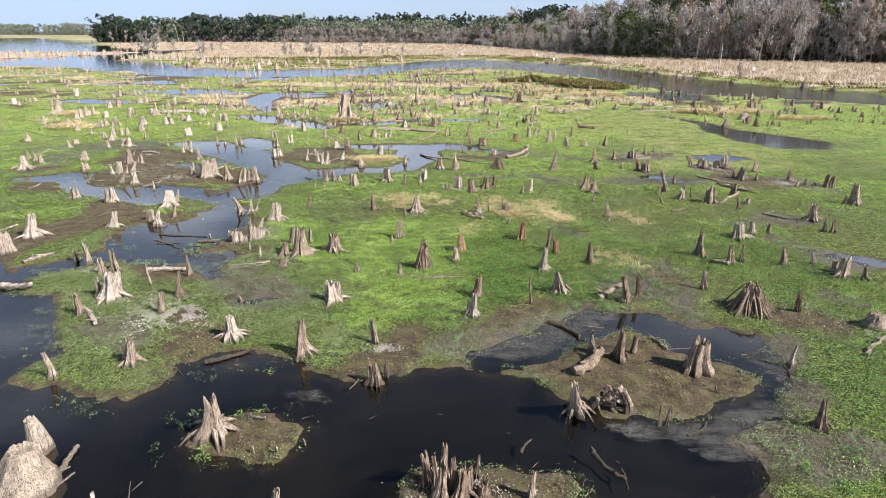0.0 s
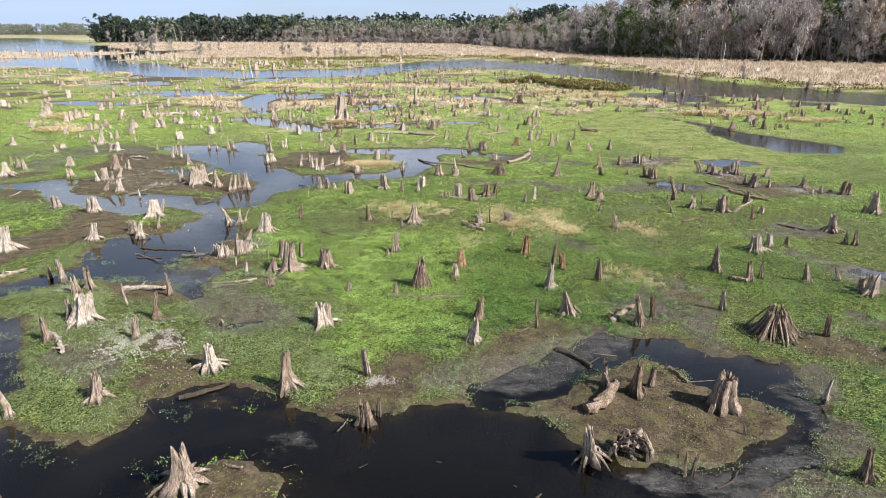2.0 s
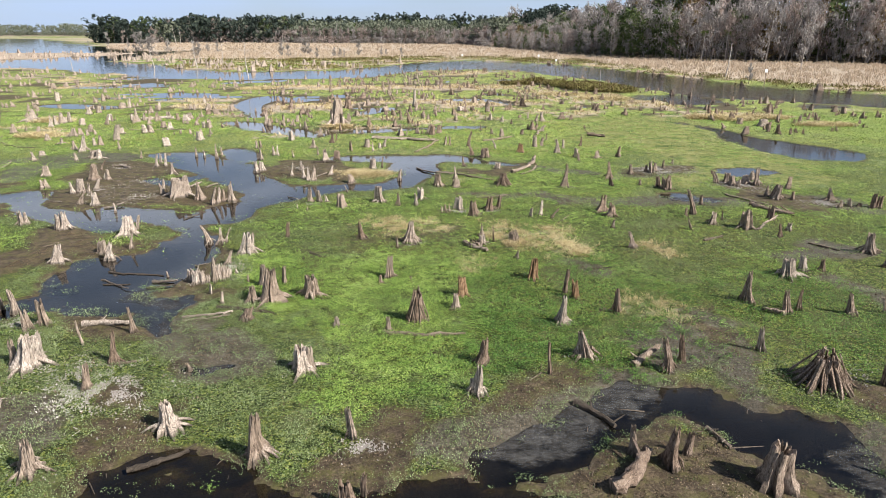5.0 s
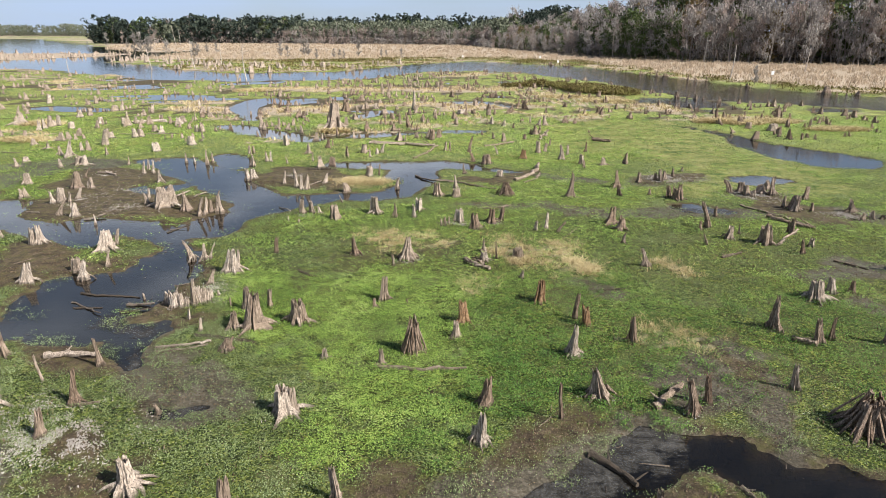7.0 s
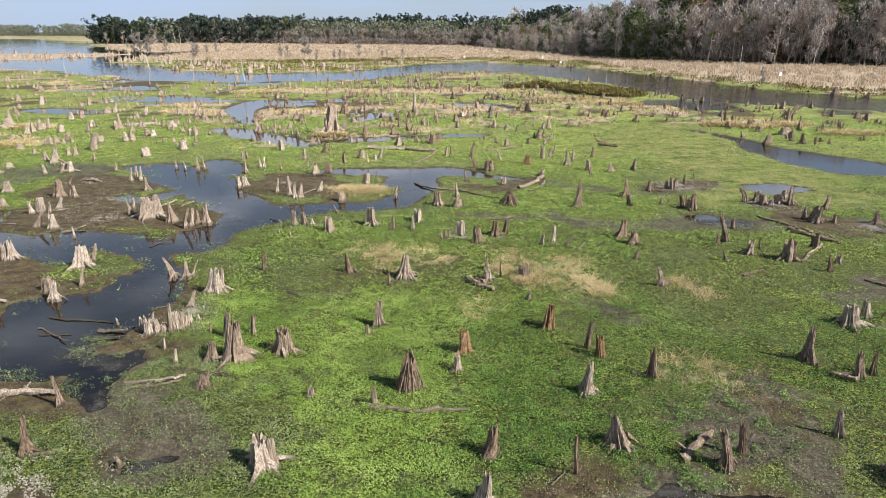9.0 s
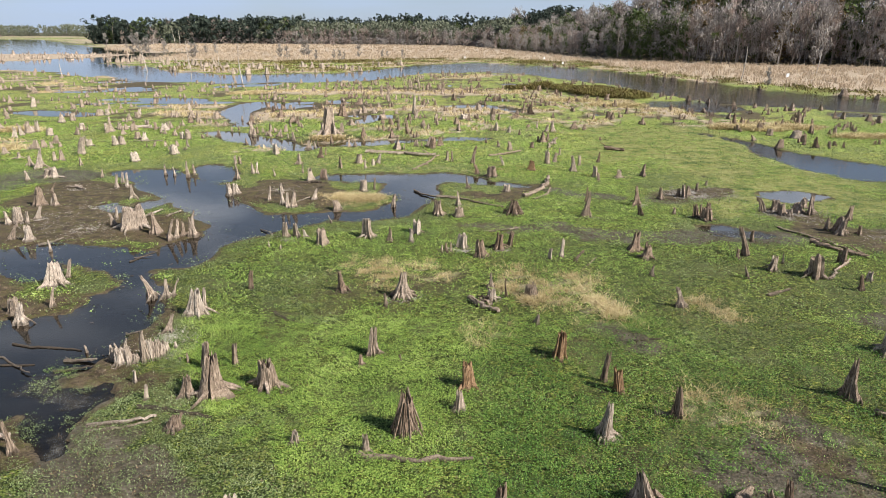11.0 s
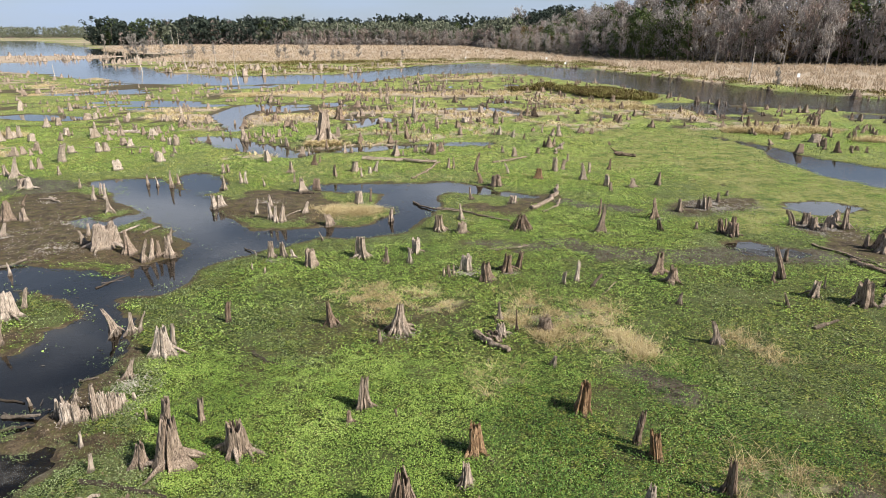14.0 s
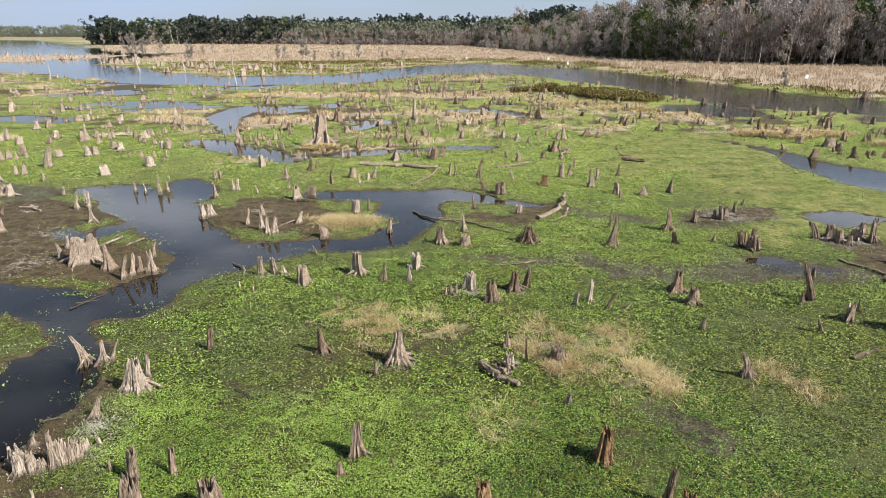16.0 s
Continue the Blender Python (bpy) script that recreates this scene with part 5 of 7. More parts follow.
stump(-44.62, 76.25, [(0, 0, 1, 0.71, 0.26, 0, 2)])
stump(-12.92, 76.57, [(0, 0, 1.25, 1.06, 0.39, 0, 0)])
stump(-20.05, 76.88, [(0, 0, 1.4, 0.59, 0.15, 0, 0)])
stump(-37.86, 77.14, [(0, 0, 1.13, 1.05, 0.53, 0, 4)])
stump(-33.32, 77.37, [(0, 0, 0.98, 0.4, 0.1, -0.01, 0)])
stump(-38.64, 77.43, [(0, 0, 0.94, 1, 0.7, 0, 4)])
stump(-11.68, 77.49, [(0, 0, 1.05, 0.78, 0.59, 0, 0)])
stump(17.04, 78.04, [(0, 0, 0.9, 0.78, 0.39, 0, 2)])
stump(-25.32, 78.16, [(0, 0, 1.64, 0.5, 0.15, 0.08, 0)])
stump(-16.76, 78.29, [(0, 0, 0.83, 0.4, 0.1, -0.12, 0)])
stump(4.61, 78.49, [(0, 0, 1.04, 1.09, 0.79, 0, 2)])
stump(14.74, 78.57, [(0, 0, 1.06, 0.69, 0.49, 0, 0), (-0.1, -2.04, 0.9, 0.38, 0.24, 0, 0)])
stump(-26.84, 78.72, [(0, 0, 0.94, 0.4, 0.1, -0.16, 0)])
stump(-45.23, 78.86, [(0, 0, 0.62, 0.95, 0.54, 0, 0)])
stump(19.72, 79.07, [(0, 0, 1.22, 0.69, 0.25, -0.04, 2)])
stump(-27.90, 79.12, [(0, 0, 1.11, 0.41, 0.15, 0.02, 0)])
stump(-25.01, 79.15, [(0, 0, 1.11, 0.31, 0.15, 0, 0)])
stump(-19.19, 79.32, [(0, 0, 1.15, 0.51, 0.15, -0.08, 0), (0.45, -0.05, 1.27, 0.31, 0.15, 0, 0)])
stump(-14.38, 79.77, [(0, 0, 0.92, 0.26, 0.1, 0.17, 0)])
stump(3.19, 79.78, [(0, 0, 1.09, 0.61, 0.3, -0.23, 2)])
stump(-52.41, 80.81, [(0, 0, 1.17, 1.37, 0.34, 0, 3)])
stump(13.20, 81.14, [(0, 0, 1.62, 0.93, 0.31, -0.33, 0), (1.06, 2.87, 1.18, 0.38, 0.22, 0, 0)])
stump(8.88, 81.65, [(0, 0, 1.07, 1.1, 0.5, 0, 0)], rotten=True)
stump(-41.96, 81.67, [(0, 0, 2.15, 1.11, 0.35, 0.1, 2)])
stump(-8.27, 82.12, [(0, 0, 1.06, 0.27, 0.11, -0.06, 0)])
stump(-10.86, 82.15, [(0, 0, 1.31, 0.53, 0.27, 0, 0)])
stump(-43.78, 82.76, [(0, 0, 1.16, 0.7, 0.28, 0, 2)])
stump(-38.63, 83.04, [(0, 0, 1.01, 0.55, 0.22, 0.09, 0)])
stump(-22.42, 83.81, [(0, 0, 1.08, 0.44, 0.27, 0, 0), (0.32, 0.5, 0.97, 0.44, 0.28, 0, 0)])
stump(6.15, 83.84, [(0, 0, 1.07, 0.32, 0.16, -0.36, 0)])
stump(-15.67, 84.03, [(0, 0, 1.28, 0.77, 0.22, 0, 2)])
stump(-7.22, 84.63, [(0, 0, 1.13, 0.55, 0.27, 0.26, 0), (-0.48, -1.03, 0.74, 0.43, 0.27, 0, 0)])
stump(-9.20, 84.71, [(0, 0, 1.11, 0.99, 0.55, -0.07, 2)])
stump(3.05, 84.81, [(0, 0, 1.97, 0.49, 0.22, 0.29, 0)])
stump(11.07, 84.98, [(0, 0, 1.52, 0.55, 0.44, 0, 0), (0.9, 0.75, 1.1, 0.44, 0.33, 0.15, 0)])
stump(-42.86, 85.46, [(0, 0, 1.1, 0.51, 0.28, 0.07, 0)])
stump(-34.02, 85.52, [(0, 0, 1.07, 1.02, 0.91, 0, 0)])
stump(-42.25, 85.78, [(0, 0, 1.27, 0.66, 0.29, 0, 0)])
stump(16.70, 85.82, [(0, 0, 1.21, 0.44, 0.22, 0.11, 0)])
stump(0.19, 86.02, [(0, 0, 1.16, 0.45, 0.22, 0, 0), (0.5, -0.02, 1.28, 0.34, 0.17, 0, 0)])
stump(-47.53, 86.67, [(0, 0, 0.84, 0.88, 0.29, 0, 2)])
stump(-14.04, 87.99, [(0, 0, 1.24, 0.81, 0.23, 0, 0), (0.29, 1.26, 0.88, 0.24, 0.12, 0, 0)])
stump(-50.96, 89.45, [(0, 0, 0.86, 0.91, 0.38, 0, 0)])
stump(-42.05, 89.48, [(0, 0, 2.1, 0.96, 0.72, 0.54, 0)])
stump(-31.41, 89.69, [(0, 0, 1.14, 0.96, 0.72, 0, 0)])
stump(13.11, 89.78, [(0, 0, 0.99, 0.29, 0.18, 0.11, 0)])
stump(-19.75, 89.94, [(0, 0, 1.32, 1.07, 0.54, 0, 0)])
stump(7.56, 92.77, [(0, 0, 1.2, 0.62, 0.37, 0, 0)])
stump(-16.69, 93.96, [(0, 0, 1.16, 0.82, 0.25, 0, 0), (0.61, 0.53, 0.94, 0.32, 0.13, 0, 0)])
stump(-1.58, 94.01, [(0, 0, 1.39, 1.12, 0.75, 0, 0)])
stump(10.60, 94.73, [(0, 0, 0.73, 0.51, 0.32, 0, 0)])
stump(-44.26, 95.16, [(0, 0, 0.91, 1.04, 0.78, 0, 3)])
stump(-32.05, 95.27, [(0, 0, 0.87, 0.58, 0.19, 0, 0)])
stump(6.48, 95.32, [(0, 0, 0.87, 0.51, 0.25, 0, 0)])
stump(45.70, 95.84, [(0, 0, 1.42, 0.88, 0.31, 0, 0)])
stump(-41.42, 95.91, [(0, 0, 1.25, 1.05, 0.53, 0, 0)])
stump(-40.89, 96.41, [(0, 0, 1.09, 1.07, 0.66, 0, 0)])
stump(45.44, 97.80, [(0, 0, 1.08, 0.52, 0.26, 0, 0)])
stump(13.79, 97.91, [(0, 0, 0.83, 0.59, 0.2, 0.21, 0)])
stump(12.50, 99.11, [(0, 0, 1.41, 1.07, 0.33, 0, 2), (-0.56, 0.53, 0.79, 0.34, 0.2, 0, 0)])
stump(-39.50, 99.92, [(0, 0, 1.13, 1.1, 0.42, 0, 2)])
stump(-34.05, 100.53, [(0, 0, 1.06, 0.85, 0.59, 0, 0)])
stump(-40.73, 100.72, [(0, 0, 0.99, 0.97, 0.56, 0, 0)])
stump(-34.94, 100.75, [(0, 0, 1, 0.69, 0.56, 0, 0)])
stump(40.56, 101.09, [(0, 0, 0.84, 0.81, 0.2, -0.42, 0)])
stump(-21.16, 101.70, [(0, 0, 0.75, 0.28, 0.14, 0, 0)])
stump(-11.20, 102.01, [(0, 0, 0.94, 0.69, 0.56, 0, 0)])
stump(-15.80, 102.50, [(0, 0, 4.3, 2.4, 1.15, 0, 5), (-0.75, -0.5, 2.5, 1.0, 0.4, 0, 0), (0.85, -0.5, 2.2, 0.9, 0.35, 0, 0)])
stump(47.10, 103.01, [(0, 0, 1.1, 1.64, 1.23, 0, 0)])
stump(-54.07, 103.32, [(0, 0, 1.09, 1.01, 0.87, 0, 0)])
stump(-58.02, 103.32, [(0, 0, 1.69, 0.88, 0.35, 0, 0), (-0.22, 2.08, 1.71, 1.25, 0.54, 0, 0), (0.21, 3.35, 1.74, 0.91, 0.45, 0, 0), (0.46, -1.95, 1.5, 0.69, 0.34, 0, 0)])
stump(-36.96, 103.53, [(0, 0, 0.97, 0.58, 0.22, 0, 0)])
stump(-23.98, 103.78, [(0, 0, 0.75, 0.57, 0.14, -0.29, 0)])
stump(-5.34, 105.00, [(0, 0, 0.98, 0.58, 0.22, -0.27, 0), (0.43, -0.03, 0.91, 0.43, 0.14, 0.3, 0)])
stump(-27.02, 105.13, [(0, 0, 1.97, 1.01, 0.43, 0, 0)])
stump(44.80, 105.67, [(0, 0, 0.95, 1, 0.71, 0, 0)])
stump(-58.32, 105.90, [(0, 0, 0.97, 1.19, 0.75, 0, 0)])
stump(8.85, 106.59, [(0, 0, 1.14, 0.59, 0.29, 0, 0)])
stump(-63.66, 106.94, [(0, 0, 2.06, 2.18, 0.55, 0, 2)])
stump(-47.54, 106.98, [(0, 0, 2.17, 1.45, 0.36, 0, 0), (0.26, 1.96, 1.24, 0.93, 0.37, 0, 0), (-1.26, 1.12, 1.06, 0.56, 0.37, 0, 0)])
stump(15.16, 108.11, [(0, 0, 1.59, 0.75, 0.37, 0, 0), (-0.82, 0.03, 1.07, 0.9, 0.3, 0.24, 0), (-1.9, 2.21, 1.27, 0.38, 0.23, 0, 0)])
stump(-40.57, 108.44, [(0, 0, 1.13, 1.3, 0.56, 0, 0), (0.38, 0.51, 1.16, 0.56, 0.28, 0, 0)])
stump(-6.85, 108.57, [(0, 0, 1.17, 0.6, 0.38, 0, 0)])
stump(-42.06, 108.83, [(0, 0, 1.18, 0.62, 0.31, 0, 0)])
stump(55.72, 108.90, [(0, 0, 1.08, 0.74, 0.29, 0, 0)])
stump(7.20, 108.92, [(0, 0, 1.3, 0.9, 0.3, 0, 0)])
stump(-52.79, 108.96, [(0, 0, 1.04, 1.3, 0.65, 0, 0)])
stump(1.79, 109.25, [(0, 0, 1.09, 0.76, 0.45, 0, 0)])
stump(-3.40, 110.59, [(0, 0, 0.88, 0.77, 0.38, 0, 0), (0.88, -1.04, 0.73, 0.45, 0.23, 0, 0)])
stump(43.21, 113.50, [(0, 0, 2.14, 0.78, 0.39, 0, 0)])
stump(-14.39, 113.54, [(0, 0, 0.97, 1.27, 0.4, 0, 0)])
stump(55.44, 114.73, [(0, 0, 1.07, 0.62, 0.31, 0, 0)])
stump(54.19, 116.34, [(0, 0, 1.72, 0.79, 0.4, 0, 0)])
stump(-60.13, 116.53, [(0, 0, 1.31, 1.39, 0.59, 0, 0)])
stump(-59.29, 118.09, [(0, 0, 1.29, 1.02, 0.68, 0, 0)])
stump(-72.25, 119.49, [(0, 0, 1.27, 0.61, 0.31, 0, 0), (1, 0.95, 0.97, 0.82, 0.31, 0, 0)])
stump(7.50, 120.59, [(0, 0, 1.05, 1.02, 0.85, 0, 0)])
stump(-81.04, 122.23, [(0, 0, 1.17, 1.46, 0.83, 0, 0), (2.19, -1.93, 0.97, 0.82, 0.41, 0, 0)])
stump(-10.54, 122.36, [(0, 0, 0.86, 2.07, 1.03, 0, 0)])
stump(2.87, 122.62, [(0, 0, 0.86, 2.07, 1.03, 0, 0)])
stump(26.67, 122.85, [(0, 0, 1.23, 1.21, 0.86, 0, 0)])
stump(-17.56, 125.28, [(0, 0, 1.96, 1.61, 0.89, 0, 0)])
stump(-58.64, 125.40, [(0, 0, 0.99, 1.49, 0.85, 0, 0), (1.16, -0.22, 1.12, 0.64, 0.43, 0, 0)])
stump(-57.86, 126.25, [(0, 0, 1.04, 0.73, 0.37, 0, 0)])
stump(-52.41, 126.36, [(0, 0, 1.05, 0.73, 0.45, 0, 0)])
stump(-5.53, 128.81, [(0, 0, 3.38, 1.2, 0.37, -0.06, 0)])
stump(14.54, 129.18, [(0, 0, 1.86, 1.11, 0.46, 0, 0)])
stump(-12.70, 129.34, [(0, 0, 1.05, 1.11, 0.28, 0, 0)])
stump(5.59, 130.47, [(0, 0, 1.42, 1.3, 0.74, 0, 0)])
stump(53.59, 130.48, [(0, 0, 0.8, 0.46, 0.19, -0.32, 0)])
stump(-46.66, 133.06, [(0, 0, 1.48, 0.97, 0.29, 0, 0)])
stump(62.57, 134.57, [(0, 0, 1.55, 1.32, 0.47, 0, 0)])
stump(58.55, 135.82, [(0, 0, 1.22, 0.58, 0.38, 0, 0)])
stump(-77.53, 137.27, [(0, 0, 1.74, 1.02, 0.61, 0, 0)])
stump(-68.50, 137.45, [(0, 0, 1.54, 1.02, 0.61, 0, 0)])
stump(9.59, 149.98, [(0, 0, 1.04, 1.09, 0.54, 0, 0)])
stump(1.37, 151.91, [(0, 0, 1.48, 1.33, 0.56, 0, 0)])
stump(-14.99, 163.85, [(0, 0, 1.75, 0.98, 0.49, 0, 0)])

log(-11.74, 17.48, -11.45, 17.98, 0.05, 0.10)
log(-11.99, 17.75, -12.07, 19.32, 0.10, 0.10)
log(5.95, 18.42, 5.88, 17.42, 0.03, 0.05)
log(2.77, 19.19, 3.23, 19.91, 0.05, 0.03)
log(5.16, 19.45, 5.91, 17.90, 0.08, 0.00)
log(8.71, 20.25, 9.65, 20.93, 0.04, 0.08)
log(-6.91, 21.19, -6.21, 20.92, 0.06, 0.10)
log(-3.51, 23.08, -3.20, 24.02, 0.03, 0.12)
log(5.47, 24.19, 6.97, 25.83, 0.26, 0.20)
log(-9.94, 25.15, -8.33, 26.18, 0.10, 0.03)
log(18.40, 25.83, 20.11, 27.26, 0.10, 0.20)
log(9.62, 27.54, 10.01, 26.36, 0.10, 0.05)
log(5.23, 29.21, 6.42, 27.62, 0.13, 0.05)
log(-17.89, 30.35, -16.20, 28.38, 0.13, 0.15)
log(8.26, 31.91, 9.66, 33.07, 0.17, 0.30)
log(-13.67, 31.93, -12.84, 32.09, 0.07, 0.05)
log(-24.04, 33.29, -22.33, 33.32, 0.20, 0.10)
log(-2.61, 34.88, 1.24, 34.77, 0.10, 0.05)
log(-17.09, 35.62, -14.86, 35.66, 0.16, 0.12)
log(-12.51, 36.12, -10.37, 36.72, 0.07, 0.08)
log(-12.63, 36.51, -10.30, 36.94, 0.09, 0.14)
log(-25.15, 36.95, -24.18, 38.50, 0.14, 0.08)
log(8.13, 37.56, 8.84, 37.37, 0.10, 0.05)
log(16.43, 37.72, 17.07, 36.96, 0.14, 0.15)
log(-11.35, 37.76, -8.23, 37.01, 0.09, 0.02)
log(-16.21, 40.43, -14.67, 40.80, 0.06, 0.08)
log(-13.61, 40.50, -13.81, 41.16, 0.04, 0.10)
log(-18.88, 40.99, -17.38, 41.01, 0.05, 0.00)
log(-16.27, 41.37, -14.83, 41.33, 0.08, 0.12)
log(-19.31, 41.71, -17.08, 40.25, 0.05, 0.10)
log(-30.70, 42.80, -30.16, 44.28, 0.10, 0.15)
log(-19.55, 42.88, -16.04, 42.35, 0.06, 0.00)
log(9.04, 43.47, 10.32, 43.66, 0.05, 0.00)
log(-14.84, 43.94, -14.04, 44.01, 0.05, 0.10)
log(-0.39, 43.98, 0.23, 43.75, 0.05, 0.00)
log(-8.40, 46.29, -5.80, 45.11, 0.08, -0.02)
log(24.71, 48.16, 25.62, 46.81, 0.06, 0.02)
log(1.53, 48.25, 2.91, 46.32, 0.17, 0.12)
tangle(2.35, 47.7, 0.75, 0.45, 9)
log(24.43, 48.35, 25.20, 47.17, 0.08, 0.10)
log(17.74, 48.88, 19.28, 49.67, 0.10, 0.05)
log(22.42, 51.38, 25.15, 53.97, 0.08, 0.30)
log(8.44, 52.86, 9.55, 54.23, 0.04, 0.25)
log(-19.43, 53.87, -18.61, 56.00, 0.06, -0.03)
log(-36.60, 55.74, -36.13, 56.71, 0.06, 0.20)
log(-27.04, 56.98, -25.92, 58.01, 0.08, 0.15)
log(24.98, 58.14, 26.98, 55.00, 0.22, 0.05)
log(-32.55, 58.77, -31.23, 58.37, 0.07, 0.10)
log(2.89, 60.27, 5.55, 61.02, 0.08, 0.10)
log(-13.20, 60.71, -11.67, 58.26, 0.05, 0.30)
log(24.35, 61.51, 26.70, 55.92, 0.10, 0.10)
log(-23.27, 63.28, -22.12, 64.98, 0.08, 0.25)
log(-21.28, 63.66, -20.74, 65.13, 0.08, 0.10)
log(-12.33, 68.11, -11.44, 69.43, 0.06, 0.15)
log(2.18, 68.86, 4.80, 66.71, 0.11, 0.10)
log(7.68, 69.56, 9.60, 72.90, 0.10, 0.20)
log(7.05, 70.25, 10.00, 77.21, 0.20, 0.30)
log(-0.68, 70.59, 2.18, 68.86, 0.11, 0.10)
log(-45.49, 72.10, -46.49, 75.42, 0.08, 0.10)
log(-2.79, 72.70, 1.02, 69.19, 0.08, 0.15)
log(-34.54, 73.25, -32.82, 72.94, 0.10, 0.15)
log(-33.95, 73.80, -32.02, 71.88, 0.10, 0.15)
log(-13.89, 75.36, -11.52, 75.41, 0.14, 0.00)
log(-3.35, 81.38, -0.86, 88.23, 0.12, 0.25)
log(4.99, 89.14, 8.79, 91.58, 0.14, 0.20)
log(-9.36, 90.87, -1.16, 88.39, 0.26, 0.15)
log(-59.02, 92.28, -49.31, 83.47, 0.08, 0.05)
log(19.40, 94.15, 21.41, 92.90, 0.30, 0.05)
log(12.60, 94.52, 14.48, 99.88, 0.14, 0.50)
log(-44.97, 98.59, -36.62, 98.71, 0.08, 0.10)
log(-48.28, 110.01, -43.60, 111.11, 0.25, 0.20)
log(-47.26, 110.85, -41.36, 110.20, 0.16, 0.10)


def pack(pieces):
    vs, fs, base = [], [], 0
    for v, f in pieces:
        vs.append(v)
        fs.append(np.asarray(f) + base)
        base += len(v)
    return np.concatenate(vs), np.concatenate(fs)


def quads(name, vf, material):
    return mesh_of(name, vf[0], vf[1], material)


# ---- stumps too many to count, over the far marsh ----
def joined(name, pieces, material, label, category):
    """One object out of many small shells."""
    vs, fs, base = [], [], 0
    for v, f in pieces:
        vs.append(v)
        fs += [tuple(i + base for i in face) for face in f]
        base += len(v)
    ob = new(name, solid(name, np.concatenate(vs), fs, material))
    return tagged(ob, label, category, kind="stuff")


def far_stumps(name, count, box, keep, material, label, size=(0.45, 1.3)):
    g = np.random.default_rng(len(name))
    pieces = []
    while len(pieces) < count:
        x, y = g.uniform(box[0], box[1]), g.uniform(box[2], box[3])
        if not keep(x, y):
            continue
        for k in range(int(g.integers(1, 4))):
            h = g.uniform(*size) * (0.7 if k else 1)
            wb = h * g.uniform(0.5, 1.2)
            v, f = shell(h, wb, wb * g.uniform(0.2, 0.55), g.normal() * 0.1 * h, 7, 3, int(g.integers(1e6)))
            pieces.append((v + np.array([x + k * g.normal() * 0.8, y + k * g.normal() * 0.5, max(at1("z", x, y), 0)]), f))
    return joined(name, pieces, material, label, "tree stumps")


def marsh(x, y):
    return abs(x) < 0.75 * (y + 5) and y < along(NEAR_BANK, x) - 3 and at1("d", x, y) > -0.5 and at1("lawn", x, y) < 0.5 and 88 < y


far_stumps("stump_field_pale", 1000, (-170, 0, 92, 255), lambda x, y: marsh(x, y), GREY, "many pale broken cypress stumps over the far marsh")
far_stumps("stump_field_grey", 900, (-40, 95, 95, 255), lambda x, y: marsh(x, y), BROWN, "many brown broken cypress stumps over the far marsh")
far_stumps("stump_bank_pale", 520, (-330, -20, 225, 420), lambda x, y: -2 < y - along(FAR_BANK, x) < 45 and at1("d", x, y) > -0.3, PALE, "pale dead stumps along the far river bank", (0.8, 2.6))
far_stumps("stump_spit_pale", 260, (-330, -198, 310, 430), lambda x, y: at1("d", x, y) > -0.3, PALE, "pale dead stumps crowded on a low spit", (0.9, 2.4))
far_stumps("stump_bank_brown", 70, (40, 130, 130, 330), lambda x, y: -1 < y - along(FAR_BANK, x) < 8 and at1("d", x, y) > -0.3, BROWN, "dark stumps along the reedy river bank", (0.6, 1.8))


# straw mounds: x, y, half widths and number of blades
MOUNDS = ((-8.0, 69.4, 1.9, 1.3, 3400), (-6.4, 69.6, 1.6, 1.2, 2200), (4.9, 48.0, 0.8, 0.6, 900), (8.2, 47.9, 0.7, 0.5, 700), (8.8, 46.2, 0.7, 0.6, 700))
FAR_MOUNDS = ((-15.6, 100.7, 2.2, 1.2, 1800), (42.0, 112, 3.2, 1.8, 1800), (46.0, 110.5, 3.5, 1.8, 1800), (51.5, 112, 4.0, 1.8, 1800), (57.0, 104, 4.5, 1.8, 1500), (-54, 92.5, 3.0, 1.8, 1400), (-61, 107.5, 3.5, 2.0, 1400), (-45.8, 164, 4.5, 2.5, 1000), (26, 152, 6, 3, 1500), (33, 143, 6, 2.5, 1500))

# ---- leaves, grass, reeds, chips ----
def leaves_at(name, x, y, g, size, material, label, category, tilt=0.45, rise=(0.02, 0.10), corners=3, mound=0.0):
    """Small leaves at the places, each of so many corners."""
    n = len(x)
    z = np.maximum(at("z", x, y), 0.0) + g.uniform(*rise, n) + mound * np.clip(0.4 + fbm(x * 1.7, y * 1.7, 207), 0, 1)
    a = g.uniform(0, 2 * np.pi, n)
    r = g.uniform(*size, n)
    nx, ny = g.normal(size=n) * tilt, g.normal(size=n) * tilt
    u = np.stack([np.cos(a), np.sin(a), -(np.cos(a) * nx + np.sin(a) * ny)], -1) * r[:, None]
    v = np.stack([-np.sin(a), np.cos(a), -(-np.sin(a) * nx + np.cos(a) * ny)], -1) * r[:, None]
    c = np.stack([x, y, z], -1)
    turns = [2 * np.pi * k / corners for k in range(corners)]
    verts = np.stack([c + u * math.cos(q) * 1.1 + v * math.sin(q) for q in turns], 1).reshape(-1, 3)
    ob = new(name, mesh_of(name, verts, np.arange(corners * n).reshape(n, corners), material))
    return tagged(ob, label, category, kind="stuff")


def scatter_leaves(name, box, count, keep, size, material, label, category, tilt=0.45, rise=(0.02, 0.10), seed=1, corners=3, mound=0.0):
    """Small leaves over the ground, where keep() says."""
    g = np.random.default_rng(seed)
    x, y = g.uniform(box[0], box[1], count), g.uniform(box[2], box[3], count)
    ok = g.uniform(size=count) < keep(x, y)
    return leaves_at(name, x[ok], y[ok], g, size, material, label, category, tilt, rise, corners, mound)


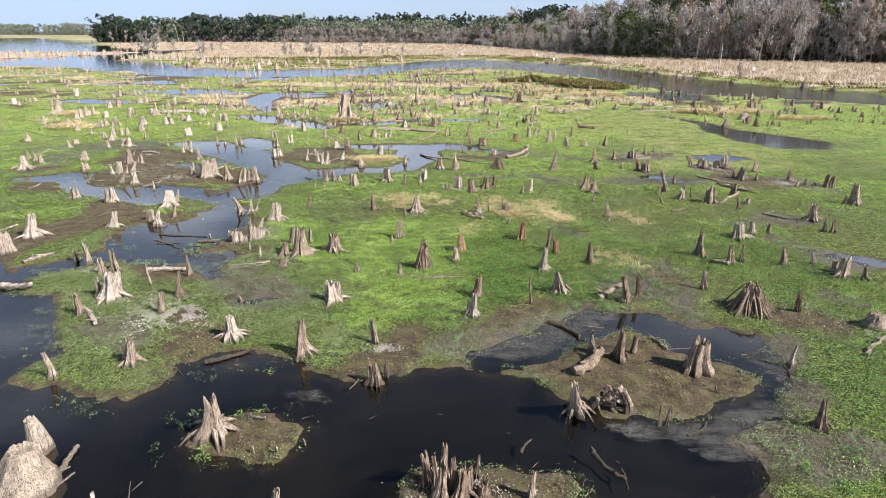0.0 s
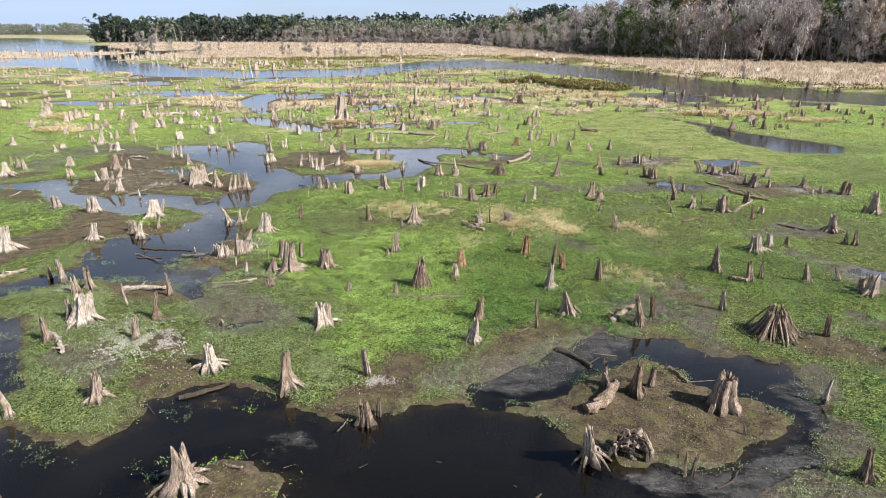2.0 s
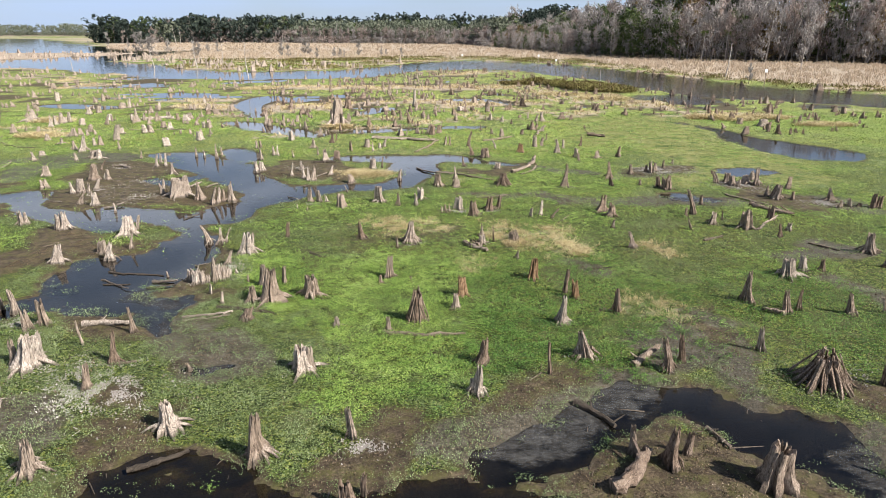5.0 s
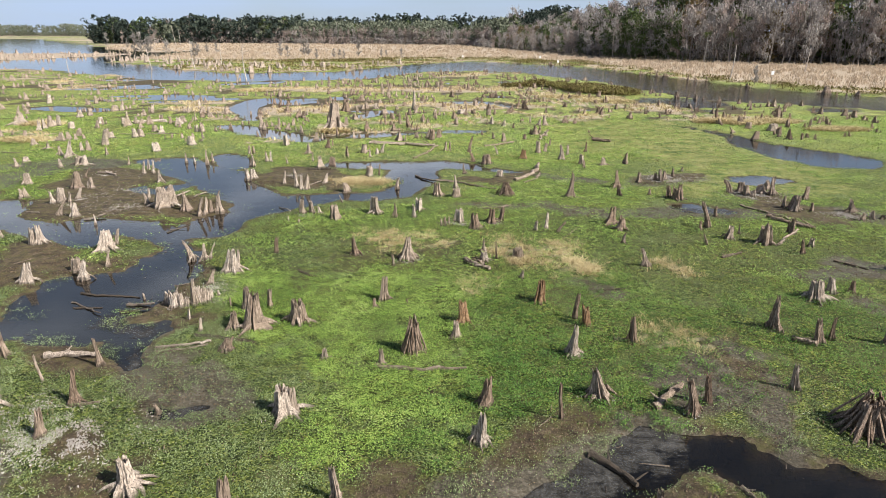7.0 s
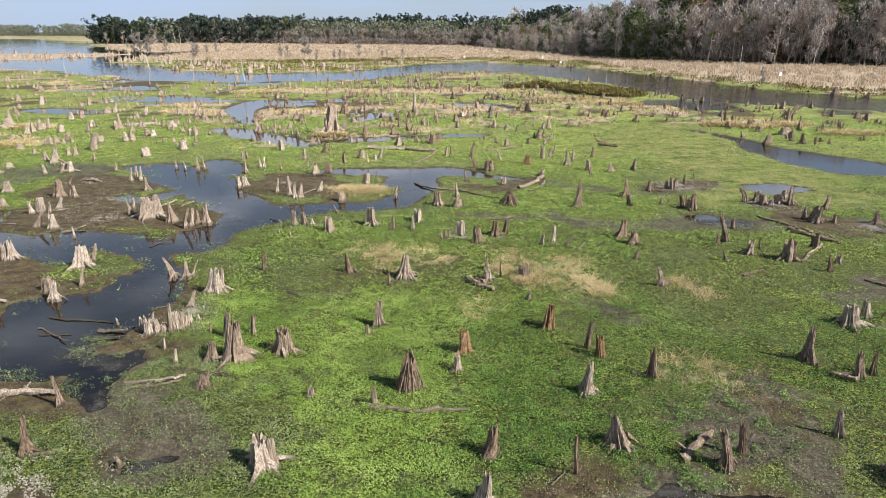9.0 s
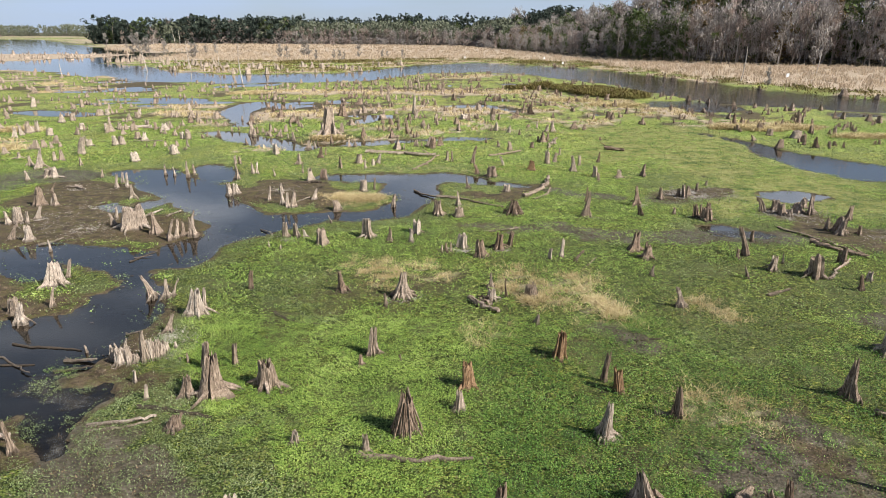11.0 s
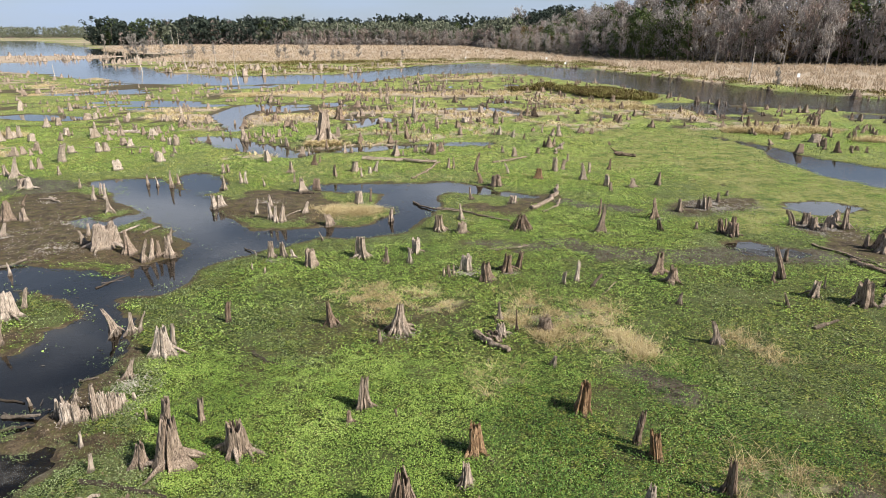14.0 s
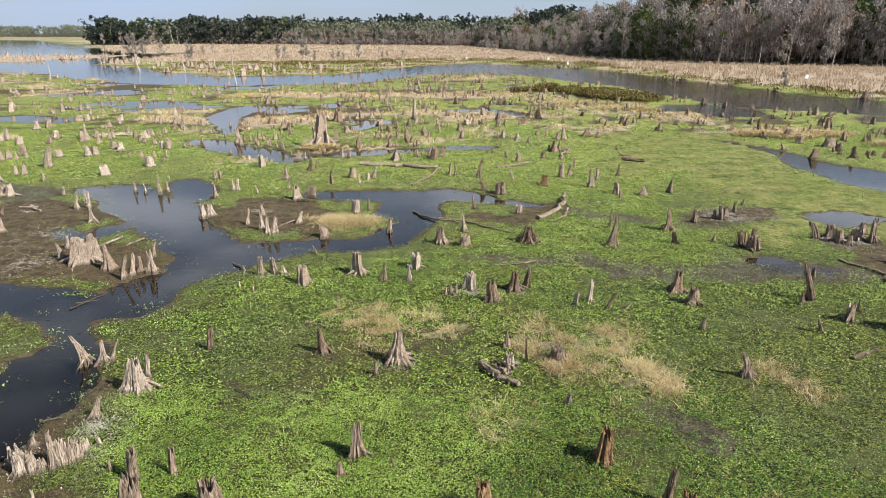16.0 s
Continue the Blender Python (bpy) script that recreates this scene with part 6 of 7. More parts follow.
def blades(name, x, y, height, width, material, label, category, lean=0.35, seed=2):
    """Upright grass blades, each a bent strip of two faces."""
    g = np.random.default_rng(seed)
    n = len(x)
    z = np.maximum(at("z", x, y), 0.0) - 0.03
    a = g.uniform(0, 2 * np.pi, n)
    h = g.uniform(*height, n)
    w = g.uniform(*width, n) / 2
    b = g.uniform(0, 2 * np.pi, n)
    out = h * np.abs(g.normal(size=n)) * lean
    side = np.stack([np.cos(a) * w, np.sin(a) * w, 0 * w], -1)
    foot = np.stack([x, y, z], -1)
    mid = foot + np.stack([np.cos(b) * out * 0.35, np.sin(b) * out * 0.35, h * 0.6], -1)
    tip = foot + np.stack([np.cos(b) * out, np.sin(b) * out, h], -1)
    verts = np.stack([foot - side, foot + side, mid + side * 0.8, mid - side * 0.8, tip + side * 0.15, tip - side * 0.15], 1).reshape(-1, 3)
    i = np.arange(n)[:, None] * 6
    faces = np.concatenate([i + np.array([[0, 1, 2, 3]]), i + np.array([[3, 2, 4, 5]])])
    ob = new(name, mesh_of(name, verts, faces, material))
    return tagged(ob, label, category, kind="stuff")


def weed_cover(x, y):
    clump = 0.55 + 0.9 * fbm(x * 1.3, y * 1.3, 201)
    on_land = (1 - 0.62 * smooth(x + 0.4 * (y - 40), -2, 8) * (1 - smooth(y, 46, 60))) * np.clip(at("weed", x, y) * 1.25 - 0.15, 0, 1) * np.clip(clump + 0.3, 0.15, 1) * np.clip(0.85 + 1.2 * fbm(x * 2.6, y * 2.6, 203, 3), 0.2, 1)
    # rafts of weed float off the banks, and sprigs grow on the silt and mud
    d = at("d", x, y)
    raft = smooth(d, np.where(x < -9, -1.9, -0.9), 0.1) * smooth(fbm(x * 0.7, y * 0.9, 211) + 0.5 * fbm(x * 4, y * 4, 213), 0.15, 0.5) * (d < 0.4) * (1 - 0.95 * at("mud", x, y))
    sprig = (d > -0.2) * (1 + at("silt", x, y) * 0.8) * smooth(fbm(x * 1.6, y * 1.6, 217) + 0.5 * fbm(x * 5, y * 5, 219), 0.12, 0.4) * 0.5 * (1 - 0.95 * at("mud", x, y))
    return np.maximum(np.maximum(on_land, raft * 0.7), sprig) * (1 - 0.6 * at("lawn", x, y))


def in_view(x, y, slack=4):
    return (np.abs(x) < 0.74 * (y + 2) + slack)


def grey_part(x, y):
    """Where a duller weed grows instead: by the water and in drifts."""
    near_water = 1 - smooth(at("d", x, y), 0.5, 4.5)
    return smooth(fbm(x * 0.14, y * 0.14, 231) * 1.2 + near_water * 0.7 + 0.9 * smooth(-x, 7, 11) * (1 - smooth(y, 32, 38)) + 0.5 * fbm(x * 1.2, y * 1.2, 233), 0.02, 0.5)


def deep_part(x, y):
    """Where the darker pennywort colour takes over, with wet ground showing between its leaves."""
    return smooth(x + 3.5 * fbm(x * 0.2, y * 0.2, 281) + 1.5 * fbm(x * 0.9, y * 0.9, 283) - 0.25 * np.maximum(0, y - 36), -3, 5) * (1 - smooth(y + 4 * fbm(x * 0.15, y * 0.15, 285), 39, 50))


for box, count, size, slack, seed in (((-24, 24, 15, 46), 2200000, (0.012, 0.030), 0, 11), ((-58, 58, 46, 84), 900000, (0.024, 0.054), -8, 13), ((-90, 90, 84, 120), 240000, (0.05, 0.10), -15, 15)):
    g = np.random.default_rng(seed)
    x, y = g.uniform(box[0], box[1], count), g.uniform(box[2], box[3], count)
    ok = in_view(x, y + slack)
    x, y = x[ok], y[ok]
    ok = g.uniform(size=len(x)) < weed_cover(x, y)
    x, y = x[ok], y[ok]
    dull = g.uniform(size=len(x)) < grey_part(x, y)
    deep = ~dull & (g.uniform(size=len(x)) < deep_part(x, y))
    dull_some = dull & (g.uniform(size=len(x)) < 0.7)
    bright = ~dull & ~deep
    leaves_at("marsh_pennywort", x[bright], y[bright], g, size, WEED, "bright green pennywort leaves carpeting the marsh", "water weed", 0.36, (0.02, 0.12), 3, 0.10)
    leaves_at("alligator_weed", x[dull_some], y[dull_some], g, (size[0] * 0.85, size[1] * 0.85), SEDGE, "dull grey-green weed along the water", "water weed", 0.55, (0.02, 0.13), 3, 0.06)
    if deep.any():
        leaves_at("dark_pennywort", x[deep], y[deep], g, size, DEEP, "deep green pennywort leaves over wet ground", "water weed", 0.55, (0.02, 0.15), 3, 0.14)
scatter_leaves("leaf_litter", (-26, 24, 15, 70), 700000, lambda x, y: in_view(x, y) * (at("d", x, y) > -0.05) * np.clip(np.maximum(at("mud", x, y), 0.6 * at("silt", x, y)) + 0.06, 0, 1) * np.clip(0.45 + fbm(x * 1.5, y * 1.5, 251), 0.05, 1), (0.012, 0.035), LITTER, "brown dead leaves and litter on the mud", "leaf litter", 0.7, (0.01, 0.04), 29)
scatter_leaves("withered_weed", (-24, 30, 15, 62), 220000, lambda x, y: in_view(x, y) * np.clip(at("weed", x, y), 0, 1) * np.clip(0.12 + 0.35 * smooth(x + 0.4 * (y - 40), -4, 8) * (1 - smooth(y, 46, 60)) + 0.7 * fbm(x * 0.9, y * 0.9, 271), 0.03, 0.8), (0.012, 0.034), LITTER, "withered brown leaves and stems among the weed", "dead weed", 0.9, (0.04, 0.15), 31, 3, 0.10)
g = np.random.default_rng(21)


def tufted(box, count, keep, spread):
    """Places of blades that stand in tufts."""
    cx, cy = g.uniform(box[0], box[1], count), g.uniform(box[2], box[3], count)
    ok = g.uniform(size=count) < keep(cx, cy)
    cx, cy = np.repeat(cx[ok], 12), np.repeat(cy[ok], 12)
    return cx + g.normal(size=len(cx)) * spread, cy + g.normal(size=len(cy)) * spread


x, y = tufted((-20, 26, 24, 84), 200000, lambda x, y: at("dry", x, y) ** 1.2 * 0.9 * smooth(fbm(x * 1.1, y * 1.4, 247), -0.3, 0.15), 0.09)
blades("dry_marsh_grass", x, y, (0.08, 0.30), (0.012, 0.026), STRAW, "dry straw-coloured grass tufts in the weed", "dry grass", 1.7)
x, y = tufted((-120, 90, 84, 250), 40000, lambda x, y: (at("dry", x, y) > 0.5) * (y < along(NEAR_BANK, x)) * 0.45, 0.4)
blades("dry_grass_hummocks", x, y, (0.2, 0.5), (0.07, 0.15), STRAW, "dry straw grass hummocks over the far marsh", "dry grass", 1.2)
x, y = tufted((-120, 200, 120, 420), 8000, lambda x, y: (at("dry", x, y) > 0.35) * (at("reed", x, y) < 0.6) * (y > along(FAR_BANK, x) + 1) * (at("d", x, y) > 0.3), 0.5)
blades("dry_bank_grass", x, y, (0.2, 0.7), (0.06, 0.16), STRAW, "dry straw grass along the far bank", "dry grass", 1.2)
scatter_leaves("rusty_bank_brush", (-110, 190, 120, 380), 260000, lambda x, y: (y > along(FAR_BANK, x)) * (y < along(REED_FRONT, x) + 4) * (at("d", x, y) > 0.2) * smooth(fbm(x * 0.12, y * 0.25, 261) + 0.5 * fbm(x * 0.6, y * 0.8, 263), -0.05, 0.35), (0.10, 0.24), BRUSH, "rusty brown and olive brush on the far bank", "brush", 1.0, (0.02, 0.5), 39)
scatter_leaves("rusty_brush", (-120, 90, 120, 370), 420000, lambda x, y: (at("brush", x, y) > 0.5) * (0.45 + 0.55 * fbm(x * 0.5, y * 0.5, 241)), (0.10, 0.24), BRUSH, "rusty brown and olive low brush", "brush", 1.0, (0.1, 1.1), 19)
# mounds of bleached straw heaped round old stumps
for name, spots, height, width in (("straw_mounds", MOUNDS, (0.12, 0.40), (0.014, 0.032)), ("far_straw_mounds", FAR_MOUNDS, (0.25, 0.7), (0.06, 0.13))):
    px, py = [], []
    for cx, cy, rx, ry, n in spots:
        a, q = g.uniform(0, 6.3, n), np.sqrt(g.uniform(size=n)) * g.uniform(0.7, 1.15, n)
        px.append(cx + np.cos(a) * q * rx)
        py.append(cy + np.sin(a) * q * ry)
    blades(name, np.concatenate(px), np.concatenate(py), height, width, STRAW, "heaped mounds of bleached straw round old stumps", "dry grass", 1.8)
scatter_leaves("rusty_island_brush", (8, 54, 142, 194), 130000, lambda x, y: smooth(at("brush", x, y), 0.3, 0.7) * (y < along(NEAR_BANK, x)), (0.09, 0.20), BRUSH, "rusty brown and olive brush on a marsh island", "brush", 0.8, (0.1, 0.9), 23)
# reeds stand thick near the river and thin out to the eye with distance
x, y = tufted((-170, 200, 130, 480), 11000, lambda x, y: (at("reed", x, y) > 0.5) * np.clip(1.4 - (y - 170) / 330, 0.25, 1), 0.6)
blades("reed_bed", x, y, (0.7, 1.5), (0.10, 0.22), REED, "wide bed of dry winter reeds", "reeds", 0.6)
x, y = tufted((-330, 120, 480, 800), 2600, lambda x, y: (at("reed", x, y) > 0.5) * 0.9, 1.0)
blades("reed_bed_far", x, y, (0.5, 1.4), (0.3, 0.6), REED, "far side of a bed of dry reeds", "reeds", 0.6)


def chips(spots):
    """Bleached chips and shells strewn on mounds."""
    px, py = [], []
    for cx, cy, r, n in list(spots) + COLLARS:
        n = int(n * 2.4)
        a, s = g.uniform(0, 6.3, n), np.abs(g.normal(size=n)) * r * 0.62
        x, y = cx + np.cos(a) * s * 1.3, cy + np.sin(a) * s
        ok = g.uniform(size=n) < smooth(fbm(x * 1.4, y * 1.4, 291) + 0.6 * fbm(x * 6, y * 6, 293), -0.25, 0.35)
        px.append(x[ok])
        py.append(y[ok])
    return np.concatenate(px), np.concatenate(py)


x, y = chips([(21.9, 71.7, 2.4, 2400), (27.4, 65.3, 2.4, 2000), (-2.4, 26.3, 0.6, 350), (-12.8, 29.7, 1.9, 1900), (-14.2, 29.6, 1.0, 500), (31.8, 58.7, 2.0, 1200), (-12.7, 42.1, 1.2, 600), (-12.5, 43.6, 1.0, 300), (0.6, 17.4, 1.0, 700), (17.9, 31.2, 1.3, 450), (19.9, 28.4, 0.9, 350), (15.9, 67.7, 0.7, 200), (-10.8, 58.5, 0.7, 250), (1.2, 56.2, 0.9, 300), (-14.8, 31.4, 1.6, 700), (-20.3, 35.8, 1.0, 300), (-25.5, 60.2, 3.0, 500), (-30.5, 62.5, 3.0, 350), (-28, 66, 3.0, 250), (-15.0, 72.5, 2.4, 250), (-33, 72, 3.0, 250), (-2.1, 48.4, 0.8, 250), (21.9, 70.5, 1.4, 400), (3.7, 56.3, 0.8, 150)])

n = len(x)
z = np.maximum(at("z", x, y), 0) + 0.015
a = g.uniform(0, 6.3, n)
l, w = g.uniform(0.012, 0.045, n), g.uniform(0.008, 0.022, n)
u, v = np.stack([np.cos(a) * l, np.sin(a) * l, g.normal(size=n) * 0.02], -1), np.stack([-np.sin(a) * w, np.cos(a) * w, g.normal(size=n) * 0.01], -1)
c = np.stack([x, y, z], -1)
up = np.array([0, 0, 0.03])
verts = np.stack([c - u - v, c + u - v, c + u + v, c - u + v, c + up - u * 0.6], 1).reshape(-1, 3)
i = np.arange(n)[:, None] * 5
faces = np.concatenate([i + np.array([[0, 1, 4]]), i + np.array([[1, 2, 4]]), i + np.array([[2, 3, 4]]), i + np.array([[3, 0, 4]])])
tagged(new("bleached_chips", mesh_of("chips", verts, faces, CHIP)), "bleached wood chips and shells strewn over mud", "debris", kind="stuff")

# twigs and sticks lie about on the mud and in the shallows
g = np.random.default_rng(55)
n = 9000
x, y = g.uniform(-30, 26, n), g.uniform(16, 85, n)
keep = g.uniform(size=n) < np.clip(at("mud", x, y) * 0.8 + 0.25 * (np.abs(at("d", x, y)) < 0.6) + 0.04 * (at("d", x, y) < 0), 0, 1)
x, y = x[keep], y[keep]
n = len(x)
pieces = []
for k in range(n):
    a, l = g.uniform(0, 6.3), g.uniform(0.06, 0.35) if k % 12 else g.uniform(0.4, 1.2)
    r = 0.012 + 0.016 * l
    o = np.array([x[k], y[k], max(at1("z", x[k], y[k]), 0.0) + r * 0.6])
    e = np.array([math.cos(a) * l, math.sin(a) * l, abs(g.normal()) * 0.06])
    w = np.array([-math.sin(a) * r, math.cos(a) * r, 0])
    up = np.array([0, 0, r * 1.4])
    pieces.append((np.stack([o - w, o + w, o + up, o + e - w * 0.4, o + e + w * 0.4, o + e + up * 0.4]), [(0, 1, 4, 3), (1, 2, 5, 4), (2, 0, 3, 5)]))
for name, share, material, label in (("loose_sticks", pieces[0::2], GREY, "grey sticks strewn over mud and shallows"), ("wet_sticks", pieces[1::2], DARK, "dark wet sticks strewn over mud and shallows")):
    tagged(new(name, quads(name, pack(share), material)), label, "sticks", kind="stuff")

# ---- trees ----
def slivers(g, centres, length, width, direction, spread):
    """Thin four-sided twigs at the centres, roughly along a direction each."""
    n = len(centres)
    d = direction + g.normal(size=(n, 3)) * spread
    d /= np.linalg.norm(d, axis=1)[:, None]
    side = np.cross(d, g.normal(size=(n, 3)))
    side /= np.linalg.norm(side, axis=1)[:, None]
    l, w = g.uniform(*length, n)[:, None] / 2, g.uniform(*width, n)[:, None] / 2
    v = np.stack([centres - d * l - side * w, centres - d * l + side * w, centres + d * l + side * w * 0.3, centres + d * l - side * w * 0.3], 1).reshape(-1, 3)
    return v, np.arange(4 * n).reshape(n, 4)


def limb(p, q, r0, r1, sides=5, bend=0.06, g=rng):
    s = np.linspace(0, 1, 4)
    p, q = np.asarray(p, float), np.asarray(q, float)
    pts = p + (q - p) * s[:, None] + np.sin(s * np.pi)[:, None] * g.normal(size=3) * np.linalg.norm(q - p) * bend
    v, f = tube(pts, r0 + (r1 - r0) * s, sides, int(g.integers(1e6)), 0.05)
    return v, np.array([q for q in f if len(q) == 4][: 3 * sides])


def bare_tree(h, seed, moss=1.0, twigs=620, thick=1.5, arms=17, low=0.08, wide=1.0):
    """Wood and twigs of a leafless tree hung with grey moss."""
    g = np.random.default_rng(seed)
    wood, fine = [limb((0, 0, -0.5), (g.normal() * 0.04 * h, g.normal() * 0.04 * h, h * 0.92), h * 0.016, h * 0.004, 6, 0.03, g)], []
    tips = []
    for k in range(int(g.integers(arms - 2, arms + 3))):
        z = h * g.uniform(low, 0.85)
        a = g.uniform(0, 6.3)
        reach = h * wide * g.uniform(0.10, 0.24) * (1.25 - z / h * 0.7)
        q = np.array([math.cos(a) * reach, math.sin(a) * reach, z + reach * g.uniform(0.4, 1.1)])
        wood.append(limb((0, 0, z), q, h * 0.006, h * 0.0018, 4, 0.1, g))
        tips.append((np.array([0, 0, z]), q))
    tips.append((np.array([0, 0, h * 0.75]), np.array([0, 0, h])))
    n = twigs
    pick = g.integers(len(tips), size=n)
    s = g.uniform(0.3, 1.15, n)[:, None]
    o, e = np.array([t[0] for t in tips])[pick], np.array([t[1] for t in tips])[pick]
    c = o + (e - o) * s + g.normal(size=(n, 3)) * h * 0.032
    d = (e - o) / (np.linalg.norm(e - o, axis=1)[:, None] + 1e-6) + np.array([0, 0, 0.35])
    fine.append(slivers(g, c, (h * 0.03, h * 0.085), (h * 0.0028 * thick, h * 0.007 * thick), d, 0.9))
    m = int(twigs * 0.3 * moss)
    if m:
        pick = g.integers(len(tips), size=m)
        o, e = np.array([t[0] for t in tips])[pick], np.array([t[1] for t in tips])[pick]
        c = o + (e - o) * g.uniform(0.2, 1.0, m)[:, None] + g.normal(size=(m, 3)) * h * 0.02 - np.array([0, 0, h * 0.03])
        fine.append(slivers(g, c, (h * 0.03, h * 0.10), (h * 0.005 * thick, h * 0.012 * thick), np.tile([[0, 0, -1.0]], (m, 1)), 0.16))
    return pack(wood), pack(fine)


def clump_leaves(g, blobs, per, size):
    out = []
    for c, r in blobs:
        n = int(per)
        d = g.normal(size=(n, 3))
        d /= np.linalg.norm(d, axis=1)[:, None]
        p = np.asarray(c) + d * (np.asarray(r) * g.uniform(0.55, 1.05, n)[:, None])
        nrm = d + g.normal(size=(n, 3)) * 0.7
        u = np.cross(nrm, g.normal(size=(n, 3)))
        u /= np.linalg.norm(u, axis=1)[:, None]
        v = np.cross(nrm / np.linalg.norm(nrm, axis=1)[:, None], u)
        s = g.uniform(*size, n)[:, None]
        out.append((np.stack([p - u * s, p - v * s * 0.6, p + u * s, p + v * s * 0.6], 1).reshape(-1, 3), np.arange(4 * n).reshape(n, 4)))
    return pack(out)


def crowned(h, seed, low, count, spread, blob, per, leaf, taper):
    """Trunk, limbs and leaf clumps of an evergreen: clumps from low up to the top, narrower upward by taper."""
    g = np.random.default_rng(seed)
    wood = [limb((0, 0, -0.5), (g.normal() * 0.3, g.normal() * 0.3, h * 0.9), h * 0.015, h * 0.004, 5, 0.03, g)]
    blobs = []
    for k in range(count):
        s = low + (1 - low) * (k + g.uniform()) / count
        a = k * 2.4 + g.normal() * 0.5
        wide = spread * (1 - taper * (s - low) / (1 - low)) * (1 - max(0, s - 0.85) * 4)
        reach = h * wide * g.uniform(0.25, 1.1)
        c = (math.cos(a) * reach, math.sin(a) * reach, h * s * 0.97)
        if k % 3 == 0:
            wood.append(limb((0, 0, h * s * 0.85), c, h * 0.005, h * 0.002, 4, 0.1, g))
        r = h * blob * g.uniform(0.7, 1.3)
        blobs.append((c, (r, r, r * g.uniform(0.5, 0.8))))
    return pack(wood), clump_leaves(g, blobs, per, leaf_span(h, blob, per, leaf))


def leaf_span(h, blob, per, leaf):
    s = h * blob * leaf * (40 / per) ** 0.5
    return (s * 0.6, s * 1.3)


def wide_tree(h, seed):
    return crowned(h, seed, 0.05, 26, 0.75, 0.16, 14, 0.26, 0.2)


def green_tree(h, seed, per=56):
    return crowned(h, seed, 0.07, 24, 0.27, 0.105, per, 0.24, 0.25)


def pine_tree(h, seed, per=17):
    return crowned(h, seed, 0.25, 20, 0.20, 0.075, per, 0.28, 0.4)


def palm_tree(h, seed):
    g = np.random.default_rng(seed)
    wood = [limb((0, 0, -0.5), (0.4, 0, h), 0.22, 0.17, 6, 0.02, g)]
    fronds = []
    for k in range(26):
        a, rise = g.uniform(0, 6.3), g.uniform(-0.8, 0.9)
        d = np.array([math.cos(a), math.sin(a), rise])
        c = np.array([0.4, 0, h]) + d * np.linspace(0.5, 1.7, 8)[:, None] - np.array([0, 0, 0.35]) * (np.linspace(0, 1.3, 8) ** 2)[:, None]
        fronds.append(slivers(g, c, (0.8, 1.2), (0.12, 0.22), np.tile(d, (8, 1)), 0.35))
    return pack(wood), pack(fronds)


def tree_thing(name, made, leaf, label, bark=None, crown="crown"):
    thing = new(name)
    part("trunk", quads("trunk", made[0], bark or BARK), thing)
    part(crown, quads("crown", made[1], leaf), thing)
    return tagged(thing, label, "tree")


def grove(name, kinds, places, label):
    """Woods too far off to count: many trees in one mesh of wood and one of leaf."""
    g = np.random.default_rng(77)
    wood, crowns = [], {}
    for x, y, h in places:
        made, leaf = kinds[int(g.integers(len(kinds)))]
        a = g.uniform(0, 6.3)
        turn = np.array([[math.cos(a), -math.sin(a), 0], [math.sin(a), math.cos(a), 0], [0, 0, 1]]) * h
        o = np.array([x, y, at1("z", x, y)])
        wood.append((made[0][0] @ turn.T + o, made[0][1]))
        crowns.setdefault(leaf.name, (leaf, []))[1].append((made[1][0] @ turn.T + o, made[1][1]))
    tagged(new(name + "_trunks", quads(name, pack(wood), BARK)), "grey trunks of " + label, "woods", kind="stuff")
    for key in sorted(crowns):
        leaf, pieces = crowns[key]
        tagged(new(name + "_crowns", quads(name, pack(pieces), leaf)), "crowns of " + label, "woods", kind="stuff")


def unit(made, h):
    return tuple((v / h, f) for v, f in made)


CROWNED = [(unit(bare_tree(24, 310 + k, 1.2, 330, 2.3, 13, 0.38, 1.6), 24), TWIG_WARM if k == 2 else TWIG) for k in range(5)]
BARE = [(unit(bare_tree(20, 300 + k, 1.0, 220, 2.8, 9), 20), TWIG if k % 2 else TWIG_WARM) for k in range(6)]
LEAFY = [(unit(green_tree(18, 330 + k, 17), 18), OAK) for k in range(5)]
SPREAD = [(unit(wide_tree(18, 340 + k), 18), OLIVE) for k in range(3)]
DARKSPREAD = [(unit(wide_tree(18, 342 + k), 18), PINE) for k in range(2)]
RUSTY = [(unit(green_tree(18, 350, 17), 18), OCHRE)]
PINES = [(unit(pine_tree(28, 360 + k), 28), PINE) for k in range(5)]


def edge_places(x0, x1, gap, back, height, jitter=3.0, seed=0):
    """Places along the edge of the woods, set back from it."""
    g = np.random.default_rng(seed)
    out, x = [], x0
    while x < x1:
        y = float(along(WOOD_EDGE, x))
        slope = (float(along(WOOD_EDGE, x + 2)) - y) / 2
        run = math.hypot(1, slope)
        k = back + g.normal() * jitter
        tall = float(np.interp(x, (36, 38, 70, 84, 92, 112), (1, 0.6, 0.62, 0.85, 1.15, 1.25)))
        out.append((x + g.normal() * 0.5 - slope / run * k * 0.0 + max(-1, min(0, slope)) / -1 * k * 0.8, y + k, g.uniform(*height) * tall))
        x += gap / run * g.uniform(0.6, 1.4)
    return out


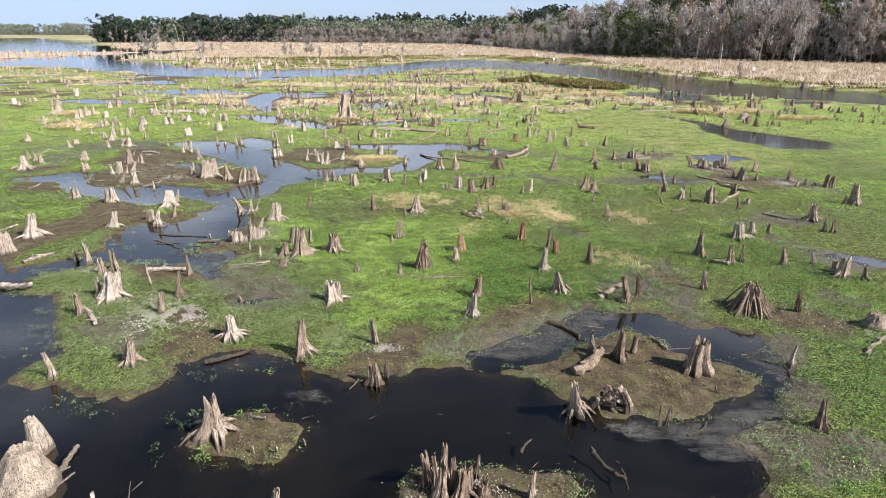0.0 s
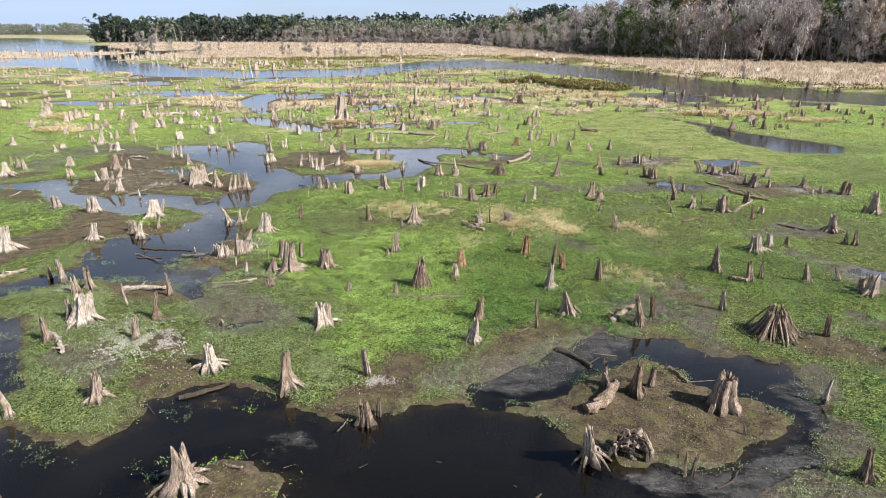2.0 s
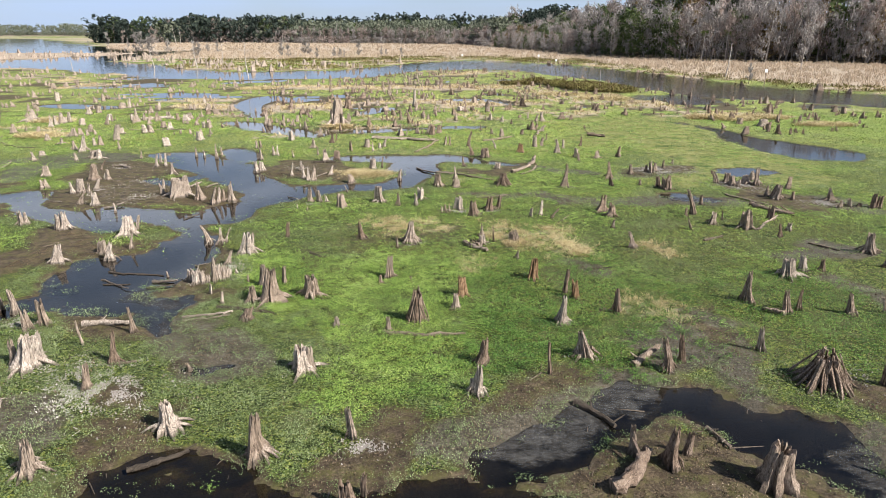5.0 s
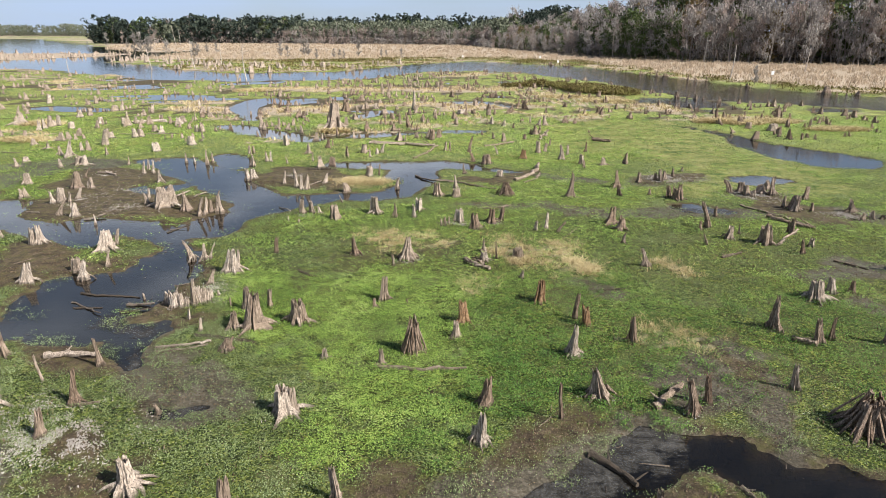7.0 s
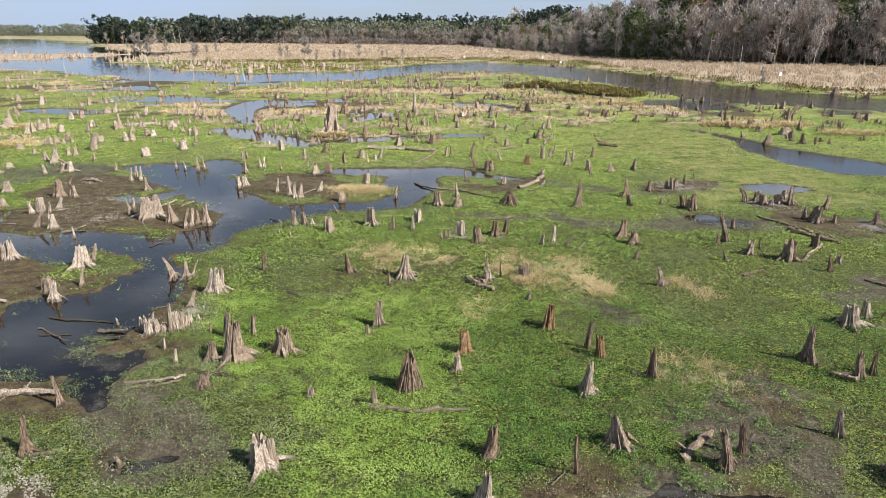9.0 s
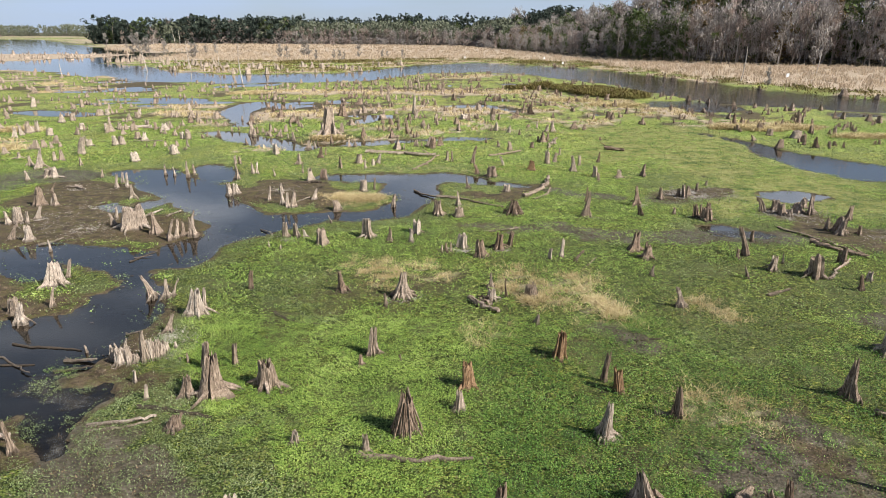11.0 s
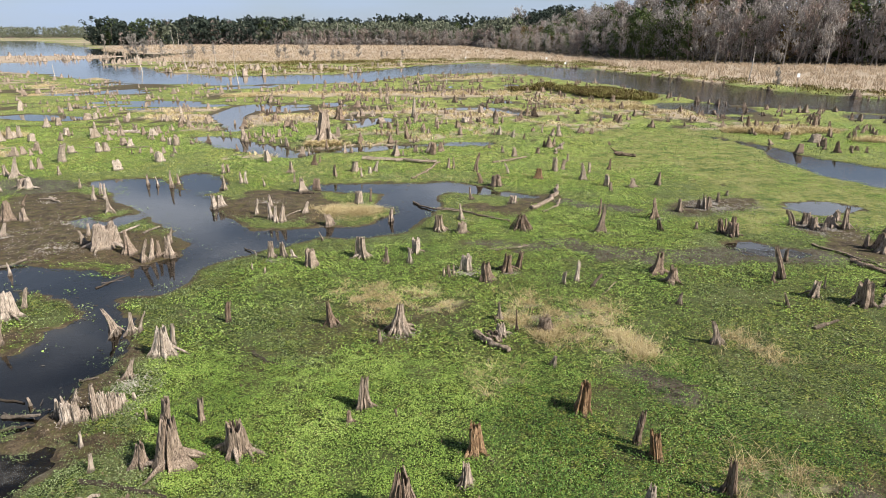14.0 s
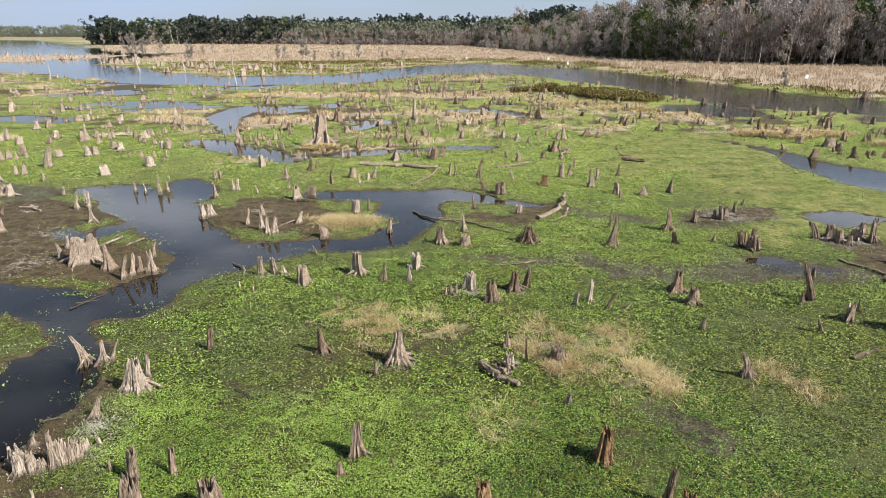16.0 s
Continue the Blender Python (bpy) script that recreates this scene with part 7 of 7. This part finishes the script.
# the near wood across the river: its front trees are things of their own
front = [tree_thing("bare_tree", bare_tree(20, 400 + k, 1.0, 600, 1.6), TWIG if k % 3 else TWIG_WARM, "leafless grey tree hung with moss at the wood's edge") for k in range(6)]
rest = [tree_thing("evergreen_tree", green_tree(17, 430 + k), OAK, "dark evergreen tree at the wood's edge") for k in range(3)]
for ob in front + rest:
    tagged(ob, group="trees at the wood's edge")
placed = set()
spots = edge_places(40, 255, 4.6, 3, (0.75, 1.15), 3, 1)
g = np.random.default_rng(31)
for k, (x, y, s) in enumerate(spots):
    pool = rest if g.uniform() < 0.13 else front
    m = pose(x, y, at1("z", x, y), 0, 0, g.uniform(0, 360)) @ Matrix.Scale(s, 4)
    first = pool[k % len(pool)]
    if first.name not in placed:
        placed.add(first.name)
        first.matrix_basis = m
    else:
        twin = copy_thing(first, pose(0, 0, 0))
        twin.matrix_basis = m
UNDER = [(unit(wide_tree(18, 345 + k), 18), TWIG if k else TWIG_WARM) for k in range(3)]
grove("near_wood", BARE[:3] + CROWNED + LEAFY[:3] + RUSTY, edge_places(38, 300, 4.2, 11, (14, 22), 4, 2) + edge_places(38, 320, 4.4, 24, (20, 28), 6, 3), "a mixed winter wood of bare and evergreen trees")
grove("near_wood_back", CROWNED + CROWNED + LEAFY[:2], edge_places(36, 340, 5.0, 46, (26, 33), 8, 4) + edge_places(88, 360, 6.0, 75, (30, 38), 8, 14), "a tall mixed wood behind")
grove("near_thicket", LEAFY[:3] + UNDER[:1], edge_places(40, 330, 8.0, 32, (9, 14), 4, 34) + edge_places(84, 350, 8.5, 58, (13, 19), 5, 35), "a dark thicket under the tall wood")
grove("far_cypress_edge", BARE, edge_places(-330, 36, 2.8, 4, (12, 17), 4, 5) + edge_places(-320, 36, 3.6, 12, (14, 19), 4, 6), "a far row of bare grey cypresses")
grove("far_thicket", UNDER, edge_places(-330, 40, 5.0, -1, (5, 8), 2, 27), "a low bare thicket along the far wood")
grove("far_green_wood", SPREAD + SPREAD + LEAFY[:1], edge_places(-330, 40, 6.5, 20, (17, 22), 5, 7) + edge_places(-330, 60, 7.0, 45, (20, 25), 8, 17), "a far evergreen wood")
grove("far_pine_wood", PINES[:2] + DARKSPREAD + DARKSPREAD, edge_places(-330, 75, 7.0, 90, (19, 27), 10, 8) + edge_places(-330, 75, 6.5, 120, (22, 31), 10, 18) + [(30 + 3.2 * k + g.normal() * 2, 745 - 5.5 * k + g.normal() * 12, g.uniform(18, 25)) for k in range(20)] + [(34 + 3.0 * k + g.normal() * 2, 780 - 6 * k + g.normal() * 12, g.uniform(20, 28)) for k in range(20)], "tall dark pines behind the far wood")
grove("dark_point_wood", PINES[:3] + LEAFY[:2] + DARKSPREAD + DARKSPREAD + BARE[:1], edge_places(-395, -195, 4.0, 5, (12, 22), 6, 9) + edge_places(-393, -180, 3.6, 24, (22, 30), 8, 10), "a dark wood on a point by the lake")
g = np.random.default_rng(41)
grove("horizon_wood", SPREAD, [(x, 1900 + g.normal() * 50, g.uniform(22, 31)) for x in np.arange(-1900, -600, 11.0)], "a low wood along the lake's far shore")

# ---- single trees, snags and posts ----
def marsh_tree(x, y, h, seed, moss=2.2):
    t = tree_thing("moss_hung_tree", bare_tree(h * 1.1, seed, moss, 300, 3.6), MOSS, "small bare tree hung with grey moss on the bank", BARK)
    t.location = (x, y, max(at1("z", x, y), 0))
    tagged(t, group="small trees on the far bank")


def snag(x, y, h, lean, seed, arms=3):
    g = np.random.default_rng(seed)
    thing = new("dead_snag")
    part("trunk", quads("snag", limb((0, 0, -0.4), (lean, 0, h), 0.11 + h * 0.008, 0.04 + h * 0.003, 6, 0.02, g), SNAG), thing)
    for k in range(arms):
        z = h * g.uniform(0.45, 0.9)
        side = g.choice([-1, 1])
        part("branch", quads("arm", limb((lean * z / h, 0, z), (lean * z / h + side * h * g.uniform(0.06, 0.14), g.normal() * 0.5, z + h * g.uniform(0.0, 0.12)), 0.03 + h * 0.003, 0.02, 4, 0.1, g), SNAG), thing)
    thing.location = (x, y, max(at1("z", x, y), 0))
    tagged(thing, "bleached dead tree trunk standing by the river", "dead tree", "dead snags")


def marker(x, y, h):
    thing = new("marker_post")
    bm = bmesh.new()
    bmesh.ops.create_cone(bm, cap_ends=True, segments=8, radius1=0.09, radius2=0.07, depth=h + 0.6, matrix=Matrix.Translation((0, 0, h / 2 - 0.3)))
    me = bpy.data.meshes.new("post")
    bm.to_mesh(me)
    me.materials.append(GREY)
    part("post", me, thing)
    bm = bmesh.new()
    bmesh.ops.create_cube(bm, size=1, matrix=Matrix.Translation((0, -0.12, h - 0.1)) @ Matrix.Diagonal((0.62, 0.08, 0.8, 1)))
    bmesh.ops.bevel(bm, geom=bm.edges[:], offset=0.02, segments=1)
    me = bpy.data.meshes.new("board")
    bm.to_mesh(me)
    me.materials.append(WHITE)
    part("board", me, thing, "white blank board")
    thing.location = (x, y, 0)
    tagged(thing, "grey wooden post with a white board in the river", "marker post", "marker posts")


marsh_tree(-89.5, 367.9, 7.9, 501)
marsh_tree(-85.9, 368.0, 6.2, 502)
marsh_tree(-80.1, 383.2, 9.1, 503)
marsh_tree(-77.9, 383.3, 8.5, 504)
marsh_tree(-65.4, 341.7, 5.2, 505)
marsh_tree(-58.7, 354.7, 4.9, 506)
marsh_tree(-51.7, 330.1, 5.0, 507)
marsh_tree(-51.5, 342.0, 4.2, 508)
marsh_tree(-47.8, 368.9, 7.3, 509)
marsh_tree(-36.9, 384.2, 4.7, 510)
marsh_tree(-34.2, 384.3, 3.5, 511)
marsh_tree(-23.5, 355.5, 4.9, 512)
marsh_tree(-306.8, 609.3, 11.4, 513)
marsh_tree(-199.8, 434.7, 12.0, 514)
marsh_tree(-195.6, 434.8, 12.0, 515)
marsh_tree(-192.0, 434.9, 9.4, 516)
marsh_tree(-189.9, 434.9, 10.1, 517)
marsh_tree(-163.5, 397.7, 8.2, 518)
marsh_tree(-136.4, 366.8, 7.9, 519)
marsh_tree(-134.3, 366.9, 7.3, 520)
marsh_tree(-153.9, 435.8, 6.0, 521)
marsh_tree(-147.9, 435.9, 6.7, 522)
marsh_tree(81.2, 183.5, 5.0, 523)
marsh_tree(-270.3, 571.0, 7.1, 524)
marsh_tree(-336.2, 630.3, 4.4, 525)
snag(83.7, 204.7, 9.7, 0.6, 626, 3)
snag(128.4, 247.1, 8.3, 0.6, 627, 3)
snag(-125.5, 774.6, 23.5, 0.0, 628, 3)
snag(-326.8, 768.8, 18.0, 0.0, 629, 3)
snag(-263.8, 655.7, 17.4, -2.2, 630, 3)
snag(-259.5, 655.8, 14.3, 0.0, 631, 3)
snag(-247.3, 571.6, 11.1, 0.9, 632, 1)
snag(-94.7, 258.3, 10.2, -1.0, 633, 3)
snag(-110.9, 257.9, 7.7, -1.3, 634, 3)
snag(-98.3, 298.1, 8.6, 0.0, 635, 3)
snag(-59.6, 205.8, 10.2, -0.3, 636, 3)
snag(-128.1, 233.0, 4.2, -0.2, 637, 1)
snag(-326.5, 504.7, 6.3, -0.8, 638, 1)
snag(37.5, 275.7, 2.9, 0.0, 639, 1)
snag(48.6, 214.5, 1.9, 0.0, 640, 1)
snag(-188.7, 772.8, 14.5, 0.0, 641, 1)
snag(-85.0, 417.6, 10.9, 0.0, 642, 3)
snag(-0.6, 202.9, 2.2, 0.0, 643, 1)
marker(36.4, 268.2, 4.4)
marker(76.6, 165.4, 4.6)
marker(40.6, 251.4, 3.4)
marker(7.6, 325.8, 2.5)
palm = tree_thing("palm_tree", palm_tree(13, 701), PALM, "cabbage palm with a slim pale trunk before the wood", SNAG)
tagged(palm, group="palms")
palm.location = (120.9, 322, 0)
copy_thing(palm, pose(130.6, 318, 0, 0, 0, 140))
